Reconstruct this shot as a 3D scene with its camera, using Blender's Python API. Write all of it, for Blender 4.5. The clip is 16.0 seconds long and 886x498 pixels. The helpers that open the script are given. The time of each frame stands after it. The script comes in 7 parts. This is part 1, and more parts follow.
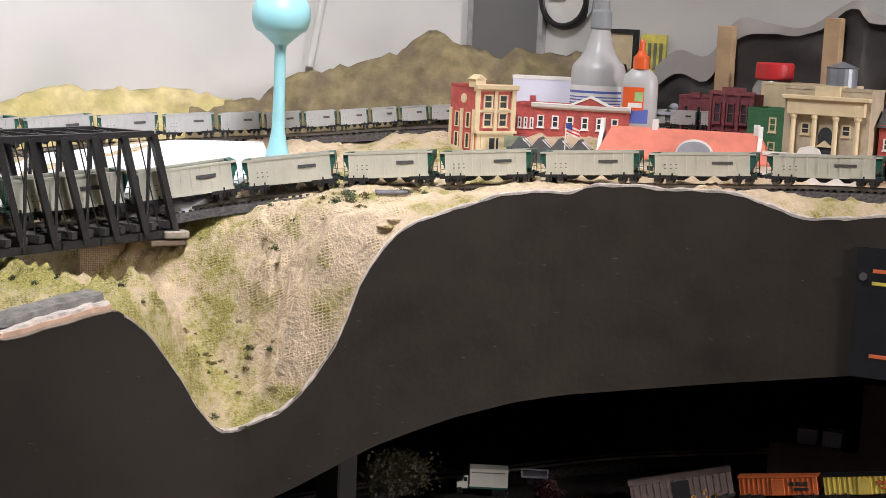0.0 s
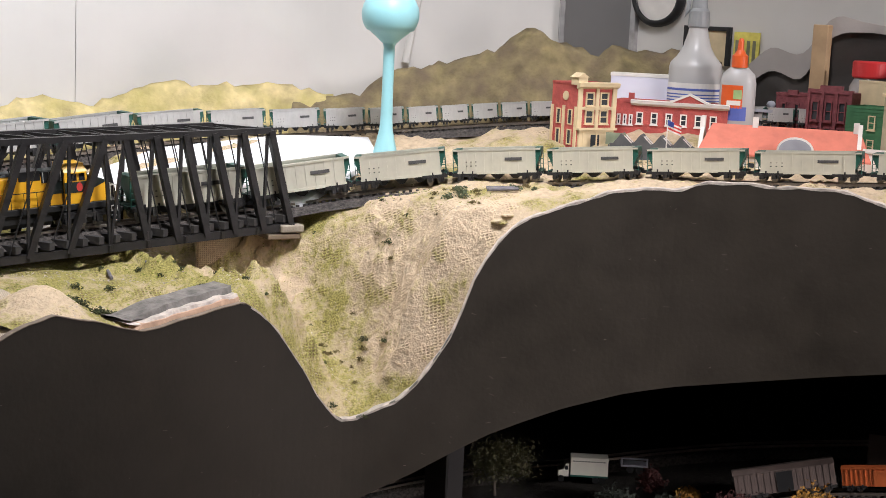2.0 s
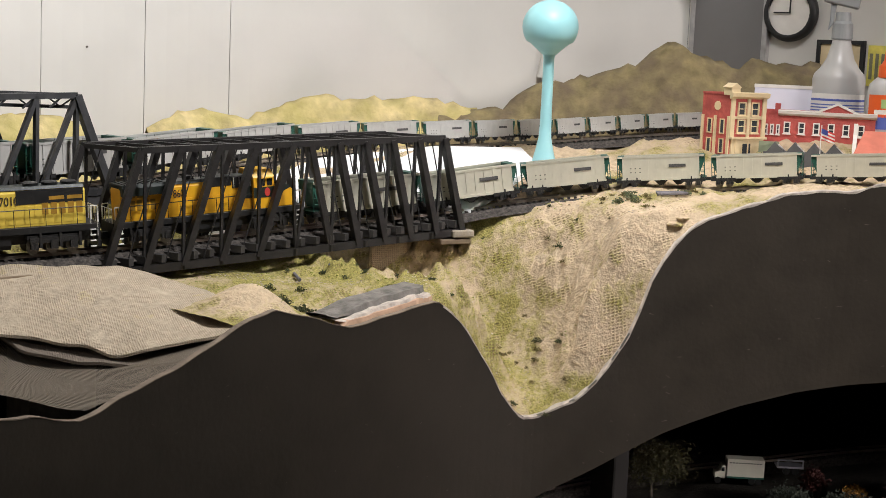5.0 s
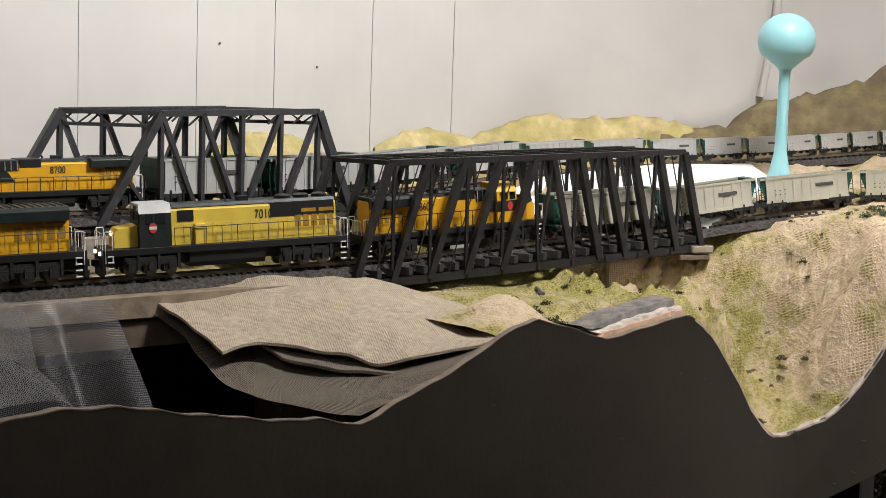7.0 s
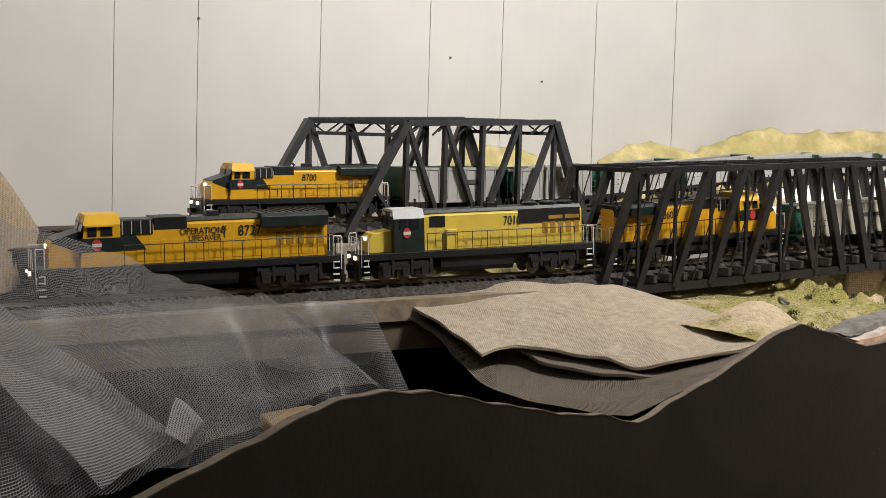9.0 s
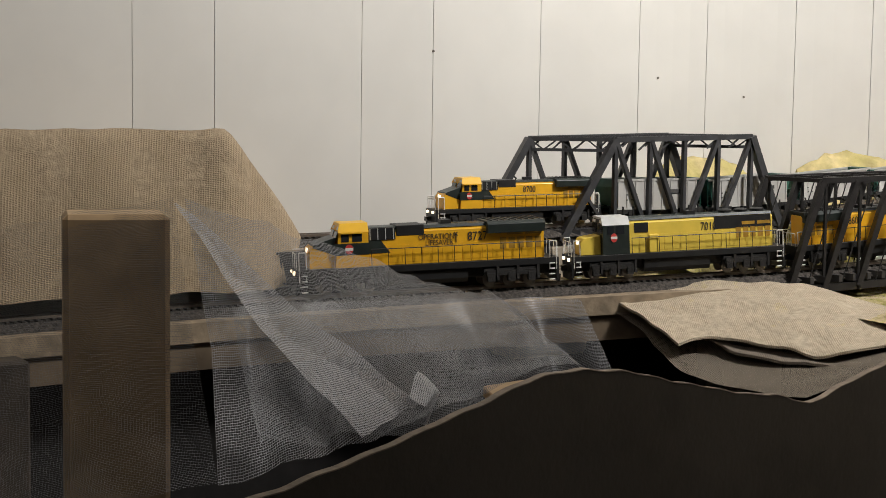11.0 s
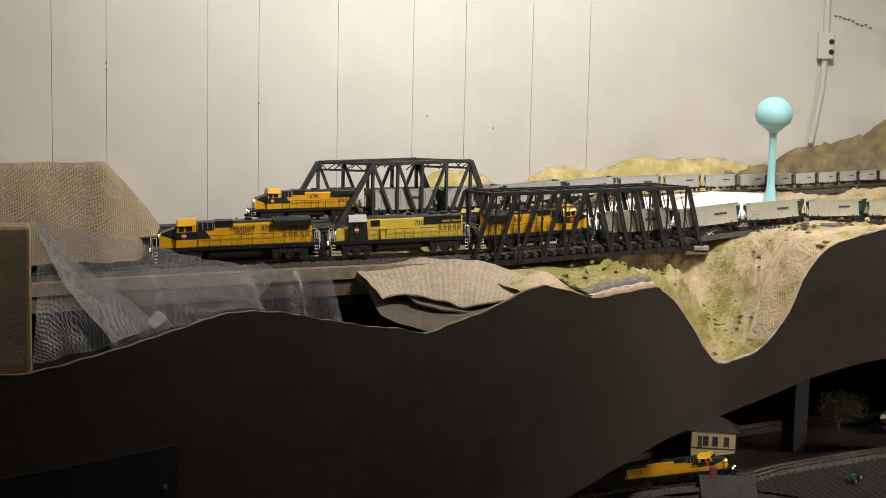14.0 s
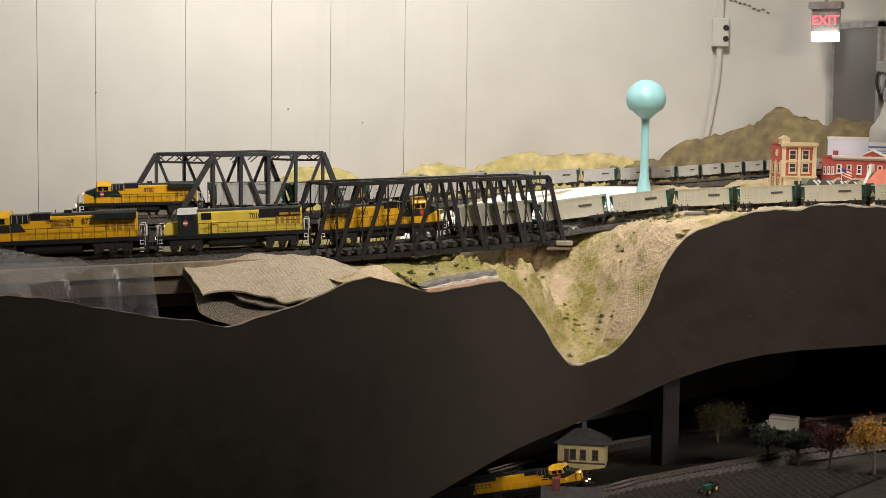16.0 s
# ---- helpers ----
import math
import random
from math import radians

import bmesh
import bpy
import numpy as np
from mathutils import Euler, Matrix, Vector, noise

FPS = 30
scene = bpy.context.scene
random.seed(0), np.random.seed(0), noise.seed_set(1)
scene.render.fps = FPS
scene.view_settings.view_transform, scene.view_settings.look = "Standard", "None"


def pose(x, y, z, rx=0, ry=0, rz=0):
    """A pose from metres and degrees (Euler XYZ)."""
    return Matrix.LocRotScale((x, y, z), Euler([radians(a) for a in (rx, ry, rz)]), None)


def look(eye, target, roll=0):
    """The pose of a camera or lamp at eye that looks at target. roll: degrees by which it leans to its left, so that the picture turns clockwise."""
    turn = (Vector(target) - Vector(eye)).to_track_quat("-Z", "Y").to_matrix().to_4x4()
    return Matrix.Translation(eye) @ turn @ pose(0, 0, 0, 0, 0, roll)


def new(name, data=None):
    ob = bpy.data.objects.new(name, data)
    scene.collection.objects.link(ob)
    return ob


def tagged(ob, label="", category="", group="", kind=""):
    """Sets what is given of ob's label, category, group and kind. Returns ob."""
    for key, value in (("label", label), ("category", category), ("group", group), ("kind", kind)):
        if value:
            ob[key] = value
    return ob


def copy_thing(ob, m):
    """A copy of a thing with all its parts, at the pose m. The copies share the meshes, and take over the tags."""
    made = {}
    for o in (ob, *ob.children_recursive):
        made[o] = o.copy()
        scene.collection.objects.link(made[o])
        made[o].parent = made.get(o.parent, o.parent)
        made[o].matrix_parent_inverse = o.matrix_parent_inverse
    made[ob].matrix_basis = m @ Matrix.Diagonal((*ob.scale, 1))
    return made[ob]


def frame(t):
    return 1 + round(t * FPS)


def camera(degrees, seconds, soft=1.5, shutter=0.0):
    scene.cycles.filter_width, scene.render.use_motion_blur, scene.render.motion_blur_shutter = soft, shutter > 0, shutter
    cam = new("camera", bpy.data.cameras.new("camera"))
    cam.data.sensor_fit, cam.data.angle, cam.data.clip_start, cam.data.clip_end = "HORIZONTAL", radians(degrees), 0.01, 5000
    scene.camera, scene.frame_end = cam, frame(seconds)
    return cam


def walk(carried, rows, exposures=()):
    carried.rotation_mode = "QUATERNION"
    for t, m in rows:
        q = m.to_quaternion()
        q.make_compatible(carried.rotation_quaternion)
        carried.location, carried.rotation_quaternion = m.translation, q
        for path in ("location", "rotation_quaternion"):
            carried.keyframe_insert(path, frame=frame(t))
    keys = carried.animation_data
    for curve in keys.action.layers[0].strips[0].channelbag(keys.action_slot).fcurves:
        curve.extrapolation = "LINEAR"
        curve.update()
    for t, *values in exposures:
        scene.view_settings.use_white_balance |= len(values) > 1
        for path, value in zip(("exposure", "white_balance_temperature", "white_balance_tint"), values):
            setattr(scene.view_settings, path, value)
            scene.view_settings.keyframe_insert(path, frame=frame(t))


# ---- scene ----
cam = camera(33.0, 16.0, soft=0.72)
PATH = [
    (0, (-0.861, -1.405, 1.477), (0.762, -0.271, 1.193), 2.6),
    (0.5, (-0.910, -1.400, 1.482), (0.700, -0.249, 1.190), 2.8),
    (1, (-0.927, -1.383, 1.482), (0.670, -0.217, 1.180), 2.6),
    (1.5, (-0.935, -1.370, 1.488), (0.665, -0.210, 1.182), 2.8),
    (2, (-0.948, -1.363, 1.491), (0.644, -0.191, 1.185), 2.7),
    (2.5, (-0.965, -1.348, 1.486), (0.615, -0.159, 1.185), 2.7),
    (3, (-0.987, -1.325, 1.478), (0.584, -0.123, 1.184), 2.6),
    (3.5, (-1.073, -1.288, 1.475), (0.523, -0.116, 1.191), 2.7),
    (6, (-1.121, -1.213, 1.433), (0.432, 0.025, 1.199), 2.2),
    (6.5, (-1.149, -1.177, 1.425), (0.373, 0.100, 1.202), 2.1),
    (7, (-1.169, -1.150, 1.413), (0.298, 0.192, 1.203), 1.9),
    (7.5, (-1.183, -1.134, 1.410), (0.246, 0.251, 1.206), 1.8),
    (8, (-1.221, -1.106, 1.391), (0.206, 0.284, 1.213), 2.2),
    (8.5, (-1.247, -1.088, 1.381), (0.142, 0.341, 1.209), 2.0),
    (9, (-1.261, -1.075, 1.377), (0.079, 0.401, 1.211), 1.7),
    (9.5, (-1.268, -1.070, 1.374), (0.029, 0.444, 1.212), 1.6),
    (10, (-1.280, -1.068, 1.372), (-0.052, 0.503, 1.218), 1.3),
    (12.5, (-1.538, -1.750, 1.479), (-0.540, -0.030, 1.273), 0.4),
    (13, (-1.537, -1.858, 1.497), (-0.496, -0.164, 1.282), 0.6),
    (13.5, (-1.615, -2.163, 1.543), (-0.569, -0.474, 1.316), 1.3),
    (14, (-1.522, -2.384, 1.574), (-0.511, -0.676, 1.330), 1.2),
    (14.5, (-1.450, -2.562, 1.598), (-0.479, -0.832, 1.347), 1.1),
    (15, (-1.372, -2.603, 1.596), (-0.428, -0.858, 1.345), 0.6),
    (15.5, (-1.332, -2.606, 1.580), (-0.390, -0.859, 1.336), 0.6),
    (16, (-1.091, -2.386, 1.448), (-0.133, -0.639, 1.276), 0.8),
]
walk(cam, [(t, look(eye, target, roll)) for t, eye, target, roll in PATH],
     [(0.0, 0.17, 5700, 16), (3.0, 0.04, 5750, 16), (3.6, -0.03, 5950, 14), (7.0, -0.08, 6000, 13), (12.5, -0.12, 6300, 11), (16.0, -0.18, 6500, 12)])

# ---- light ----
world = bpy.data.worlds.new("room_air")
scene.world = world
world.use_nodes = True
world.node_tree.nodes["Background"].inputs[0].default_value = (0.9, 0.95, 1.0, 1)
world.node_tree.nodes["Background"].inputs[1].default_value = 0.045
scene.view_settings.exposure = 0.0


def area_lamp(name, eye, target, power, size, colour, spread=180):
    d = bpy.data.lights.new(name, "AREA")
    d.energy, d.size, d.color, d.spread = power, size, colour, radians(spread)
    ob = new(name, d)
    ob.matrix_world = look(eye, target)
    return ob


# ---- overhead lamp and added fills ----
area_lamp("layout_lamp", (0.08, -0.72, 2.32), (-0.02, 0.35, 1.68), 13, 0.22, (1.0, 0.95, 0.87), 125)
# Fills with no visible source, added to brighten town, lower right and left.
area_lamp("town_fill", (0.02, -0.66, 2.38), (0.58, -0.60, 1.10), 2.5, 0.3, (1.0, 0.94, 0.86), 75)
area_lamp("aisle_fill", (0.55, -3.45, 2.10), (0.92, -0.70, 0.86), 4.8, 0.5, (1.0, 0.88, 0.76), 36)
area_lamp("left_fill", (-1.5, -0.55, 2.38), (-1.25, 0.42, 1.7), 1.8, 0.3, (1.0, 0.95, 0.88), 110)

# ---- materials ----
MATS = {}


def mat(name, base, rough=0.7, metal=0.0, var=0.25, scale=60.0, bump=0.15, bump_scale=None, second=None, second_at=0.55, coat=0.0, second_scale=6.0, second_soft=0.08):
    """A painted or natural surface: two scales of colour change and fine relief."""
    if name in MATS:
        return MATS[name]
    m = bpy.data.materials.new(name)
    m.use_nodes = True
    n, l = m.node_tree.nodes, m.node_tree.links
    b = n["Principled BSDF"]
    b.inputs["Roughness"].default_value, b.inputs["Metallic"].default_value = rough, metal
    b.inputs["Coat Weight"].default_value = coat
    co = n.new("ShaderNodeTexCoord")
    fine = n.new("ShaderNodeTexNoise")
    fine.inputs["Scale"].default_value, fine.inputs["Detail"].default_value = scale, 6
    wide = n.new("ShaderNodeTexNoise")
    wide.inputs["Scale"].default_value, wide.inputs["Detail"].default_value = second_scale, 5
    for t in (fine, wide):
        l.new(co.outputs["Object"], t.inputs["Vector"])
    ramp = n.new("ShaderNodeValToRGB")
    lo = [max(0, c * (1 - var)) for c in base]
    hi = [min(1, c * (1 + var)) for c in base]
    ramp.color_ramp.elements[0].color, ramp.color_ramp.elements[1].color = (*lo, 1), (*hi, 1)
    ramp.color_ramp.elements[0].position, ramp.color_ramp.elements[1].position = 0.3, 0.7
    l.new(fine.outputs["Fac"], ramp.inputs["Fac"])
    out = ramp.outputs["Color"]
    if second:
        mask = n.new("ShaderNodeValToRGB")
        mask.color_ramp.elements[0].position, mask.color_ramp.elements[1].position = second_at - second_soft, second_at + second_soft
        l.new(wide.outputs["Fac"], mask.inputs["Fac"])
        mix = n.new("ShaderNodeMix")
        mix.data_type = "RGBA"
        l.new(mask.outputs["Color"], mix.inputs["Factor"])
        l.new(out, mix.inputs["A"])
        mix.inputs["B"].default_value = (*second, 1)
        out = mix.outputs["Result"]
    l.new(out, b.inputs["Base Color"])
    if bump:
        bn = n.new("ShaderNodeTexNoise")
        bn.inputs["Scale"].default_value, bn.inputs["Detail"].default_value = bump_scale or scale * 3, 8
        l.new(co.outputs["Object"], bn.inputs["Vector"])
        bp = n.new("ShaderNodeBump")
        bp.inputs["Strength"].default_value, bp.inputs["Distance"].default_value = bump, 0.002
        l.new(bn.outputs["Fac"], bp.inputs["Height"])
        l.new(bp.outputs["Normal"], b.inputs["Normal"])
    MATS[name] = m
    return m


def glow(name, colour, strength):
    m = bpy.data.materials.new(name)
    m.use_nodes = True
    b = m.node_tree.nodes["Principled BSDF"]
    b.inputs["Base Color"].default_value = (*colour, 1)
    b.inputs["Emission Color"].default_value, b.inputs["Emission Strength"].default_value = (*colour, 1), strength
    return m


def netting(name, colour, pitch, cover, rough=0.4, haze=0.0, across=None):
    """Woven screen: threads in two directions, open between them, with thicker and thinner places."""
    m = bpy.data.materials.new(name)
    m.use_nodes = True
    n, l = m.node_tree.nodes, m.node_tree.links
    b = n["Principled BSDF"]
    b.inputs["Base Color"].default_value, b.inputs["Roughness"].default_value = (*colour, 1), rough
    b.inputs["Specular IOR Level"].default_value = 0.5
    uv = n.new("ShaderNodeUVMap")
    sep = n.new("ShaderNodeSeparateXYZ")
    l.new(uv.outputs["UV"], sep.inputs["Vector"])
    edges = []
    for axis, c in (("X", across or cover), ("Y", cover)):
        mul = n.new("ShaderNodeMath"); mul.operation = "MULTIPLY"; mul.inputs[1].default_value = 1.0 / pitch
        fr = n.new("ShaderNodeMath"); fr.operation = "FRACT"
        gt = n.new("ShaderNodeMath"); gt.operation = "LESS_THAN"; gt.inputs[1].default_value = c
        l.new(sep.outputs[axis], mul.inputs[0]); l.new(mul.outputs[0], fr.inputs[0]); l.new(fr.outputs[0], gt.inputs[0])
        edges.append(gt)
    mx = n.new("ShaderNodeMath"); mx.operation = "MAXIMUM"
    l.new(edges[0].outputs[0], mx.inputs[0]); l.new(edges[1].outputs[0], mx.inputs[1])
    dust = n.new("ShaderNodeTexNoise"); dust.inputs["Scale"].default_value = 14; dust.inputs["Detail"].default_value = 4
    l.new(uv.outputs["UV"], dust.inputs["Vector"])
    rg = n.new("ShaderNodeMapRange")
    rg.inputs[1].default_value, rg.inputs[2].default_value, rg.inputs[3].default_value, rg.inputs[4].default_value = 0.35, 0.75, haze * 0.4, haze * 2.2
    l.new(dust.outputs["Fac"], rg.inputs[0])
    ad = n.new("ShaderNodeMath"); ad.operation = "MAXIMUM"
    l.new(mx.outputs[0], ad.inputs[0]); l.new(rg.outputs[0], ad.inputs[1])
    l.new(ad.outputs[0], b.inputs["Alpha"])
    return m


def gauze(name, base, pitch, holes, stain, stain_at, flock=False, relief=0.7, patchy=0.5):
    """Plaster-stiffened gauze: sandy colour, rows of small open holes, stains or green flock."""
    m = bpy.data.materials.new(name)
    m.use_nodes = True
    n, l = m.node_tree.nodes, m.node_tree.links
    b = n["Principled BSDF"]
    b.inputs["Roughness"].default_value = 0.95
    co = n.new("ShaderNodeTexCoord")

    def noise_tex(scale, detail):
        t = n.new("ShaderNodeTexNoise")
        t.inputs["Scale"].default_value, t.inputs["Detail"].default_value = scale, detail
        l.new(co.outputs["Object"], t.inputs["Vector"])
        return t.outputs["Fac"]

    def calc(op, a, c):
        t = n.new("ShaderNodeMath"); t.operation = op
        for i, v in ((0, a), (1, c)):
            if isinstance(v, float):
                t.inputs[i].default_value = v
            else:
                l.new(v, t.inputs[i])
        return t.outputs[0]

    def ramp(f, stops):
        r = n.new("ShaderNodeValToRGB")
        while len(r.color_ramp.elements) < len(stops):
            r.color_ramp.elements.new(0.5)
        for e, (p, c) in zip(r.color_ramp.elements, stops):
            e.position, e.color = p, (*c, 1) if len(c) == 3 else (c[0], c[0], c[0], 1)
        l.new(f, r.inputs["Fac"])
        return r.outputs["Color"]

    def mix(f, a, c, kind="MIX"):
        t = n.new("ShaderNodeMix"); t.data_type = "RGBA"; t.blend_type = kind
        l.new(f, t.inputs["Factor"]); l.new(a, t.inputs["A"]); l.new(c, t.inputs["B"])
        return t.outputs["Result"]

    fine, mid, wide, grit = noise_tex(150, 6), noise_tex(38, 5), noise_tex(11, 4), noise_tex(520, 4)
    sand = ramp(calc("ADD", calc("MULTIPLY", fine, 0.5), calc("MULTIPLY", mid, 0.5)), [(0.32, [c * 0.72 for c in base]), (0.5, base), (0.68, [min(1, c * 1.22) for c in base])])
    green = ramp(grit, [(0.3, [c * 0.55 for c in stain]), (0.55, stain), (0.75, [min(1, c * 1.35) for c in stain])])
    f = calc("ADD", calc("MULTIPLY", wide, 0.45), calc("ADD", calc("MULTIPLY", mid, 0.3), calc("MULTIPLY", fine, 0.25)))
    if flock:
        at = n.new("ShaderNodeAttribute"); at.attribute_name = "flock"
        f = calc("ADD", f, at.outputs["Fac"])
    mask = ramp(f, [(stain_at - 0.05, [0.0]), (stain_at + 0.07, [1.0])])
    col = mix(mask, sand, green)
    mp = n.new("ShaderNodeMapping"); mp.inputs["Rotation"].default_value = (0, 0, 0.0)
    xyz = n.new("ShaderNodeSeparateXYZ")
    l.new(co.outputs["Object"], xyz.inputs["Vector"])
    px, py, pz = xyz.outputs[0], xyz.outputs[1], xyz.outputs[2]
    cb = n.new("ShaderNodeCombineXYZ")
    l.new(calc("SUBTRACT", calc("MULTIPLY", px, 0.85), calc("MULTIPLY", py, 0.5)), cb.inputs[0])
    l.new(calc("ADD", pz, calc("ADD", calc("MULTIPLY", py, 0.55), calc("MULTIPLY", px, 0.3))), cb.inputs[1])
    l.new(cb.outputs[0], mp.inputs["Vector"])
    vo = n.new("ShaderNodeTexVoronoi"); vo.voronoi_dimensions = "2D"
    vo.inputs["Scale"].default_value, vo.inputs["Randomness"].default_value = 1 / pitch, 0.12
    l.new(mp.outputs["Vector"], vo.inputs["Vector"])
    hole = ramp(vo.outputs["Distance"], [(0.22, [1.0]), (0.40, [0.0])])
    where = ramp(mid, [(patchy - 0.04, [0.0]), (patchy + 0.08, [1.0])])
    open_ = calc("MULTIPLY", calc("MULTIPLY", hole, where), holes)
    dark = n.new("ShaderNodeRGB"); dark.outputs[0].default_value = (base[0] * 0.35, base[1] * 0.3, base[2] * 0.25, 1)
    col = mix(open_, col, dark.outputs[0])
    l.new(col, b.inputs["Base Color"])
    h = calc("SUBTRACT", calc("ADD", calc("MULTIPLY", mid, 2.2 if flock else 0.0), calc("ADD", calc("MULTIPLY", fine, 1.1 if flock else 0.8), calc("MULTIPLY", grit, 0.5))), calc("MULTIPLY", open_, 0.6))
    bp = n.new("ShaderNodeBump")
    bp.inputs["Strength"].default_value, bp.inputs["Distance"].default_value = relief, 0.003
    l.new(h, bp.inputs["Height"])
    l.new(bp.outputs["Normal"], b.inputs["Normal"])
    return m


WALL = mat("wall_paint", (0.64, 0.62, 0.575), 0.45, var=0.04, scale=9, bump=0.05, bump_scale=40)
GREY_DOOR = mat("grey_door_paint", (0.16, 0.155, 0.15), 0.5, var=0.06, scale=12)
CEIL = mat("ceiling_paint", (0.75, 0.73, 0.68), 0.8, var=0.04, scale=8)
CARPET = mat("floor_carpet", (0.07, 0.065, 0.06), 0.95, var=0.3, scale=90, bump=0.5)
FASCIA = mat("hardboard_dark_paint", (0.036, 0.030, 0.0225), 0.38, var=0.25, scale=26, bump=0.16, bump_scale=160, second=(0.049, 0.041, 0.032), second_scale=5, second_soft=0.2)
EDGE = mat("plaster_edge", (0.50, 0.44, 0.38), 0.9, var=0.35, scale=90, bump=0.8)
CUT = mat("hardboard_cut_edge", (0.20, 0.155, 0.115), 0.85, var=0.3, scale=70, bump=0.5)
TERRAIN = gauze("sandy_scenery", (0.60, 0.47, 0.31), 0.0040, 0.62, (0.34, 0.30, 0.085), 0.512, True, 1.0, 0.585)
SAND = mat("sand", (0.55, 0.44, 0.30), 0.95, var=0.2, scale=80, bump=0.5)
CLOTH = gauze("plaster_cloth", (0.52, 0.435, 0.32), 0.0022, 0.5, (0.52, 0.43, 0.17), 0.60, False, 0.8, 0.42)
BURLAP = gauze("burlap", (0.47, 0.365, 0.24), 0.0026, 0.5, (0.42, 0.32, 0.2), 0.55, False, 0.9, 0.4)
BALLAST = mat("ballast", (0.06, 0.052, 0.045), 0.95, var=0.7, scale=260, bump=1.0, bump_scale=300)
TIE = mat("tie_plastic", (0.03, 0.025, 0.02), 0.7, var=0.3)
RAIL = mat("rail_metal", (0.28, 0.24, 0.20), 0.35, metal=0.8, var=0.2)
STEEL = mat("bridge_black", (0.015, 0.0135, 0.013), 0.5, var=0.35, scale=80, bump=0.2)
STEEL2 = mat("bridge_grey", (0.042, 0.042, 0.044), 0.45, var=0.3, scale=80, bump=0.15)
YEL = mat("loco_yellow", (0.80, 0.42, 0.015), 0.36, var=0.08, scale=40, bump=0.04)
YEL2 = mat("loco_pale_yellow", (0.74, 0.54, 0.075), 0.4, var=0.08, scale=40, bump=0.04)
CABY = mat("cab_yellow", (0.82, 0.47, 0.02), 0.38, var=0.06, scale=40, bump=0.03)
DKGREEN = mat("loco_dark_green", (0.018, 0.025, 0.022), 0.4, var=0.2)
BLACK = mat("black_plastic", (0.010, 0.010, 0.010), 0.5, var=0.3)
TRUCKM = mat("truck_black", (0.012, 0.011, 0.010), 0.6, var=0.4, scale=150, bump=0.4)
WHEEL = mat("wheel_metal", (0.25, 0.23, 0.2), 0.35, metal=0.9)
GLASS = mat("dark_window", (0.02, 0.022, 0.025), 0.12, var=0.1, bump=0)
GREYCAR = mat("hopper_grey", (0.46, 0.45, 0.42), 0.55, var=0.12, scale=40, bump=0.1, second=(0.33, 0.31, 0.28), second_at=0.62, second_scale=18, second_soft=0.2)
TANCAR = mat("hopper_tan", (0.50, 0.48, 0.38), 0.55, var=0.1, scale=40, bump=0.1)
CARGREEN = mat("hopper_green", (0.015, 0.085, 0.06), 0.5, var=0.2)
LETTER = mat("black_lettering", (0.02, 0.02, 0.02), 0.6, var=0.1, bump=0)
FADED = mat("faded_lettering", (0.07, 0.068, 0.065), 0.7, var=0.4, scale=200, bump=0)
WHITE = mat("white_handrail", (0.75, 0.74, 0.70), 0.5, var=0.05)
REDM = mat("herald_red", (0.55, 0.05, 0.04), 0.5, var=0.05)
AQUA = mat("tower_aqua", (0.35, 0.67, 0.70), 0.38, var=0.05, scale=20, bump=0.03)
FOAM = mat("white_foam_sheet", (0.88, 0.88, 0.88), 0.8, var=0.02, scale=30, bump=0.1)
WOOD = mat("lumber", (0.17, 0.125, 0.08), 0.75, var=0.25, scale=30, bump=0.3)
PLY = mat("plywood", (0.29, 0.225, 0.15), 0.8, var=0.3, scale=60, bump=0.4)
CONCRETE = mat("abutment_plaster", (0.30, 0.26, 0.20), 0.9, var=0.25, scale=60, bump=0.6)
HEAD = glow("headlamp", (1.0, 0.78, 0.5), 2.5)
POSTW = mat("post_lumber", (0.50, 0.345, 0.19), 0.7, var=0.18, scale=30, bump=0.3)
WHITEROOF = mat("cab_roof_grey", (0.52, 0.52, 0.50), 0.5, var=0.1, scale=60)


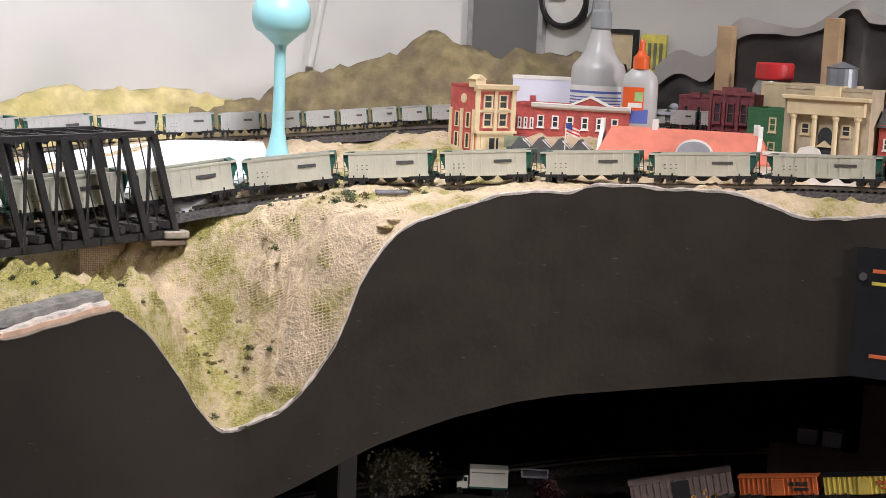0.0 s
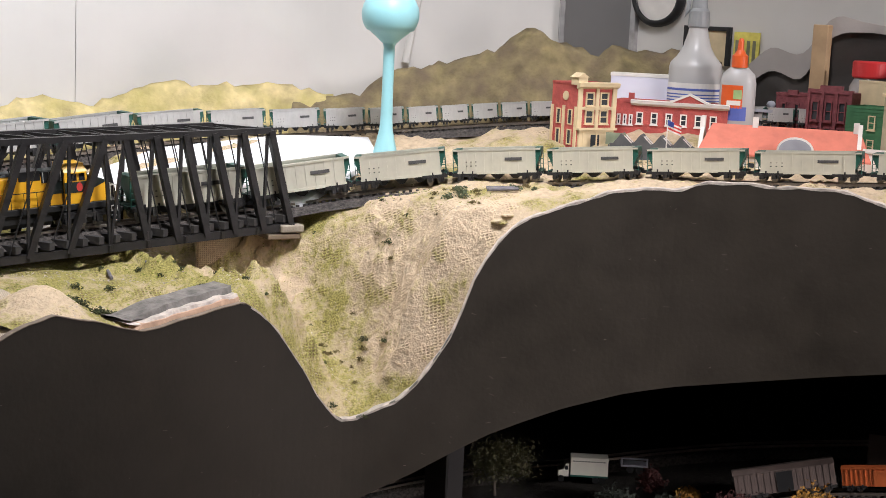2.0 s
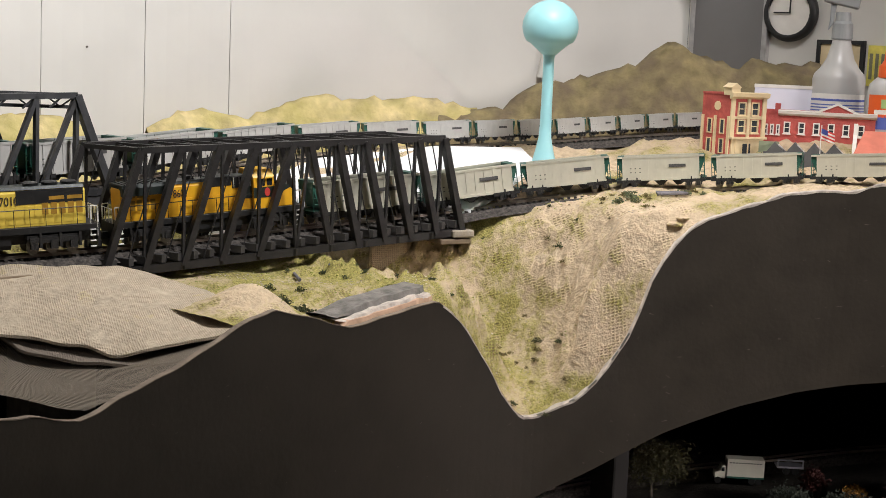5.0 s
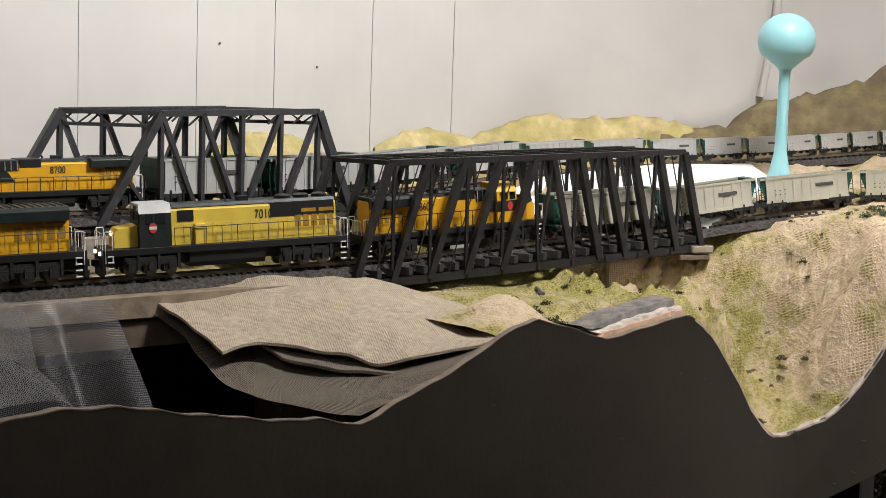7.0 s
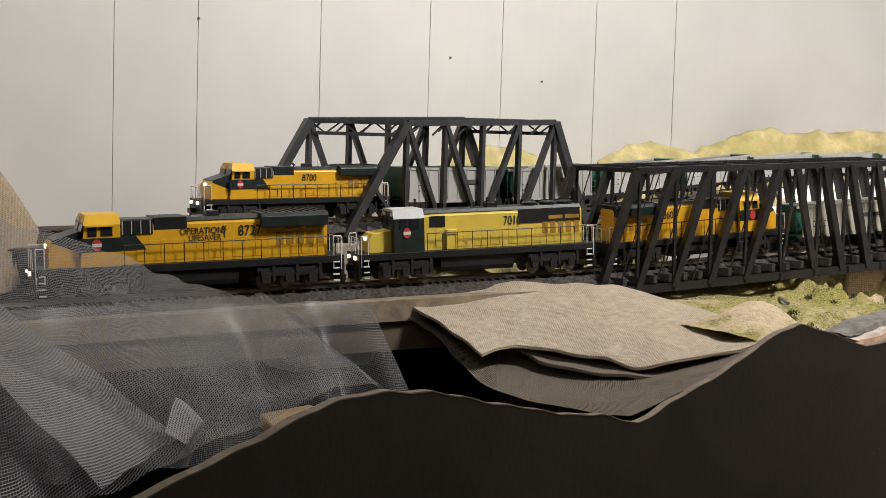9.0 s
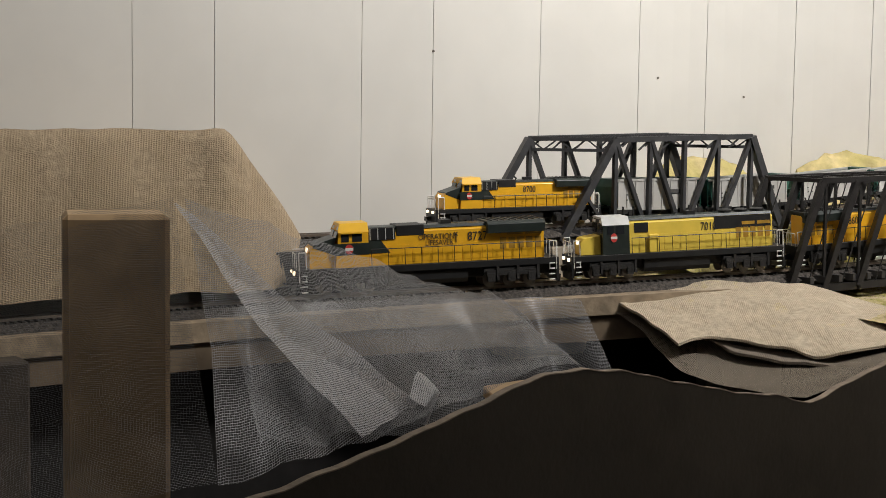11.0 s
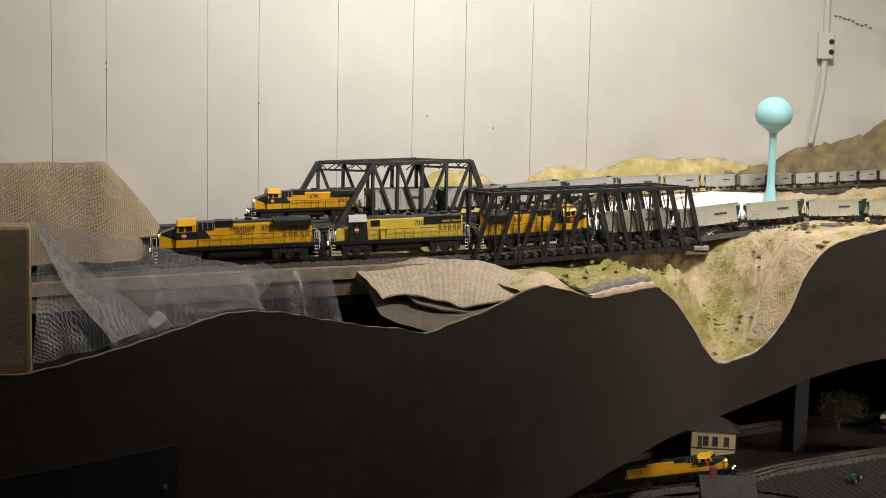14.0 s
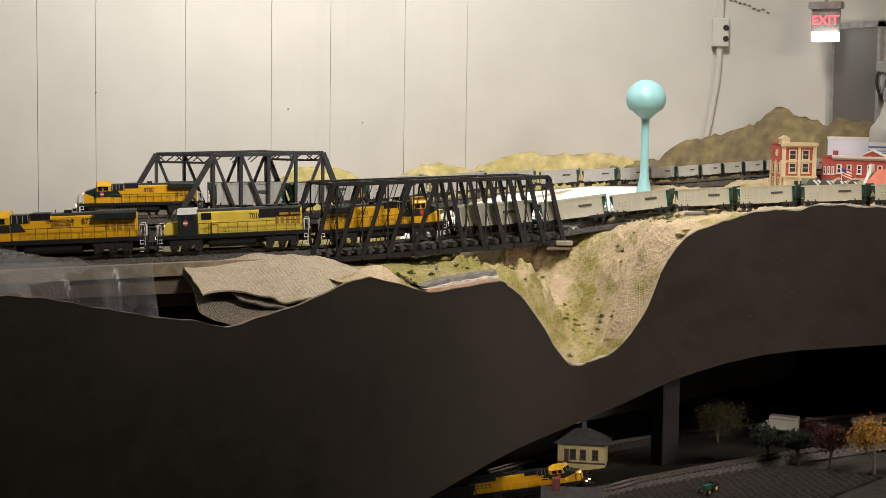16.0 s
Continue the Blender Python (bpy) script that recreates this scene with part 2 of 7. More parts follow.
# ---- mesh helpers ----
class Mesh:
    """Collects boxes, rods, lathes and sheets, for one part."""

    def __init__(self):
        self.v, self.f = [], []

    def add(self, verts, faces):
        k = len(self.v)
        self.v += [tuple(p) for p in verts]
        self.f += [tuple(i + k for i in f) for f in faces]
        return self

    def box(self, x0, x1, y0, y1, z0, z1, m=None):
        vs = [Vector((x, y, z)) for z in (z0, z1) for x, y in ((x0, y0), (x1, y0), (x1, y1), (x0, y1))]
        if m is not None:
            vs = [m @ p for p in vs]
        return self.add(vs, [(3, 2, 1, 0), (4, 5, 6, 7), (0, 1, 5, 4), (1, 2, 6, 5), (2, 3, 7, 6), (3, 0, 4, 7)])

    def prism(self, profile, x0, x1, axis="x"):
        """A profile of (a, b) pairs, counter-clockwise, drawn out along an axis."""
        n = len(profile)
        put = {"x": lambda c, a, b: (c, a, b), "y": lambda c, a, b: (a, c, b), "z": lambda c, a, b: (a, b, c)}[axis]
        vs = [put(c, a, b) for c in (x0, x1) for a, b in profile]
        fs = [tuple(range(n - 1, -1, -1)), tuple(range(n, 2 * n))] + [(i, (i + 1) % n, n + (i + 1) % n, n + i) for i in range(n)]
        if axis == "y":
            fs = [tuple(reversed(f)) for f in fs]
        return self.add(vs, fs)

    def beam(self, a, b, w, h, up=(0, 0, 1)):
        """A bar of section w x h from a to b."""
        a, b = Vector(a), Vector(b)
        d = b - a
        z = d.normalized()
        x = Vector(up).cross(z)
        if x.length < 1e-4:
            x = Vector((1, 0, 0)).cross(z)
        x.normalize()
        y = z.cross(x)
        vs = [p + x * (sx * w / 2) + y * (sy * h / 2) for p in (a, b) for sx, sy in ((-1, -1), (1, -1), (1, 1), (-1, 1))]
        return self.add(vs, [(3, 2, 1, 0), (4, 5, 6, 7), (0, 1, 5, 4), (1, 2, 6, 5), (2, 3, 7, 6), (3, 0, 4, 7)])

    def rod(self, a, b, r, n=6, r2=None):
        a, b = Vector(a), Vector(b)
        z = (b - a).normalized()
        x = z.orthogonal().normalized()
        y = z.cross(x)
        ring = [(math.cos(2 * math.pi * i / n), math.sin(2 * math.pi * i / n)) for i in range(n)]
        vs = [p + (x * c + y * s) * q for p, q in ((a, r), (b, r if r2 is None else r2)) for c, s in ring]
        return self.add(vs, [tuple(range(n - 1, -1, -1)), tuple(range(n, 2 * n))] + [(i, (i + 1) % n, n + (i + 1) % n, n + i) for i in range(n)])

    def lathe(self, profile, n=24, at=(0, 0, 0)):
        """A profile of (radius, height) turned round the upright axis."""
        k = len(profile)
        vs = [(at[0] + r * math.cos(2 * math.pi * i / n), at[1] + r * math.sin(2 * math.pi * i / n), at[2] + z) for i in range(n) for r, z in profile]
        fs = [(i * k + j, ((i + 1) % n) * k + j, ((i + 1) % n) * k + j + 1, i * k + j + 1) for i in range(n) for j in range(k - 1)]
        return self.add(vs, fs)

    def sheet(self, rows, thick=0.0):
        """A grid of points; with a thickness below it."""
        h, w = len(rows), len(rows[0])
        vs = [p for r in rows for p in r]
        fs = [(i * w + j, i * w + j + 1, (i + 1) * w + j + 1, (i + 1) * w + j) for i in range(h - 1) for j in range(w - 1)]
        return self.add(vs, fs)


def part(name, m, material, parent=None, label="", smooth=False, bevel=0.0, uv=None):
    """Links a collected mesh as one object under a thing or a part."""
    me = bpy.data.meshes.new(name)
    me.from_pydata(m.v, [], m.f)
    me.validate()
    bm = bmesh.new()
    bm.from_mesh(me)
    bmesh.ops.recalc_face_normals(bm, faces=bm.faces)
    if bevel:
        bmesh.ops.bevel(bm, geom=bm.edges[:], offset=bevel, segments=1, affect="EDGES", clamp_overlap=True)
    bm.to_mesh(me)
    bm.free()
    if smooth:
        me.shade_smooth()
    if uv:
        layer = me.uv_layers.new(name="UVMap")
        for loop in me.loops:
            layer.data[loop.index].uv = uv(loop.vertex_index)
    me.materials.append(material)
    ob = new(name, me)
    if parent:
        ob.parent = parent
    if label:
        tagged(ob, label=label)
    return ob


def thing(name, label, category, at=None, group="", kind=""):
    ob = new(name)
    ob.empty_display_size = 0.02
    if at is not None:
        ob.matrix_world = at
    return tagged(ob, label=label, category=category, group=group, kind=kind)


def writing(name, text, size, material, parent, m, label=""):
    """Flat lettering in the built-in font, as a thin mesh."""
    cu = bpy.data.curves.new(name, "FONT")
    cu.body, cu.size, cu.extrude, cu.align_x, cu.align_y = text, size, 0.0001, "CENTER", "CENTER"
    tmp = bpy.data.objects.new(name + "_tmp", cu)
    scene.collection.objects.link(tmp)
    bpy.context.view_layer.update()
    me = bpy.data.meshes.new_from_object(tmp.evaluated_get(bpy.context.evaluated_depsgraph_get()))
    bpy.data.objects.remove(tmp)
    bpy.data.curves.remove(cu)
    me.materials.clear()
    me.materials.append(material)
    ob = new(name, me)
    ob.parent = parent
    ob.matrix_local = m
    return tagged(ob, label=label) if label else ob


def smoothstep(a, b, x):
    t = min(1.0, max(0.0, (x - a) / (b - a)))
    return t * t * (3 - 2 * t)


class Line:
    """A smooth line through points, by its length."""

    def __init__(self, points, steps=24):
        p = [Vector(q) for q in points]
        p = [2 * p[0] - p[1]] + p + [2 * p[-1] - p[-2]]
        out = []
        for i in range(1, len(p) - 2):
            a, b, c, d = p[i - 1 : i + 3]
            for k in range(steps):
                t = k / steps
                out.append(0.5 * (2 * b + (c - a) * t + (2 * a - 5 * b + 4 * c - d) * t * t + (3 * b - a - 3 * c + d) * t**3))
        out.append(p[-2])
        self.p, self.s = out, [0.0]
        for a, b in zip(out, out[1:]):
            self.s.append(self.s[-1] + (b - a).length)
        self.length = self.s[-1]

    def at(self, s):
        s = min(max(s, 0.0), self.length)
        lo, hi = 0, len(self.s) - 1
        while hi - lo > 1:
            mid = (lo + hi) // 2
            lo, hi = (mid, hi) if self.s[mid] <= s else (lo, mid)
        t = (s - self.s[lo]) / max(1e-9, self.s[hi] - self.s[lo])
        return self.p[lo].lerp(self.p[hi], t)

    def way(self, s):
        return (self.at(s + 0.004) - self.at(s - 0.004)).normalized()

    def near(self, x, y):
        best = min(range(len(self.p)), key=lambda i: (self.p[i].x - x) ** 2 + (self.p[i].y - y) ** 2)
        return self.s[best]

# ---- room ----
def wall(name, a, b, z0, z1, thick, material, label):
    """An upright wall from a to b in the plan, thick away from the camera's side."""
    a, b = Vector((*a, 0)), Vector((*b, 0))
    d = (b - a).normalized()
    n = Vector((-d.y, d.x, 0))
    m = Mesh()
    vs = [p + n * k + Vector((0, 0, z)) for z in (z0, z1) for p, k in ((a, 0), (b, 0), (b, thick), (a, thick))]
    m.add(vs, [(3, 2, 1, 0), (4, 5, 6, 7), (0, 1, 5, 4), (1, 2, 6, 5), (2, 3, 7, 6), (3, 0, 4, 7)])
    return tagged(part(name, m, material), label=label, category="wall", kind="structure")


# the back wall is bent round to the corner to fit the camera's view; upright boards with open grooves
WPLAN = Line([(-3.2, 0.50, 0), (-1.2, 0.43, 0), (-0.6, 0.405, 0), (-0.1, 0.40, 0), (0.2, 0.385, 0), (0.45, 0.31, 0), (0.7, 0.18, 0), (0.9, 0.04, 0), (1.06, -0.09, 0)])
GROOVES = [-3.2, -2.6, -2.3, -1.9, -1.72, -1.5, -1.28, -1.12, -1.003, -0.886, -0.73, -0.615, -0.408, -0.313, -0.13, 0.043, 0.163, 0.325, 0.476]
cuts = [WPLAN.near(x, 0.4) for x in GROOVES] + [WPLAN.length]


def wall_sheet(s0, s1, z0, z1, back):
    n = max(2, int((s1 - s0) / 0.03))
    rows = [[], [], [], []]
    for i in range(n + 1):
        s = s0 + (s1 - s0) * i / n
        p, w = WPLAN.at(s), WPLAN.way(s)
        q = Vector((-w.y, w.x, 0)).normalized()
        for r, (a, z) in zip(rows, ((back, z0), (back, z1), (back + 0.003, z1), (back + 0.003, z0))):
            r.append(p + q * a + Vector((0, 0, z)))
    m = Mesh().sheet(rows + [rows[0]])
    w = len(rows[0])
    return m.add([r[0] for r in rows] + [r[-1] for r in rows], [(0, 1, 2, 3), (7, 6, 5, 4)])


wall_back = tagged(part("wall_back", wall_sheet(0, WPLAN.length, 0, 2.45, 0.0035), WALL), label="off-white painted board wall with upright grooves", category="wall", kind="structure")
for a, b in zip(cuts, cuts[1:]):
    part("wall_board", wall_sheet(a + 0.00045, b - 0.00045, 0.0, 2.449, 0.0), WALL, wall_back)
W2, W3, W4, W0 = (1.06, -0.09), (1.13, -3.6), (-3.2, -3.6), (-3.2, 0.5)
wall("wall_end", W2, W3, 0, 2.45, 0.08, WALL, "white end wall with grey door and clock")
wall("wall_front", W3, W4, 0, 2.45, 0.08, WALL, "plain painted wall behind the aisle")
wall("wall_left", W4, W0, 0, 2.45, 0.08, WALL, "plain painted side wall")
m = Mesh().box(-3.4, 1.4, -3.8, 0.8, -0.05, 0.0)
tagged(part("floor", m, CARPET), label="dark carpeted floor of the aisle", category="floor", kind="structure")
m = Mesh().box(-3.4, 1.4, -3.8, 0.8, 2.45, 2.5)
tagged(part("ceiling", m, CEIL), label="plain white painted ceiling", category="ceiling", kind="structure")

# ---- fascia: a long bent hardboard panel with a cut skyline ----
FPLAN = Line([(-2.2, -0.72, 0), (-1.4, -0.52, 0), (-0.95, -0.42, 0), (-0.62, -0.335, 0), (-0.27, -0.262, 0), (-0.07, -0.258, 0), (0.17, -0.278, 0), (0.278, -0.316, 0), (0.337, -0.363, 0), (0.41, -0.438, 0), (0.481, -0.533, 0), (0.533, -0.613, 0), (0.583, -0.733, 0), (0.605, -0.818, 0), (0.619, -0.892, 0), (0.72, -1.4, 0), (0.80, -2.0, 0)])
FTOP = [(0, 1.19), (0.99, 1.179), (1.04, 1.172), (1.09, 1.171), (1.147, 1.167), (1.215, 1.156), (1.24, 1.158), (1.288, 1.161), (1.346, 1.170), (1.38, 1.175), (1.412, 1.179), (1.449, 1.186), (1.484, 1.192), (1.522, 1.199), (1.556, 1.203), (1.58, 1.204), (1.608, 1.203), (1.637, 1.198), (1.664, 1.194), (1.699, 1.187), (1.75, 1.174), (1.80, 1.163), (1.86, 1.151), (1.895, 1.146), (1.955, 1.131), (1.974, 1.134), (2.02, 1.144), (2.066, 1.155), (2.11, 1.169), (2.139, 1.181), (2.169, 1.193), (2.198, 1.198), (2.229, 1.190), (2.267, 1.179), (2.302, 1.169), (2.354, 1.174), (2.398, 1.180), (2.431, 1.186), (2.451, 1.172), (2.474, 1.152), (2.494, 1.122), (2.510, 1.100), (2.523, 1.077), (2.542, 1.053), (2.552, 1.044), (2.57, 1.045), (2.613, 1.062), (2.637, 1.083), (2.656, 1.110), (2.673, 1.138), (2.687, 1.172), (2.698, 1.205), (2.710, 1.228), (2.722, 1.247), (2.738, 1.264), (2.760, 1.279), (2.795, 1.292), (2.842, 1.308), (2.878, 1.315), (2.917, 1.316), (2.949, 1.325), (2.991, 1.327), (3.02, 1.326), (3.075, 1.327), (3.104, 1.324), (3.128, 1.318), (3.152, 1.310), (3.176, 1.306), (3.21, 1.310), (3.25, 1.317), (3.5, 1.32), (4.5, 1.32)]
FBOT = [(0, 0.72), (1.7, 0.72), (2.2, 0.79), (2.31, 0.831), (2.45, 0.895), (2.545, 0.936), (2.64, 0.982), (2.72, 1.026), (2.76, 1.043), (2.805, 1.061), (2.87, 1.081), (2.927, 1.093), (2.97, 1.100), (3.05, 1.114), (3.14, 1.131), (3.226, 1.148), (3.5, 1.16), (4.5, 1.16)]


def along(table, s):
    for (a, x), (b, y) in zip(table, table[1:]):
        if a <= s <= b:
            return x + (y - x) * (s - a) / (b - a)
    return table[-1][1]


def fnormal(s):
    w = FPLAN.way(s)
    return Vector((-w.y, w.x, 0)).normalized()


def fascia_top(s):
    return along(FTOP, s) + 0.0012 * math.sin(s * 90) * math.sin(s * 37)


SS = [i * 0.012 for i in range(int(FPLAN.length / 0.012))]
m = Mesh()
front = [[FPLAN.at(s) + Vector((0, 0, along(FBOT, s) + (fascia_top(s) - along(FBOT, s)) * k / 6)) for s in SS] for k in range(7)]
back = [[FPLAN.at(s) + fnormal(s) * 0.006 + Vector((0, 0, along(FBOT, s) + (fascia_top(s) - along(FBOT, s)) * k / 6)) for s in SS] for k in range(7)]
m.sheet(front)
m.sheet([r[::-1] for r in back])
m.sheet([back[6], front[6]])
m.sheet([front[0], back[0]])
fascia = tagged(part("fascia", m, FASCIA, smooth=False), label="dark brown painted hardboard fascia cut in hill outlines", category="fascia panel", kind="structure")
# worn edge along the cut: bare hardboard, then pale crumbling plaster along the gorge and the town
def cut_edge(name, s0, s1, material, plaster, label):
    r0, r1, r2, r3 = [], [], [], []
    for s in [s0 + (s1 - s0) * i / int((s1 - s0) / 0.006) for i in range(int((s1 - s0) / 0.006) + 1)]:
        p, n, z = FPLAN.at(s), fnormal(s), fascia_top(s)
        wob = noise.noise(Vector((s * 70, 0, 3))) + 0.6 * noise.noise(Vector((s * 210, 0, 5)))
        wide = (0.0045 + 0.0035 * wob) * plaster * smoothstep(2.42, 2.62, s) + 0.0003
        thin = 0.0006 + (0.0014 + 0.0012 * wob) * plaster
        r0.append(p - n * 0.0005 + Vector((0, 0, z - max(0.0003, thin))))
        r1.append(p - n * 0.0005 + Vector((0, 0, z + 0.0004 + 0.0008 * wob * plaster)))
        r2.append(p + n * (0.006 + max(0.0, wide)) + Vector((0, 0, z + 0.0006 + 0.0012 * wob * plaster)))
        r3.append(p + n * (0.008 + max(0.0, wide)) + Vector((0, 0, z - 0.006)))
    return part(name, Mesh().sheet([r0, r1, r2, r3]), material, fascia, label)


cut_edge("cut_edge", 0.9, 2.44, CUT, 0.0, "bare brown hardboard edge")
cut_edge("edge_trim", 2.44, 4.0, EDGE, 1.0, "pale crumbling plaster edge")

# ---- tracks ----
FRONT = Line([(-2.6, 0.02, 1.177), (-1.6, 0.2, 1.182), (-1.0, 0.275, 1.187), (-0.65, 0.275, 1.192), (-0.42, 0.22, 1.1992), (-0.01, 0.042, 1.2228), (0.18, -0.037, 1.2391), (0.367, -0.118, 1.2554), (0.455, -0.185, 1.2721), (0.515, -0.26, 1.2864), (0.575, -0.37, 1.2979), (0.635, -0.53, 1.3126), (0.685, -0.7, 1.3243), (0.715, -0.83, 1.3327), (0.76, -1.1, 1.34), (0.85, -1.7, 1.346)])
REAR = Line([(-2.6, 0.1, 1.24), (-1.5, 0.33, 1.2504), (-0.9, 0.355, 1.2556), (-0.5, 0.33, 1.2607), (-0.19, 0.26, 1.2678), (0.06, 0.22, 1.2729), (0.26, 0.19, 1.2889), (0.42, 0.14, 1.307), (0.54, 0.055, 1.3202), (0.665, -0.08, 1.3356), (0.79, -0.25, 1.3571), (0.87, -0.42, 1.3645), (0.93, -0.65, 1.37), (0.97, -1.0, 1.3707)])

CTRL = [(-0.6, 0.2, 1.19), (-0.1, 0.0, 1.186), (0.04, -0.15, 1.166), (0.1, -0.16, 1.16), (0.1, -0.05, 1.192), (0.02, -0.02, 1.188), (0.15, -0.09, 1.184), (0.1, 0.05, 1.198), (0.18, -0.06, 1.196), (-0.02, -0.2, 1.175), (-0.3, 0.3, 1.235), (0.1, 0.3, 1.255), (0.36, -0.12, 1.238), (0.455, -0.185, 1.262), (0.57, -0.37, 1.293), (0.635, -0.53, 1.31), (0.7, -0.75, 1.319), (0.76, -1.1, 1.33), (0.42, 0.14, 1.298), (0.54, 0.06, 1.314), (0.665, -0.08, 1.327), (0.79, -0.25, 1.346), (0.87, -0.42, 1.352), (0.53, -0.168, 1.304), (0.3, 0.05, 1.262)]
VAL = [((0.285, -0.335), 1.032), ((0.34, -0.295), 1.068), ((0.345, -0.25), 1.096), ((0.325, -0.19), 1.130), ((0.295, -0.11), 1.165), ((0.27, -0.04), 1.186), ((0.24, 0.06), 1.205), ((0.18, 0.16), 1.222), ((0.13, 0.3), 1.24)]


def ground_top(x, y):
    top = sum(z / ((x - a) ** 2 + (y - b) ** 2 + 0.0004) ** 1.6 for a, b, z in CTRL)
    return top / sum(1 / ((x - a) ** 2 + (y - b) ** 2 + 0.0004) ** 1.6 for a, b, z in CTRL)


def ground(x, y):
    """Height of the scenery: a plateau with a gorge under the near bridge."""
    top = ground_top(x, y)
    best = None
    for ((ax, ay), az), ((bx, by), bz) in zip(VAL, VAL[1:]):
        dx, dy = bx - ax, by - ay
        t = min(1, max(0, ((x - ax) * dx + (y - ay) * dy) / (dx * dx + dy * dy)))
        qx, qy = ax + t * dx, ay + t * dy
        d = math.hypot(x - qx, y - qy)
        side = (x - qx) * dy - (y - qy) * dx
        if best is None or d < best[0]:
            best = (d, az + t * (bz - az), side)
    d, floor, side = best
    wide = 0.115 if side > 0 else 0.13
    k = smoothstep(0.012, wide, d)
    z = floor + (top - floor) * k
    z += 0.034 * math.exp(-((x - 0.0) ** 2 + (y + 0.165) ** 2) / 0.0020)
    rough = 0.016 * max(0.0, 1 - 3.2 * abs(noise.noise(Vector((x * 14 + y * 9, y * 20, 7))))) ** 2 + noise.noise(Vector((x * 24, y * 24, 1))) * 0.007 + abs(noise.noise(Vector((x * 48, y * 60, 9)))) * 0.016 + noise.noise(Vector((x * 110, y * 110, 5))) * 0.004
    wall_share = 1 - abs(2 * k - 1)
    q = Vector((x, y, z))
    crag = 1 - abs(noise.noise(q * 26 + Vector((3, 1, 0)))) * 2.4
    calm = 1 - math.exp(-((x - 0.32) ** 2 + (y + 0.13) ** 2) / 0.0035)
    ledge = abs((z * 28 + 1.3 * noise.noise(q * 9)) % 1 - 0.5) * 2
    crag = calm * (1 - max(0.0, crag) ** 2) * 0.004 + calm * ledge * 0.008 * max(0.0, 0.35 + noise.noise(q * 7)) + max(0.0, crag) ** 2 * 0.013 * calm + max(0.0, noise.noise(q * 55) - 0.08) * 0.030 - max(0.0, noise.noise(q * 85 + Vector((7, 0, 0))) - 0.15) * 0.020
    return z + (rough * (0.22 + 1.1 * wall_share) + (crag - 0.004) * (0.15 + 0.95 * wall_share) * (1.25 if x > 0.24 else 0.3)) * (1 if x > 0.2 else 0.55)

# ---- scenery base ----
rows = []
for i in range(0, 281):
    r = 1.05 * (i / 280) ** 1.5
    row = []
    for k in range(0, 461):
        s = 2.185 + 2.1 * (k / 460) ** 1.35
        p = FPLAN.at(s) + fnormal(s) * (0.007 + r)
        zf = fascia_top(s) - 0.004
        z = zf + (ground(p.x, p.y) - zf) * smoothstep(0.0, 0.028, r)
        row.append(Vector((p.x, p.y, z)))
    rows.append(row)
m = Mesh().sheet(rows)
wall_y = [(p.x, p.y) for p in WPLAN.p]


def behind_wall(x, y):
    if x > 1.07:
        return True
    for (ax, ay), (bx, by) in zip(wall_y, wall_y[1:]):
        if ax <= x <= bx:
            return y > ay + (by - ay) * (x - ax) / max(1e-6, bx - ax) + 0.004
    return False


out_of_room = [behind_wall(x, y) for x, y, z in m.v]
m.f = [f for f in m.f if not all(out_of_room[i] for i in f)]
me_flock = []
for r in rows:
    for p in r:
        k = 0.09 * smoothstep(0.30, 0.18, p.x) - 0.25 * math.exp(-((p.x - 0.0) ** 2 + (p.y + 0.165) ** 2) / 0.0022) + 0.075 * smoothstep(1.115, 1.06, p.z) * smoothstep(0.41, 0.34, p.x) - 0.035 * smoothstep(0.31, 0.37, p.x) * smoothstep(1.09, 1.13, p.z)
        k += 0.06 * smoothstep(0.03, 0.0, abs(p.y + 0.16 + (p.x - 0.40) * 0.5)) * smoothstep(0.30, 0.40, p.x) + 0.05 * smoothstep(0.04, 0.0, abs(p.x - 0.47)) * smoothstep(-0.26, -0.32, p.y) - 0.06 * smoothstep(0.45, 0.60, p.x) * smoothstep(-0.25, -0.1, p.y)
        me_flock.append(k)
ground_ob = tagged(part("ground", m, TERRAIN, smooth=True), label="sandy sculpted scenery with green flock and a gorge", category="scenery", kind="structure")
layer = ground_ob.data.attributes.new("flock", "FLOAT", "POINT")
for i, k in enumerate(me_flock):
    layer.data[i].value = k


rows = []
for i in range(60):
    x = -0.40 + 0.50 * i / 59
    y0 = FRONT.at(FRONT.near(x, 0.2)).y + 0.03
    z0 = FRONT.at(FRONT.near(x, 0.2)).z - 0.016
    rows.append([])
    for j in range(40):
        v = j / 39
        y = y0 + (0.40 - y0) * v
        rows[-1].append(Vector((x, y, z0 - 0.012 * math.sin(3.0 * v) + 0.012 * v + 0.006 * noise.noise(Vector((x * 26, y * 26, 2))) + 0.003 * noise.noise(Vector((x * 80, y * 80, 4))))))
bank_ob = tagged(part("sand_bank", Mesh().sheet(rows), TERRAIN, smooth=True), label="sandy bank with green flock between the two tracks", category="scenery", kind="structure")
layer = bank_ob.data.attributes.new("flock", "FLOAT", "POINT")
for i, v in enumerate(bank_ob.data.vertices):
    layer.data[i].value = 0.10 * smoothstep(-0.24, -0.14, v.co.x) - 0.06


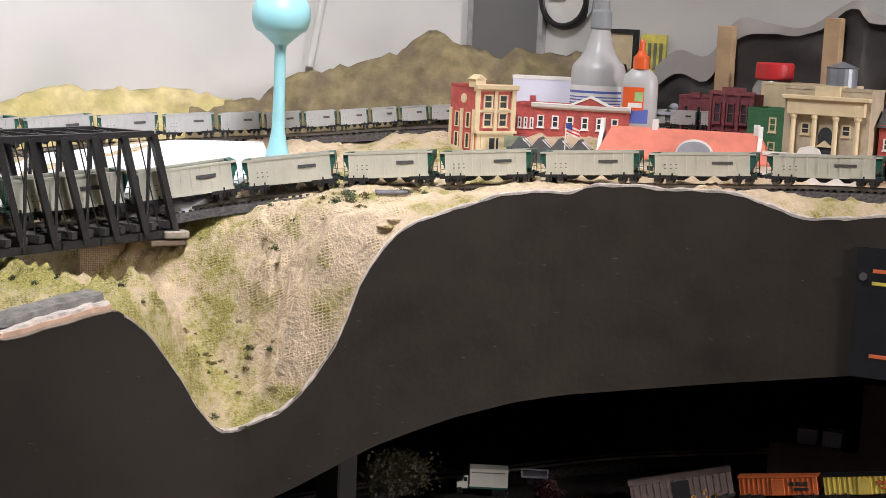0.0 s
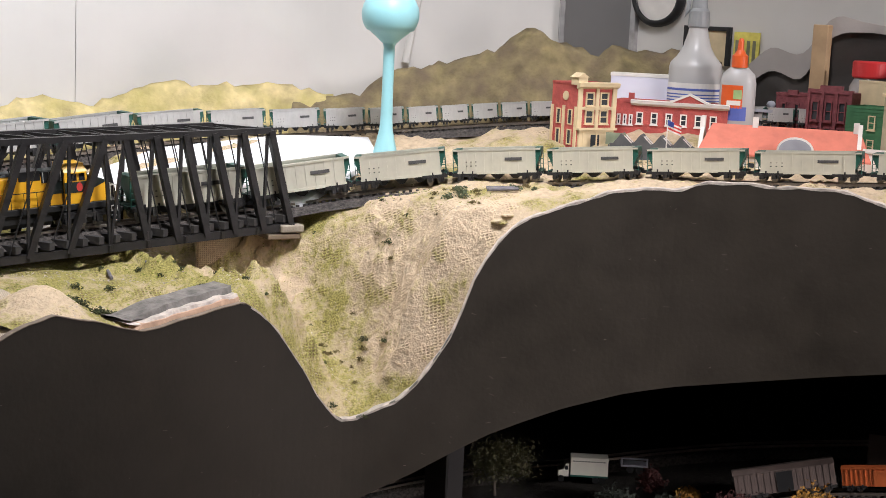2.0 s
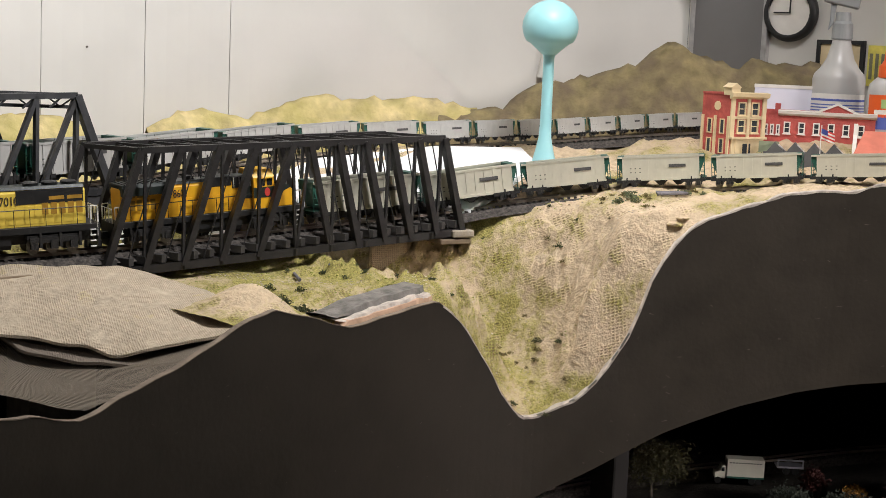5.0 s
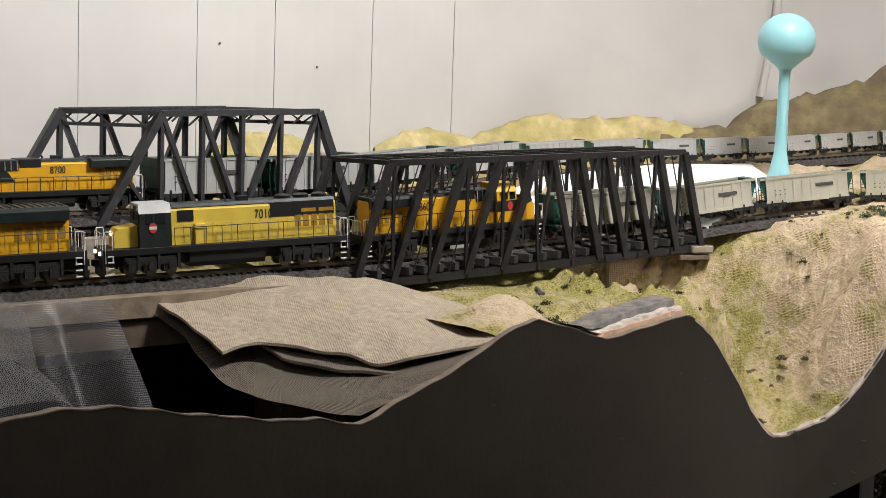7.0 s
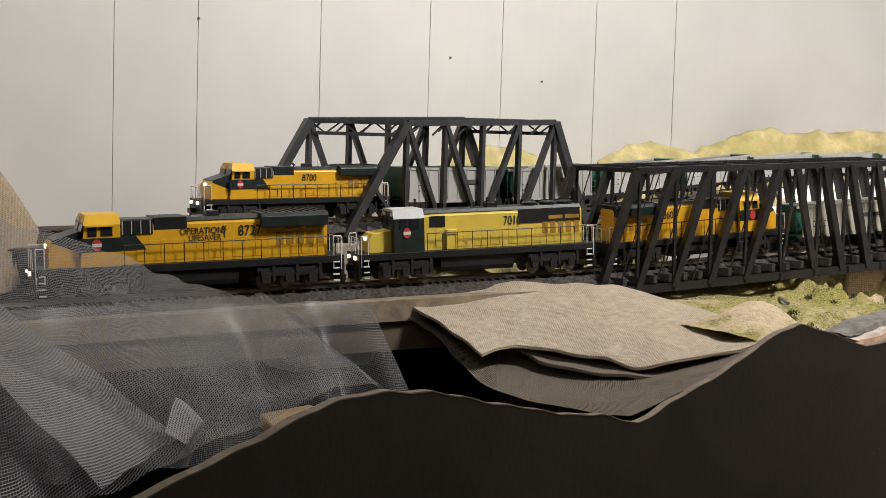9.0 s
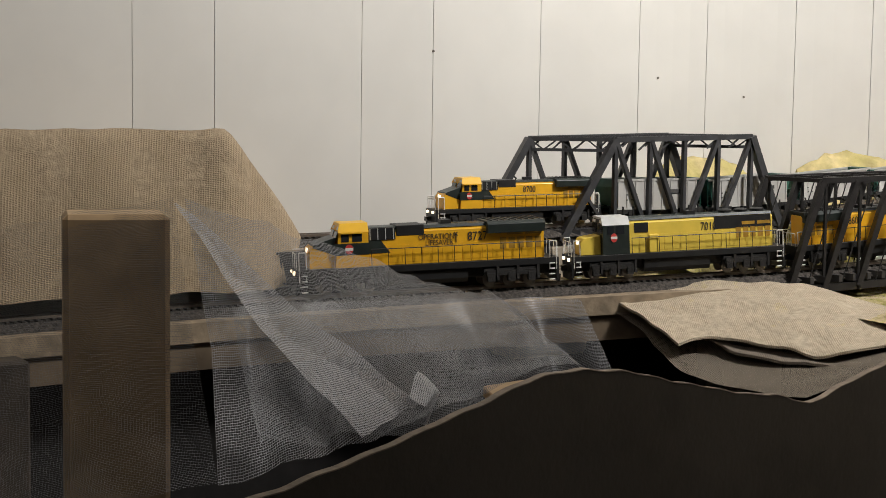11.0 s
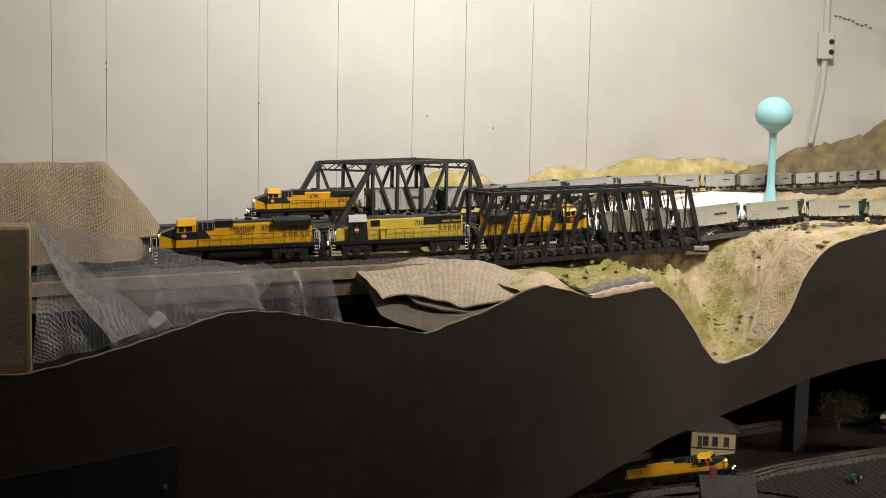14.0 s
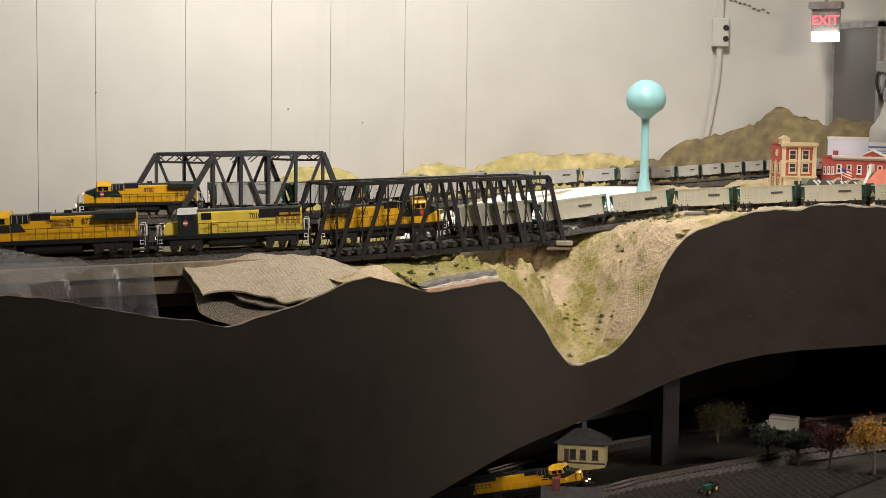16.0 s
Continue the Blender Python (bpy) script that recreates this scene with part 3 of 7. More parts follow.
def lay_track(name, line, s0, s1, label):
    """Ballast, sleepers and two rails along a line (railhead height)."""
    t = thing(name, label, "model track")
    g = 0.0098
    n = int((s1 - s0) / 0.012)
    ss = [s0 + (s1 - s0) * i / n for i in range(n + 1)]

    def off(s, a, z):
        w = line.way(s)
        return line.at(s) + Vector((-w.y, w.x, 0)).normalized() * a + Vector((0, 0, z))

    prof = [(-0.030, -0.0142), (-0.019, -0.0055), (0.019, -0.0055), (0.030, -0.0142)]
    part("ballast", Mesh().sheet([[off(s, a, z) + Vector((0, 0, 0.0008 * noise.noise(off(s, a, z) * 150))) for s in ss] for a, z in prof]), BALLAST, t, "grey stone ballast")
    for a in (-g, g):
        sec = [(-0.0011, -0.0032), (-0.0009, -0.0002), (0.0009, -0.0002), (0.0011, -0.0032)]
        part("rail", Mesh().sheet([[off(s, a + q, z) for s in ss] for q, z in sec]), RAIL, t, "weathered metal rail")
    ties = Mesh()
    k = int((s1 - s0) / 0.0085)
    for i in range(k):
        s = s0 + (i + 0.5) * 0.0085
        ties.beam(off(s, -0.0165, -0.0048), off(s, 0.0165, -0.0048), 0.0036, 0.0032)
    tagged(part("tie_bed", ties, TIE, t, "dark brown sleepers"), kind="stuff")
    return t


lay_track("front_track", FRONT, 0.2, FRONT.length - 0.1, "front model track on grey ballast roadbed")
lay_track("rear_track", REAR, 0.2, REAR.length - 0.1, "rear model track along the wall")


def plywood_strip(name, line, s0, s1, half, drop, thick, label):
    n = int((s1 - s0) / 0.03)
    rows = [[], [], [], [], []]
    for i in range(n + 1):
        s = s0 + (s1 - s0) * i / n
        w = line.way(s)
        q = Vector((-w.y, w.x, 0)).normalized()
        p = line.at(s)
        for r, (a, z) in zip(rows, ((-half, -drop), (half, -drop), (half, -drop - thick), (-half, -drop - thick), (-half, -drop))):
            r.append(p + q * a + Vector((0, 0, z)))
    return tagged(part(name, Mesh().sheet(rows), PLY), label=label, category="plywood board")


sF = FRONT.near(-0.03, 0.055)
plywood_strip("roadbed_board", FRONT, 0.2, sF - 0.01, 0.055, 0.0145, 0.022, "bare plywood roadbed under the front track")
tagged(plywood_strip("roadbed_riser", FRONT, 0.2, sF - 0.03, 0.05, 0.0375, 0.030, "lumber rail under the plywood roadbed edge"), category="wooden beam").data.materials[0] = WOOD
plywood_strip("rear_roadbed_board", REAR, 0.2, REAR.near(-0.48, 0.33), 0.05, 0.0145, 0.022, "bare plywood roadbed under the rear track")

BTIE = mat("bridge_tie_paint", (0.036, 0.033, 0.031), 0.7, var=0.3, scale=90, bump=0.3)


# ---- near bridge: skewed through truss ----
def truss_bridge(name, base, run, across, height, panels, inset, tail, label, steel, style, fall=0.0):
    """run: the near lower chord; across: to the far truss; both plan vectors with rise."""
    t = thing(name, label, "truss bridge")
    base, run, across = Vector(base), Vector(run), Vector(across)
    up = Vector((0, 0, 1))
    wide = 0.0068

    def low(u, side):
        return base + run * u + across * side

    def high(u, side):
        return low(u, side) + up * (height - fall * u)

    for side in (0, 1):
        part("lower_chord", Mesh().beam(low(0, side), low(1, side), 0.006, 0.009), steel, t)
        part("upper_chord", Mesh().beam(high(inset, side), high(1 - tail, side), 0.008, 0.007), steel, t)
        if style == "warren":
            left = [(0.1 * i, 0.1 * i + inset) for i in range(5)]
            right = [(1 - 0.079 * i, 1 - 0.079 * i - tail) for i in range(6)]
            for i, (u, v) in enumerate(left + right):
                part("slanted_post", Mesh().beam(low(u, side), high(v, side), 0.0068 if i == 10 else 0.0112, 0.007), steel, t)
            for row in (left, right):
                for (u0, v0), (u1, v1) in zip(row, row[1:]):
                    part("diagonal", Mesh().beam(low(u1, side), high(v0 * 0.9 + v1 * 0.1, side), 0.0042, 0.003), steel, t)
                    part("counter_rod", Mesh().rod(low(u0 * 0.5 + u1 * 0.5, side), high(v0 * 0.5 + v1 * 0.5, side), 0.0008, 5), steel, t)
            part("diagonal", Mesh().beam(low(0.505, side), high(left[-1][1], side), 0.0042, 0.003), steel, t)
            part("diagonal", Mesh().beam(low(0.505, side), high(right[-1][1], side), 0.0042, 0.003), steel, t)
        else:
            part("end_post", Mesh().beam(low(0, side), high(inset, side), 0.012, 0.009), steel, t)
            part("end_post", Mesh().beam(low(1, side), high(1 - tail, side), 0.012, 0.009), steel, t)
            n = panels
            us = [inset + (1 - (inset + tail)) * i / (n - 2) for i in range(n - 1)]
            for i, u in enumerate(us):
                part("upright", Mesh().beam(low(u, side), high(u, side), 0.006, 0.005), steel, t)
            mid = len(us) // 2
            for i in range(len(us) - 1):
                a, b = (us[i], us[i + 1]) if i < mid else (us[i + 1], us[i])
                part("diagonal", Mesh().beam(high(a, side), low(b, side), 0.008, 0.005), steel, t)
            for q in range(6):
                u0, u1 = inset + (1 - inset - tail) * q / 6, inset + (1 - inset - tail) * (q + 0.5) / 6
                part("knee_brace", Mesh().beam(high(u0, side) - up * 0.014, high(u1, side), 0.002, 0.002), steel, t)
            part("sub_diagonal", Mesh().beam(low(inset, side), low(0, side).lerp(high(inset, side), 0.45), 0.005, 0.004), steel, t)
    n = panels
    for i in range(n + 1):
        u = i / n
        part("floor_beam", Mesh().beam(low(u, -0.06), low(u, 1.06), 0.006, 0.008), steel, t)
        uu = inset + (1 - (inset + tail)) * u
        part("top_strut", Mesh().beam(high(uu, 0), high(uu, 1), 0.005, 0.005), steel, t)
        if i < n:
            u2 = inset + (1 - (inset + tail)) * (i + 1) / n
            part("top_brace", Mesh().beam(high(uu, 0), high(u2, 1), 0.0025, 0.002), steel, t)
            part("top_brace", Mesh().beam(high(uu, 1), high(u2, 0), 0.0025, 0.002), steel, t)
    if style != "warren":
        for u in (inset, 1 - tail):
            part("portal_strut", Mesh().beam(high(u, 0) - up * 0.014, high(u, 1) - up * 0.014, 0.004, 0.004), steel, t)
            for q in range(6):
                part("portal_lattice", Mesh().beam(high(u, q / 6) - up * (0.014 if q % 2 else 0.0), high(u, (q + 1) / 6) - up * (0.0 if q % 2 else 0.014), 0.002, 0.002), steel, t)
    ties = 24 if style == "warren" else 20
    for i in range(ties):
        u = (i + 0.5) / ties
        part("bridge_tie", Mesh().beam(low(u, -0.03) + up * 0.0105, low(u, 0.30) + up * 0.0105, 0.0085, 0.0085), BTIE if style == "warren" else steel, t)
    for k in (0.28, 0.72):
        part("stringer", Mesh().beam(low(0, k) + up * 0.006, low(1, k) + up * 0.006, 0.005, 0.012), steel, t)
    return t


truss_bridge("near_truss_bridge", (-0.037, 0.016, 1.197), (0.412, -0.176, 0.0375), (-0.015, 0.081, 0.0), 0.134, 10, 0.088, 0.066, "matte black skewed through truss bridge over the gorge", STEEL, "warren", 0.0175)
truss_bridge("rear_truss_bridge", (-0.216, 0.241, 1.247), (0.325, -0.067, 0.010), (-0.085, 0.072, 0.0), 0.128, 6, 0.229, 0.154, "dark grey through truss bridge before the wall", STEEL2, "pratt")
# plate girder approach left of the rear bridge
t = thing("girder_bridge", "dark grey plate girder bridge with ribs", "girder bridge")
for off in (0.0, 1.0):
    a, b = Vector((-0.75, 0.31, 1.222)) + Vector((0.0, 0.06, 0)) * off, Vector((-0.225, 0.243, 1.229)) + Vector((-0.05, 0.06, 0)) * off
    part("girder_web", Mesh().beam(a, b, 0.004, 0.036), STEEL2, t)
    part("top_flange", Mesh().beam(a + Vector((0, 0, 0.018)), b + Vector((0, 0, 0.018)), 0.012, 0.003), STEEL2, t)
    part("bottom_flange", Mesh().beam(a - Vector((0, 0, 0.018)), b - Vector((0, 0, 0.018)), 0.012, 0.003), STEEL2, t)
    for i in range(25):
        p = a.lerp(b, (i + 0.5) / 25)
        part("rib", Mesh().beam(p - Vector((0, 0.003, 0.017)), p + Vector((0, -0.003, 0.017)), 0.003, 0.003), STEEL2, t)
for i in range(7):
    p = Vector((-0.72, 0.36, 1.24)).lerp(Vector((-0.24, 0.30, 1.246)), i / 6)
    part("cross_tie", Mesh().beam(p - Vector((0, 0.045, 0)), p + Vector((0, 0.045, 0)), 0.006, 0.005), STEEL2, t)

# abutments
t = thing("right_abutment", "tan gauze wall and wooden plank under the bridge end", "abutment")
mm = Matrix.Translation((0.372, -0.118, 1.19)) @ Matrix.Rotation(math.atan2(-0.16, 0.375), 4, "Z")
part("back_wall", Mesh().box(-0.080, 0.036, 0.010, 0.018, -0.03, 0.036, mm), BURLAP, t, bevel=0.002)
part("end_block", Mesh().box(0.004, 0.034, -0.046, -0.022, 0.038, 0.047, mm), CONCRETE, t, bevel=0.0015)
part("bearing_plank", Mesh().box(-0.012, 0.030, -0.044, 0.05, 0.030, 0.036, mm), WOOD, t, bevel=0.0008)
t = thing("left_abutment", "grey plaster abutment at the bridge end", "abutment")
mm = Matrix.Translation((-0.045, 0.058, 1.17)) @ Matrix.Rotation(math.atan2(-0.16, 0.375), 4, "Z")
part("block", Mesh().box(-0.06, 0.012, -0.05, 0.05, -0.16, 0.028, mm), CONCRETE, t)
t = thing("rear_bridge_pier", "grey plaster pier under the rear bridge", "pier")
part("block", Mesh().box(-0.29, -0.17, 0.235, 0.36, 1.10, 1.192), SAND, t, bevel=0.006)
part("cap", Mesh().box(-0.235, -0.20, 0.235, 0.33, 1.2, 1.241), CONCRETE, t, bevel=0.002)

# ---- hills along the wall ----
def hill(name, ridge, spread, material, label, seed, below=1.24):
    line = Line(ridge, 16)
    n = int(line.length / 0.012)
    rows = [[] for _ in range(15)]
    for i in range(n + 1):
        s = line.length * i / n
        p, w = line.at(s), line.way(s)
        q = Vector((w.y, -w.x, 0)).normalized()
        for j in range(15):
            k = (j - 4) / 10
            a = k * spread
            fall = smoothstep(0, 1, abs(k)) if k > 0 else abs(k) * 1.2
            z = below + (p.z - below) * (1 - fall)
            x, y = p.x + q.x * a, p.y + q.y * a
            z += (noise.noise(Vector((x * 18, y * 18, seed))) * 0.013 - abs(noise.noise(Vector((x * 34, y * 34, seed + 2)))) * 0.016 + 0.004 + noise.noise(Vector((x * 75, y * 75, seed))) * 0.005) * (1 - 0.4 * fall)
            rows[j].append(Vector((x, y, z)))
    return tagged(part(name, Mesh().sheet(rows), material, smooth=True), label=label, category="hill")


HILLY = mat("hill_ochre", (0.55, 0.45, 0.22), 0.95, var=0.35, scale=45, bump=0.9, bump_scale=150, second=(0.40, 0.35, 0.10), second_at=0.56, second_scale=20, second_soft=0.22)
HILLB = mat("hill_olive", (0.235, 0.19, 0.085), 0.95, var=0.45, scale=45, bump=1.0, bump_scale=150, second=(0.125, 0.092, 0.062), second_at=0.53, second_scale=24, second_soft=0.22)
hill("ochre_hill", [(0.0, 0.385, 1.27), (0.05, 0.38, 1.322), (0.10, 0.375, 1.346), (0.15, 0.365, 1.347), (0.20, 0.35, 1.330), (0.25, 0.33, 1.29)], 0.08, HILLY, "small ochre painted hill against the wall", 3)
hill("ochre_hills", [(0.29, 0.32, 1.33), (0.345, 0.295, 1.356), (0.40, 0.272, 1.352), (0.44, 0.26, 1.352), (0.48, 0.235, 1.372), (0.535, 0.205, 1.386), (0.60, 0.155, 1.378), (0.65, 0.12, 1.386), (0.70, 0.06, 1.372)], 0.09, HILLY, "long yellow ochre painted hills against the wall", 7)
hill("olive_hills", [(0.66, 0.1, 1.358), (0.694, 0.051, 1.369), (0.72, 0.028, 1.379), (0.758, -0.017, 1.411), (0.806, -0.093, 1.435), (0.83, -0.128, 1.454), (0.85, -0.178, 1.476), (0.88, -0.228, 1.458), (0.898, -0.258, 1.45), (0.908, -0.276, 1.468), (0.922, -0.298, 1.461), (0.935, -0.321, 1.456), (0.955, -0.353, 1.456), (0.97, -0.418, 1.449)], 0.13, HILLB, "olive brown sculpted hills before the wall", 11)

# ---- white foam sheet between the tracks ----
m = Mesh().prism([(0.40, -0.155), (0.53, -0.165), (0.60, -0.09), (0.55, 0.02), (0.40, 0.10), (0.22, 0.15), (0.17, 0.09), (0.30, 0.0)], 1.288, 1.296, "z")
for i, (x, y, z) in enumerate(m.v):
    m.v[i] = (x, y, z + ground_top(x, y) - 1.285)
tagged(part("foam_sheet", m, FOAM), label="bright white foam sheet lying between the tracks", category="foam sheet")

# ---- locomotives ----
def herald(parent, x, y, z, side, size):
    m = Matrix.Translation((x, y, z)) @ Matrix.Rotation(radians(90), 4, "X")
    a = part("herald", Mesh().prism([(size * math.cos(q * math.pi / 6), size * math.sin(q * math.pi / 6)) for q in range(12)], 0.0, 0.0003, "z"), REDM, parent, "small red and white herald disc")
    a.matrix_local = m
    b = part("herald_band", Mesh().box(-size * 0.95, size * 0.95, -size * 0.28, size * 0.28, 0.0003, 0.0005), WHITE, a)
    return a


def bogie(parent, x, k, wheels=3):
    """A side-framed truck with wheels, at x."""
    half = 0.0165 * k
    m = Mesh()
    for y in (-half, half):
        m.box(x - 0.024 * k, x + 0.024 * k, y - 0.0022, y + 0.0022, 0.0095 * k, 0.0135 * k)
        for i in range(wheels):
            xx = x + (i - (wheels - 1) / 2) * 0.0195 * k
            m.box(xx - 0.0035 * k, xx + 0.0035 * k, y - 0.0032, y + 0.0032, 0.005 * k, 0.0115 * k)
            m.box(xx + 0.005 * k, xx + 0.0075 * k, y - 0.003, y + 0.003, 0.006 * k, 0.0165 * k)
    m.box(x - 0.026 * k, x + 0.026 * k, -half, half, 0.012 * k, 0.015 * k)
    t = part("truck", m, TRUCKM, parent)
    for i in range(wheels):
        xx = x + (i - (wheels - 1) / 2) * 0.0195 * k
        w = Mesh()
        for y in (-0.0105 * k, 0.0105 * k):
            w.rod((xx, y - 0.0015, 0.0062 * k), (xx, y + 0.0015, 0.0062 * k), 0.0062 * k, 16)
        w.rod((xx, -0.0105 * k, 0.0062 * k), (xx, 0.0105 * k, 0.0062 * k), 0.0015, 6)
        part("wheelset", w, WHEEL, t, "bright metal wheelset")
    return t


def rails(parent, pts, posts, z0, y, material, r=0.00055):
    m = Mesh()
    for a, b in zip(pts, pts[1:]):
        m.rod((a[0], y, a[1]), (b[0], y, b[1]), r, 5)
    for x, z in posts:
        m.rod((x, y, z0), (x, y, z), r, 5)
    return part("handrail", m, material, parent)


def locomotive(name, label, yellow, number, wide_cab, white_rails, k=1.0, stripe=True, number_x=0.092, slogan=False):
    """A six-axle diesel, nose towards -x, on the rail at z = 0."""
    t = thing(name, label, "model locomotive")
    L, W = 0.250 * k, 0.0345 * k
    h = W / 2
    # underframe, walkway, steps, pilots
    part("frame", Mesh().prism([(-h, 0.0165 * k), (h, 0.0165 * k), (h, 0.0215 * k), (-h, 0.0215 * k)], -L / 2 + 0.006, L / 2 - 0.006), BLACK, t, bevel=0.0004)
    part("fuel_tank", Mesh().prism([(-h * 0.86, 0.009 * k), (-h * 0.7, 0.0055 * k), (h * 0.7, 0.0055 * k), (h * 0.86, 0.009 * k), (h * 0.86, 0.0165 * k), (-h * 0.86, 0.0165 * k)], -0.040 * k, 0.036 * k), BLACK, t)
    part("centre_sill", Mesh().box(-L / 2 + 0.01, L / 2 - 0.01, -h * 0.55, h * 0.55, 0.0085 * k, 0.0165 * k), BLACK, t)
    for sx in (-1, 1):
        m = Mesh().box(sx * (L / 2 - 0.004) - 0.002, sx * (L / 2 - 0.004) + 0.002, -h * 0.95, h * 0.95, 0.004 * k, 0.0215 * k)
        m.prism([(-h * 0.8, 0.002 * k), (h * 0.8, 0.002 * k), (h * 0.95, 0.008 * k), (-h * 0.95, 0.008 * k)], sx * (L / 2 - 0.002) - 0.001, sx * (L / 2 - 0.002) + 0.0025)
        part("pilot", m, BLACK, t)
        part("coupler", Mesh().box(sx * (L / 2 + 0.003) - 0.005, sx * (L / 2 + 0.003) + 0.004, -0.003, 0.003, 0.009 * k, 0.0135 * k), BLACK, t)
        for y in (-h, h):
            s = Mesh()
            for q in range(4):
                s.box(sx * (L / 2 - 0.013) - 0.004, sx * (L / 2 - 0.013) + 0.004, y - 0.0015, y + 0.0015, (0.004 + q * 0.0042) * k, (0.0048 + q * 0.0042) * k)
            part("steps", s, WHITE if white_rails else BLACK, t, "")
    # long hood
    hx0, hx1, hz = -0.056 * k, L / 2 - 0.014 * k, 0.0485 * k
    hy = h * 0.72
    hood = part("hood", Mesh().prism([(-hy, 0.0215 * k), (hy, 0.0215 * k), (hy, hz - 0.002 * k), (hy - 0.0025 * k, hz), (-hy + 0.0025 * k, hz), (-hy, hz - 0.002 * k)], hx0, hx1), yellow, t, bevel=0.0003)
    # roof gear
    part("hood_roof", Mesh().prism([(-hy + 0.0015, hz), (hy - 0.0015, hz), (hy - 0.004, hz + 0.0022 * k), (-hy + 0.004, hz + 0.0022 * k)], hx0 + 0.002, hx1 - 0.001), DKGREEN, t)
    if wide_cab:
        part("radiator", Mesh().prism([(-h * 1.02, hz - 0.006 * k), (h * 1.02, hz - 0.006 * k), (h * 1.05, hz + 0.001 * k), (h * 0.9, hz + 0.0035 * k), (-h * 0.9, hz + 0.0035 * k), (-h * 1.05, hz + 0.001 * k)], hx1 - 0.056 * k, hx1 - 0.001), DKGREEN, t, bevel=0.0004)
        for i in range(9):
            part("radiator_rib", Mesh().box(hx1 - (0.052 - i * 0.0058) * k, hx1 - (0.051 - i * 0.0058) * k, -h * 0.88, h * 0.88, hz + 0.0035 * k, hz + 0.0042 * k), BLACK, t)
        part("filter_box", Mesh().box(hx0 - 0.001, hx0 + 0.025 * k, -hy - 0.0012, hy + 0.0012, hz - 0.0075 * k, hz + 0.0018 * k), BLACK, t, bevel=0.0004)
        for y in (-hy - 0.0014, hy + 0.0014):
            for q in range(4):
                part("filter_bar", Mesh().box(hx0 + (0.001 + 0.0072 * q) * k, hx0 + (0.0017 + 0.0072 * q) * k, y - 0.0003, y + 0.0003, hz - 0.0072 * k, hz + 0.0014 * k), WHITEROOF, t)
        part("dynamic_brake", Mesh().box(hx0 + 0.026 * k, hx0 + 0.052 * k, -hy - 0.0006, hy + 0.0006, hz - 0.005 * k, hz + 0.0030 * k), BLACK, t, bevel=0.0005)
    else:
        for i in range(3):
            f = Mesh().lathe([(0.0, 0.0), (0.0075 * k, 0.0), (0.0078 * k, 0.002 * k), (0.006 * k, 0.0028 * k), (0, 0.0026 * k)], 16, (hx1 - (0.012 + 0.019 * i) * k, 0, hz + 0.002 * k))
            part("fan", f, BLACK, t)
        part("dynamic_brake", Mesh().box(hx1 - 0.068 * k, hx1 - 0.002 * k, -hy - 0.0005, hy + 0.0005, hz - 0.0105 * k, hz - 0.0005 * k), BLACK, t)
        part("intake", Mesh().box(hx0 + 0.006 * k, hx0 + 0.022 * k, -hy - 0.0006, hy + 0.0006, hz - 0.010 * k, hz - 0.002 * k), BLACK, t)
        part("blower_bulge", Mesh().box(hx0 + 0.022 * k, hx0 + 0.033 * k, -h * 0.9, h * 0.9, 0.0215 * k, hz - 0.012 * k), yellow, t, bevel=0.0008)
    part("exhaust", Mesh().box(hx0 + 0.070 * k, hx0 + 0.080 * k, -0.005 * k, 0.005 * k, hz + 0.0022 * k, hz + 0.0052 * k), BLACK, t)
    part("horn", Mesh().rod((hx0 + 0.058 * k, -0.003, hz + 0.004 * k), (hx0 + 0.058 * k, 0.004, hz + 0.0055 * k), 0.0012, 6).rod((hx0 + 0.058 * k, 0, hz + 0.001), (hx0 + 0.058 * k, 0, hz + 0.0055 * k), 0.0008, 5), BLACK, t)
    # hood doors and louvres
    for y, out in ((-hy, -1), (hy, 1)):
        for i in range(16):
            x = hx0 + (0.012 + i * 0.0095) * k
            part("hood_door", Mesh().box(x, x + 0.0085 * k, y - 0.0004, y + 0.0004, 0.0235 * k, hz - 0.012 * k), yellow, hood)
        for i in range(5):
            x = hx1 - (0.043 - i * 0.0085) * k
            part("louvre", Mesh().box(x, x + 0.006 * k, y - 0.0007, y + 0.0007, 0.030 * k, 0.0385 * k), mat("louvre_brown", (0.36, 0.2, 0.02), 0.5), hood)
        for i in range(2):
            x = hx1 - (0.036 - i * 0.018) * k
            part("side_screen", Mesh().box(x, x + 0.015 * k, y - 0.0007, y + 0.0007, 0.0405 * k, 0.0432 * k), mat("louvre_brown", (0.36, 0.2, 0.02), 0.5), hood)
        # sloping dark flash behind the cab
        if stripe:
            part("dark_flash", Mesh().prism([(hx0 - 0.004, hz + 0.0005), (hx0 - 0.004, 0.0310 * k), (hx0 + 0.020 * k, 0.0310 * k), (hx0 + 0.004 * k, hz + 0.0005)], y - 0.0006, y + 0.0006, "y"), DKGREEN, hood)
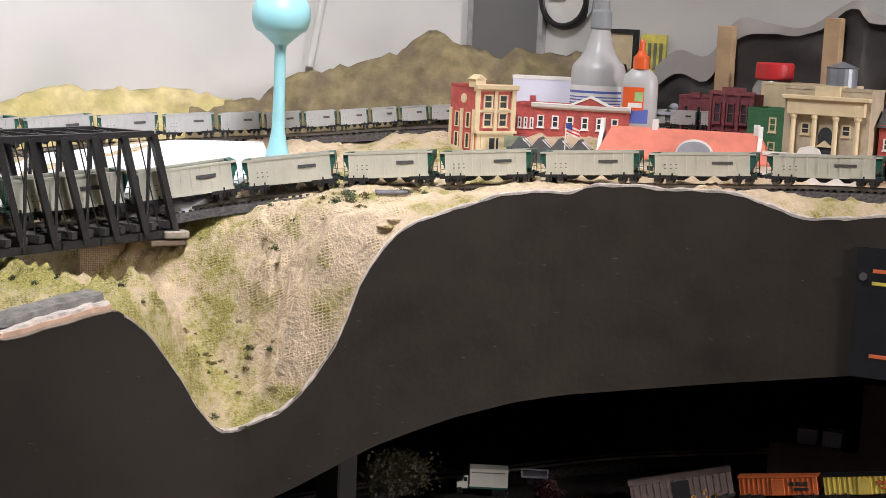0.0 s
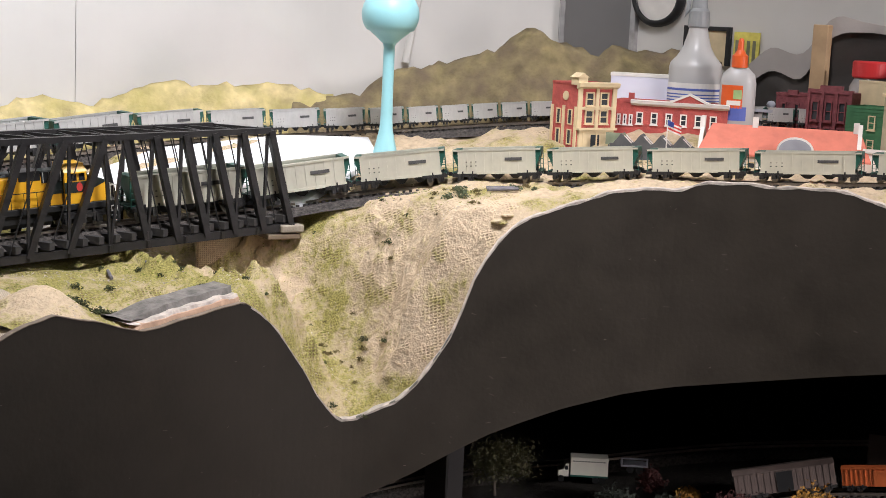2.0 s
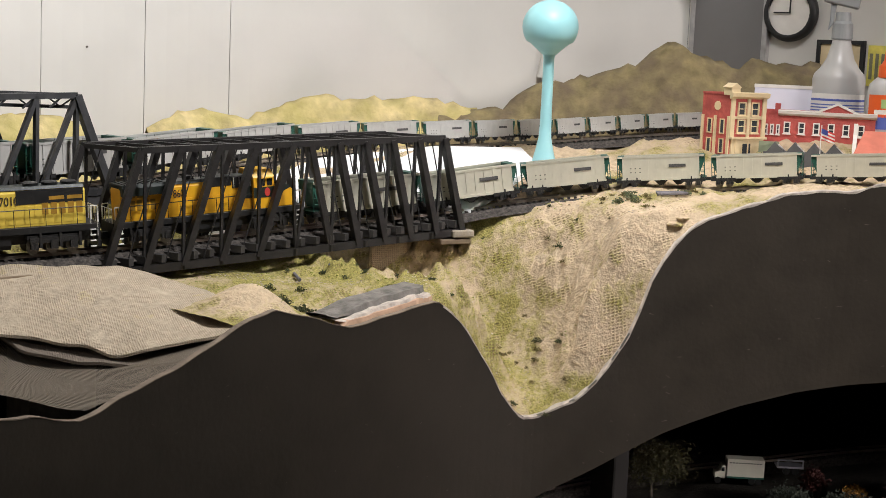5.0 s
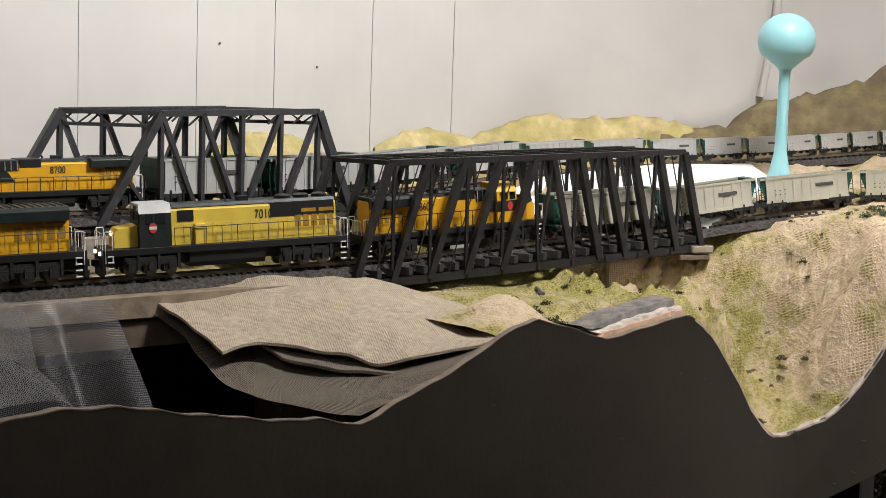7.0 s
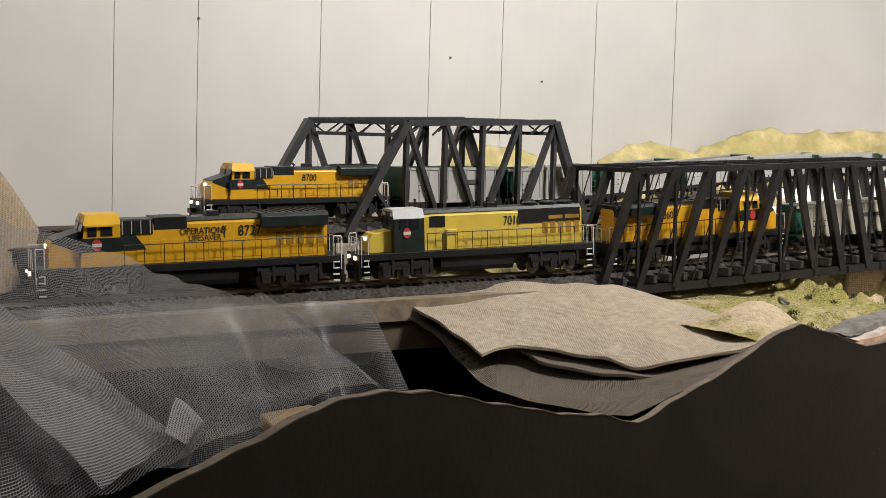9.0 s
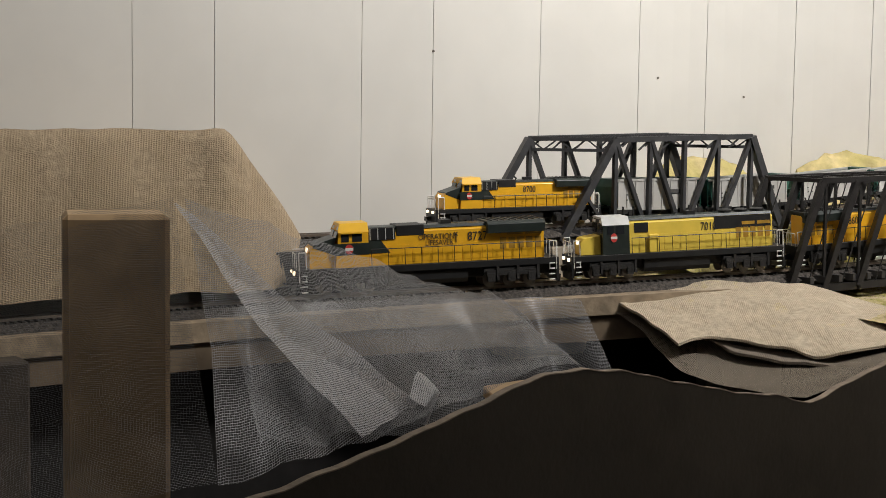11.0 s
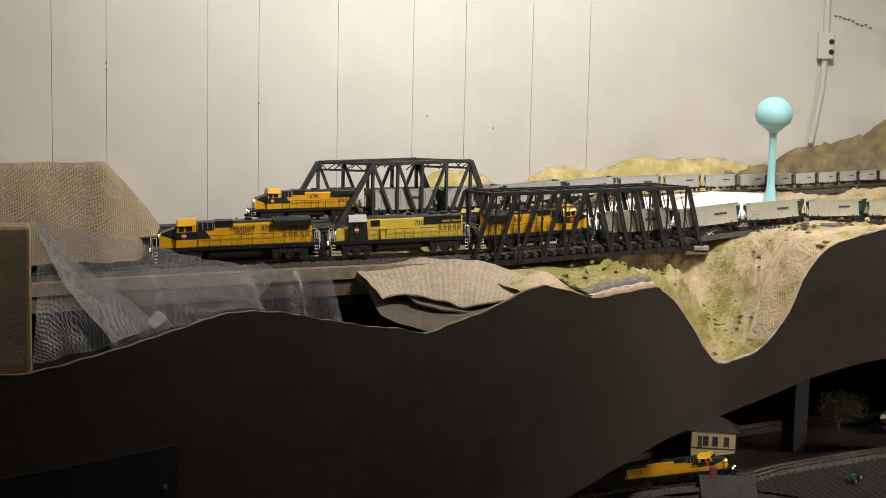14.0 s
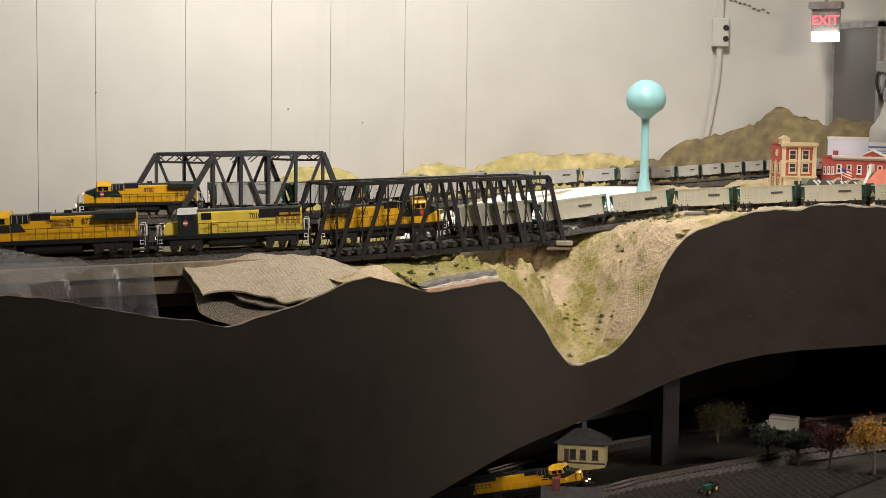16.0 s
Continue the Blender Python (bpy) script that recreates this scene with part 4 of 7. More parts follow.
        if number:
            rot = Matrix.Rotation(radians(90), 4, "X") if out < 0 else Matrix.Rotation(radians(180), 4, "Z") @ Matrix.Rotation(radians(90), 4, "X")
            writing("road_number", number, 0.0095 * k, LETTER, hood, Matrix.Translation((hx0 + number_x * k, y + out * 0.0007, 0.0405 * k)) @ rot)
            if slogan:
                writing("slogan", "OPERATION", 0.0062 * k, LETTER, hood, Matrix.Translation((hx0 + 0.0635 * k, y + out * 0.0007, 0.0415 * k)) @ rot)
                writing("slogan", "LIFESAVER", 0.0058 * k, LETTER, hood, Matrix.Translation((hx0 + 0.066 * k, y + out * 0.0007, 0.0368 * k)) @ rot)
                part("crossing_mark", Mesh().beam((hx0 + 0.082 * k, y + out * 0.0006, 0.0365 * k), (hx0 + 0.082 * k, y + out * 0.0006, 0.0415 * k), 0.0008, 0.001).beam((hx0 + 0.0805 * k, y + out * 0.0006, 0.0415 * k), (hx0 + 0.0835 * k, y + out * 0.0006, 0.0445 * k), 0.0008, 0.001).beam((hx0 + 0.0835 * k, y + out * 0.0006, 0.0415 * k), (hx0 + 0.0805 * k, y + out * 0.0006, 0.0445 * k), 0.0008, 0.001), LETTER, hood)
    # cab and nose
    cx0, cx1 = -0.088 * k, -0.057 * k
    ch = 0.0545 * k if wide_cab else 0.052 * k
    cy = h * 0.98
    cabm = yellow if wide_cab else DKGREEN
    def raked(m):
        """Leans the front of the cab back above the nose."""
        m.v = [(x + max(0.0, z - 0.040 * k) * (0.42 if wide_cab else 0.1), y, z) if x < cx0 + 0.003 * k else (x, y, z) for x, y, z in m.v]
        return m

    cab = part("cab", raked(Mesh().prism([(-cy, 0.0215 * k), (cy, 0.0215 * k), (cy, ch - 0.006 * k), (cy * 0.72, ch), (-cy * 0.72, ch), (-cy, ch - 0.006 * k)], cx0, cx1)), cabm, t, bevel=0.0004)
    part("cab_roof", raked(Mesh().prism([(-cy * 1.01, ch - 0.0062 * k), (-cy * 0.73, ch + 0.0006), (cy * 0.73, ch + 0.0006), (cy * 1.01, ch - 0.0062 * k), (cy * 0.7, ch - 0.002), (-cy * 0.7, ch - 0.002)], cx0 - 0.001, cx1 + 0.0005)), CABY if wide_cab else WHITEROOF, cab, "warm yellow cab roof" if wide_cab else "pale grey cab roof")
    for y in (-cy, cy):
        for a, b in ((0.006, 0.013), (0.016, 0.025)):
            w = part("side_window", Mesh().box(cx0 + a * k, cx0 + b * k, y - 0.0005, y + 0.0005, ch - 0.0135 * k, ch - 0.0070 * k), GLASS, cab)
        if wide_cab:
            part("sunshade", Mesh().box(cx0 + 0.005 * k, cx0 + 0.026 * k, y - 0.003, y + 0.003, ch - 0.0072 * k, ch - 0.0064 * k), CABY, cab)
            part("cab_stripe", Mesh().box(cx0 - 0.0002, cx1 + 0.0002, y - 0.0004, y + 0.0004, 0.0310 * k, 0.0400 * k), DKGREEN, cab)
        herald(cab, cx0 + 0.013 * k, y - 0.0006 if y < 0 else y + 0.0006, 0.0355 * k, y, 0.0038 * k)
    for y in (-cy * 0.5, cy * 0.5):
        part("windscreen", raked(Mesh().box(cx0 - 0.0006, cx0 + 0.0004, y - cy * 0.36, y + cy * 0.36, ch - 0.0125 * k, ch - 0.0055 * k)), GLASS, cab)
    nx0, nh = -L / 2 + 0.014 * k, (0.041 if wide_cab else 0.0375) * k
    nose = part("nose", Mesh().prism([(nx0, 0.0215 * k), (cx0, 0.0215 * k), (cx0, nh + 0.003 * k if wide_cab else nh), (nx0 + 0.004 * k, nh - 0.002 * k), (nx0, nh - 0.006 * k)], -cy * (0.82 if wide_cab else 0.62), cy * (0.82 if wide_cab else 0.62), "y"), yellow, t, bevel=0.0006)
    if wide_cab:
        part("nose_top", Mesh().prism([(nx0 + 0.003 * k, nh - 0.0035 * k), (cx0 + 0.001, nh - 0.010 * k), (cx0 + 0.001, nh + 0.0036 * k), (nx0 + 0.004 * k, nh - 0.0014 * k)], -cy * 0.835, cy * 0.835, "y"), DKGREEN, nose)
    for y in (-0.0022 * k, 0.0022 * k):
        part("headlight", Mesh().rod((nx0 - 0.0006, y, nh - 0.006 * k), (nx0 + 0.001, y, nh - 0.006 * k), 0.0017 * k, 10), HEAD, nose, "lit round headlight")
        part("ditch_light", Mesh().rod((-L / 2 - 0.001, y * 4, 0.0185 * k), (-L / 2 + 0.002, y * 4, 0.0185 * k), 0.0015 * k, 10), HEAD, t, "lit small ditch light")
    for y in (-cy * 0.55, cy * 0.55):
        part("number_board", raked(Mesh().box(cx0 - 0.0008, cx0, y - 0.003 * k, y + 0.003 * k, ch - 0.0045 * k, ch - 0.0022 * k)), WHITE, cab)
    # handrails
    hr = WHITE if white_rails else BLACK
    z0, z1 = 0.0215 * k, 0.0345 * k
    for y in (-h + 0.0008, h - 0.0008):
        xs = [cx1 + 0.004 + i * (hx1 + 0.004 - cx1) / 11 for i in range(12)]
        rails(t, [(xs[0], z1), (xs[-1], z1)], [(x, z1) for x in xs], z0, y, yellow if not white_rails else BLACK)
        for sx in (-1, 1):
            xe = sx * (L / 2 - 0.006)
            rails(t, [(xe, z1), (xe - sx * 0.010, z1)], [(xe, z1), (xe - sx * 0.010, z1)], 0.012 * k, y, hr, 0.0007)
    for sx in (-1, 1):
        m = Mesh()
        xe = sx * (L / 2 - 0.003)
        for y in (-h * 0.8, -h * 0.3, h * 0.3, h * 0.8):
            m.rod((xe, y, z0), (xe, y, z1 - 0.002), 0.0005, 5)
        m.rod((xe, -h * 0.8, z1 - 0.002), (xe, h * 0.8, z1 - 0.002), 0.0005, 5)
        part("end_rail", m, hr, t)
    for x in (-0.077 * k, 0.077 * k):
        bogie(t, x, k)
    return t


def hopper(name, label, body_mat, end_mat, k=1.0, detail=True):
    """An open coal hopper with ribbed sides, on the rail at z = 0."""
    t = thing(name, label, "hopper car", group="hopper cars of the trains")
    L, W, H = 0.178 * k, 0.0345 * k, 0.0435 * k
    h = W / 2
    z0 = 0.0125 * k
    side = Mesh()
    for y in (-h, h):
        prof = [(-L / 2 + 0.014 * k, H), (-L / 2 + 0.014 * k, z0 + 0.002 * k), (L / 2 - 0.014 * k, z0 + 0.002 * k), (L / 2 - 0.014 * k, H)]
        part("side_sheet", Mesh().prism(prof[::-1], y - 0.0006, y + 0.0006, "y"), body_mat, t)
        part("top_rail", Mesh().box(-L / 2 + 0.004 * k, L / 2 - 0.004 * k, y - 0.0014, y + 0.0014, H - 0.0022 * k, H), body_mat, t)
        part("bottom_rail", Mesh().box(-L / 2 + 0.012 * k, L / 2 - 0.012 * k, y - 0.0012, y + 0.0012, z0, z0 + 0.0030 * k), body_mat, t)
        for i in range(10):
            x = -L / 2 + 0.0145 * k + i * (L - 0.029 * k) / 9
            part("side_post", Mesh().box(x - 0.0009 * k, x + 0.0009 * k, y - 0.0014, y + 0.0014, z0, H), body_mat, t)
        out = -1 if y < 0 else 1
        if detail:
            lx = (0.016 if out < 0 else -0.050) * k
            part("lettering_bar", Mesh().box(lx, lx + 0.033 * k, y + out * 0.0013 - 0.0004, y + out * 0.0013 + 0.0004, 0.0288 * k, 0.0326 * k), FADED, t)
            for i in range(3):
                for zz in (0.0275, 0.0225):
                    part("data_bar", Mesh().box((-0.06 + i * 0.009) * k, (-0.0572 + i * 0.009) * k, y + out * 0.0012 - 0.0003, y + out * 0.0012 + 0.0003, zz * k, (zz + 0.0011) * k), FADED, t)
    for sx in (-1, 1):
        e = Mesh()
        xa, xb = sx * (L / 2 - 0.015 * k), sx * (L / 2 - 0.004 * k)
        part("slope_sheet", Mesh().prism([(xa, z0 + 0.004 * k), (xb, H - 0.008 * k), (xb, H), (xa, H)] if sx > 0 else [(xa, H), (xb, H), (xb, H - 0.008 * k), (xa, z0 + 0.004 * k)], -h + 0.001, h - 0.001, "y"), end_mat, t, "dark green end sheet" if end_mat is CARGREEN else "")
        part("end_sill", Mesh().box(min(xa, sx * L / 2), max(xa, sx * L / 2), -h * 0.9, h * 0.9, z0 - 0.001, z0 + 0.0025 * k), end_mat, t)
        for y in (-h + 0.001, h - 0.001):
            e = Mesh().rod((xb, y, z0), (xb, y, H), 0.0008, 5)
            for q in range(5):
                e.rod((xb, y, z0 + (0.003 + q * 0.006) * k), (xb - sx * 0.007 * k, y, z0 + (0.003 + q * 0.006) * k), 0.0005, 4)
            part("end_ladder", e, end_mat, t)
        part("coupler", Mesh().box(sx * (L / 2 + 0.003) - 0.006, sx * (L / 2 + 0.003) + 0.004, -0.0025, 0.0025, 0.010 * k, 0.0135 * k), BLACK, t)
    part("load_floor", Mesh().box(-L / 2 + 0.012 * k, L / 2 - 0.012 * k, -h + 0.0008, h - 0.0008, H - 0.014 * k, H - 0.012 * k), end_mat, t)
    for i in range(3):
        x = (-0.035 + i * 0.035) * k
        part("hopper_bay", Mesh().prism([(x - 0.014 * k, z0), (x - 0.004 * k, 0.006 * k), (x + 0.004 * k, 0.006 * k), (x + 0.014 * k, z0)], -h * 0.8, h * 0.8, "y"), BLACK, t)
    for x in (-L / 2 + 0.026 * k, L / 2 - 0.026 * k):
        bogie(t, x, k, 2)
    return t


def on_track(line, s, half):
    """The pose of a car whose trucks stand at s - half and s + half; its nose points back along the line."""
    a, b = line.at(s - half), line.at(s + half)
    d = (b - a).normalized()
    y = Vector((0, 0, 1)).cross(d).normalized()
    z = d.cross(y)
    return Matrix.Translation((a + b) / 2) @ Matrix(((d.x, y.x, z.x), (d.y, y.y, z.y), (d.z, y.z, z.z))).to_4x4()


def at(table, s):
    """Value of a table of (place along the line, value) pairs, straight between them."""
    s = min(max(s, table[0][0]), table[-1][0])
    return along(table, s)


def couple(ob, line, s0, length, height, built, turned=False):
    """Stands a car that was built at a given length between s0 and s0 + length, squashed to fit the camera's view."""
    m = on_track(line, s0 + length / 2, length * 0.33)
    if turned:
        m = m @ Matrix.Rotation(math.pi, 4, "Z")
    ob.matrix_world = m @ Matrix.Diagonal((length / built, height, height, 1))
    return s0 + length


K1, K2, K3, KR = 1.53, 1.46, 1.34, 1.16
lead = locomotive("lead_locomotive", "yellow wide-cab diesel locomotive with lit headlights", YEL, "8727", True, True, K1, number_x=0.1025, slogan=True)
s = couple(lead, FRONT, 2.03, 0.335, 1.0, 0.262 * K1)
second = locomotive("second_locomotive", "pale yellow diesel locomotive with dark green cab", YEL2, "7010", False, True, K2, stripe=False)
s = couple(second, FRONT, s, 0.285, 1.0, 0.262 * K2)
third = locomotive("third_locomotive", "yellow diesel locomotive coupled with its cab towards the hoppers", YEL, "8601", True, True, K3)
s = couple(third, FRONT, s, 0.243, 1.0, 0.262 * K3, True)


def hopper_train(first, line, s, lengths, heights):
    """Hoppers one behind the other to the end of the line, shrunk along it to fit the camera's view."""
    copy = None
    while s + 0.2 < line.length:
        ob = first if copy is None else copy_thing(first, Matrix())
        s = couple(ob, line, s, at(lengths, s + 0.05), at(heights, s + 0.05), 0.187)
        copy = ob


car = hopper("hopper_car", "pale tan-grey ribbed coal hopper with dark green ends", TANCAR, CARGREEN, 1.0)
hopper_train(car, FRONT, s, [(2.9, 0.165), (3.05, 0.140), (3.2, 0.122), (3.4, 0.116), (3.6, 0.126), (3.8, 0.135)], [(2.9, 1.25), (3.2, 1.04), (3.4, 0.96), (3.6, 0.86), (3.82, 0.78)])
rear = locomotive("rear_train_locomotive", "bright yellow wide-cab diesel locomotive on the rear track", YEL, "8700", True, True, KR, number_x=0.072)
s = couple(rear, REAR, 2.25, 0.240, 1.0, 0.262 * KR)
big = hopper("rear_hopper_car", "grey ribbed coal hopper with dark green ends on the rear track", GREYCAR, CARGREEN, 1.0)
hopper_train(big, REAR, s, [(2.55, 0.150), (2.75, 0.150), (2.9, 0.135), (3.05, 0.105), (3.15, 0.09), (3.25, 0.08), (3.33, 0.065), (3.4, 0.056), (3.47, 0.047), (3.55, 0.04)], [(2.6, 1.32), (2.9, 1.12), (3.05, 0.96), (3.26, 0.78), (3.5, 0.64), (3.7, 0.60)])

# ---- water tower ----
t = thing("water_tower", "pale aqua ball-on-stem water tower", "water tower")
t.matrix_world = Matrix.Translation((0.543, -0.166, 1.299))
part("pedestal", Mesh().lathe([(0.0, 0), (0.0195, 0), (0.0195, 0.002), (0.017, 0.012), (0.012, 0.032), (0.0085, 0.048), (0.0078, 0.06)], 28), AQUA, t, smooth=True)
part("stem", Mesh().lathe([(0.0078, 0.058), (0.0072, 0.10), (0.0072, 0.152), (0.009, 0.158)], 24), AQUA, t, smooth=True)
prof = [(0.009, 0.1565), (0.016, 0.163), (0.0255, 0.171)]
for i in range(13):
    a = math.pi * (-0.19 + 0.69 * i / 12)
    prof.append((max(0.0, 0.0365 * math.cos(a)), 0.1925 + 0.0345 * math.sin(a)))
part("tank", Mesh().lathe(prof, 36), AQUA, t, smooth=True)

# ---- unfinished left side: cloth, screens, lumber ----
def patch(edges, nu, nv, sag=0.0, ripple=0.0, seed=1.0):
    """A sheet between lines of points, each resampled; rows run across."""
    lines = [Line(e, 12) for e in edges]
    rows = []
    for j in range(nv + 1):
        f = j / nv * (len(lines) - 1)
        k = min(int(f), len(lines) - 2)
        row = []
        for i in range(nu + 1):
            a, b = lines[k].at(lines[k].length * i / nu), lines[k + 1].at(lines[k + 1].length * i / nu)
            p = a.lerp(b, f - k)
            v = j / nv
            p = p + Vector((0, 0, -sag * 4 * v * (1 - v) + ripple * noise.noise(p * 28 + Vector((0, 0, seed)))))
            row.append(p)
        rows.append(row)
    return rows


def thick_sheet(rows, t):
    m = Mesh().sheet(rows)
    low = [[p - Vector((0, 0, t)) for p in r] for r in rows]
    m.sheet([r[::-1] for r in low])
    for a, b in ((rows[0], low[0]), (rows[-1], low[-1]), ([r[0] for r in rows], [r[0] for r in low]), ([r[-1] for r in rows], [r[-1] for r in low])):
        m.sheet([a, b])
    return m


cl = patch([[(-0.285, 0.172, 1.192), (-0.194, 0.122, 1.201), (-0.126, 0.062, 1.208), (-0.073, 0.014, 1.213), (-0.012, -0.012, 1.203)], [(-0.245, 0.095, 1.190), (-0.215, 0.055, 1.186), (-0.14, -0.005, 1.192), (-0.075, -0.05, 1.196), (0.02, -0.085, 1.189)], [(-0.250, 0.035, 1.176), (-0.215, 0.012, 1.172), (-0.158, -0.05, 1.170), (-0.105, -0.11, 1.172), (0.0, -0.17, 1.180)], [(-0.251, -0.024, 1.154), (-0.206, -0.030, 1.160), (-0.168, -0.095, 1.153), (-0.140, -0.155, 1.151), (-0.066, -0.226, 1.178)]], 64, 34, 0.0, 0.0045, 2.0)
tagged(part("plaster_cloth", thick_sheet(cl, 0.003), CLOTH, smooth=False), label="stiff beige plaster cloth draped from the track", category="plaster cloth")
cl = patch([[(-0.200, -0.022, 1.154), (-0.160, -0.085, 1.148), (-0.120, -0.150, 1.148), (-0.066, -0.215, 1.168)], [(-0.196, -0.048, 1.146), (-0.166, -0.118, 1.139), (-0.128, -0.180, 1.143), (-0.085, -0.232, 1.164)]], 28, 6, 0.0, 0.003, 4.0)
# Darker copy of the cloth: the shadow on this layer is in its colour.
tagged(part("lower_cloth", thick_sheet(cl, 0.003), gauze("shaded_plaster_cloth", (0.20, 0.165, 0.13), 0.0022, 0.5, (0.24, 0.20, 0.15), 0.55)), label="second layer of plaster cloth under the first", category="plaster cloth")

SCREEN = netting("grey_window_screen", (0.115, 0.115, 0.12), 0.0021, 0.24, rough=0.38, haze=0.04, across=0.15)
SCREEN2 = netting("tan_woven_screen", (0.17, 0.14, 0.105), 0.0026, 0.46, rough=0.8, haze=0.12, across=0.40)
# Paler than SCREEN: the light grazing the tent is put into the colour.
SCREEN3 = netting("lit_window_screen", (0.145, 0.145, 0.152), 0.0021, 0.24, rough=0.38, haze=0.04, across=0.14)


def screen(name, edges, nu, nv, label, material, ripple=0.006, seed=1.0, sag=0.0):
    rows = patch(edges, nu, nv, sag, ripple, seed)
    m = Mesh().sheet(rows)
    us = []
    for j, r in enumerate(rows):
        d = 0.0
        for i, p in enumerate(r):
            d += (p - r[i - 1]).length if i else 0.0
            us.append((d, sum((rows[k][i] - rows[k - 1][i]).length for k in range(1, j + 1))))
    return tagged(part(name, m, material, smooth=True, uv=lambda v: us[v]), label=label, category="wire screen")


screen("fallen_screen", [[(-0.262, 0.150, 1.196), (-0.246, 0.060, 1.165), (-0.252, 0.010, 1.143), (-0.263, -0.050, 1.124), (-0.256, -0.110, 1.119), (-0.258, -0.170, 1.121), (-0.256, -0.222, 1.125)], [(-0.235, 0.110, 1.188), (-0.205, 0.030, 1.160), (-0.195, -0.040, 1.134), (-0.190, -0.100, 1.126), (-0.185, -0.160, 1.130), (-0.175, -0.235, 1.150)], [(-0.20, 0.075, 1.182), (-0.15, -0.01, 1.158), (-0.12, -0.07, 1.148), (-0.10, -0.13, 1.150), (-0.085, -0.19, 1.160), (-0.075, -0.235, 1.178)]], 30, 14, "grey wire screen sagging under the plaster cloth", SCREEN2, 0.002, 3.0)
screen("tent_screen", [[(-0.925, -0.203, 1.338), (-0.783, -0.150, 1.297), (-0.623, -0.050, 1.250), (-0.488, 0.050, 1.215), (-0.434, 0.090, 1.212), (-0.400, 0.088, 1.190)], [(-0.958, -0.324, 1.240), (-0.828, -0.284, 1.225), (-0.728, -0.269, 1.210), (-0.638, -0.254, 1.225), (-0.588, -0.234, 1.205)], [(-0.983, -0.389, 1.162), (-0.862, -0.362, 1.170), (-0.783, -0.344, 1.185), (-0.643, -0.312, 1.202), (-0.593, -0.302, 1.188)]], 60, 24, "translucent grey screen draped from the post", SCREEN3, 0.006, 1.0)
pleats = [[], [], []]
for i in range(25):
    u = i / 24
    p = Vector((-0.70, 0.20, 0)).lerp(Vector((-0.30, 0.105, 0)), u) + Vector((0, 0.018 * math.sin(math.pi * u), 0))
    fold = 0.016 * math.sin(u * 23 + 2 * math.sin(u * 7))
    pleats[0].append((p.x, p.y - 0.012, 1.196))
    pleats[1].append((p.x - 0.01, p.y - 0.05 + fold, 1.15))
    pleats[2].append((p.x - 0.025, p.y - 0.13 + 1.5 * fold, 1.07))
screen("curtain_screen", pleats, 90, 24, "pleated grey screen hanging from the roadbed edge", SCREEN, 0.003, 5.0)
screen("left_screen", [[(-1.328, 0.036, 1.255), (-1.135, -0.051, 1.281), (-1.004, -0.159, 1.327), (-0.933, -0.199, 1.336)], [(-1.348, -0.234, 1.205), (-1.158, -0.264, 1.215), (-1.048, -0.294, 1.240), (-0.968, -0.314, 1.250)], [(-1.388, -0.474, 1.180), (-1.199, -0.434, 1.182), (-1.073, -0.409, 1.165), (-0.983, -0.389, 1.162)]], 46, 24, "translucent grey screen sagging from the post", netting("dark_grey_screen", (0.09, 0.09, 0.094), 0.0021, 0.12, rough=0.45, haze=0.015, across=0.06), 0.007, 8.0)
# The fold's highlight is painted as a brighter thread colour.
screen("fold_screen", [[(-0.934, -0.202, 1.336), (-0.931, -0.200, 1.336), (-0.928, -0.198, 1.334)], [(-0.913, -0.305, 1.252), (-0.880, -0.275, 1.246), (-0.845, -0.238, 1.252)], [(-0.868, -0.378, 1.178), (-0.810, -0.337, 1.184), (-0.750, -0.270, 1.174)]], 26, 40, "doubled fold of grey screen, brightened as if lit", netting("doubled_lit_screen", (0.30, 0.30, 0.315), 0.0020, 0.34, rough=0.4, haze=0.16, across=0.24), 0.0035, 9.0)

# Crumpled end carries the same highlight in its colour.
screen("crumpled_screen_end", [[(-0.803, -0.336, 1.193), (-0.778, -0.308, 1.204), (-0.756, -0.280, 1.193)], [(-0.793, -0.343, 1.185), (-0.763, -0.316, 1.190), (-0.748, -0.284, 1.180)], [(-0.806, -0.346, 1.174), (-0.776, -0.318, 1.170), (-0.760, -0.290, 1.166)]], 16, 14, "crumpled end of the screen fold, brightened as if lit", netting("crumpled_lit_screen", (0.34, 0.34, 0.35), 0.0018, 0.4, rough=0.4, haze=0.16, across=0.3), 0.008, 21.0)

t = thing("lumber_post", "upright raw lumber post with rounded edges", "wooden post")
mm = Matrix.Translation((-0.968, -0.169, 0)) @ Matrix.Rotation(radians(-18), 4, "Z")
part("post", Mesh().box(-0.040, 0.040, -0.02, 0.045, 0.05, 1.326, mm), POSTW, t, bevel=0.004)
t = thing("rear_stud", "dark lumber stud under the roadbed", "wooden post")
part("stud", Mesh().box(-0.97, -0.93, 0.16, 0.20, 0.02, 1.16), mat("dark_stud_wood", (0.05, 0.038, 0.027), 0.8, var=0.3, scale=40), t, bevel=0.003)
t = thing("wood_gusset", "small pale plywood gusset behind the fascia", "plywood block")
part("block", Mesh().prism([(-0.728, -0.338), (-0.668, -0.322), (-0.664, -0.290), (-0.71, -0.298)], 1.180, 1.189, "z"), POSTW, t, bevel=0.001)
# Near-black colour stands in for missing light below the layout.
VOID = mat("near_black_void", (0.02, 0.018, 0.017), 0.95, var=0.2, scale=30)
# Added sheet hides the wall where there is only unlit space.
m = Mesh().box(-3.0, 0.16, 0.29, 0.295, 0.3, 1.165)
tagged(part("under_layout_dark", m, VOID), label="dark sheet added for the unlit space under the layout", category="cloth")
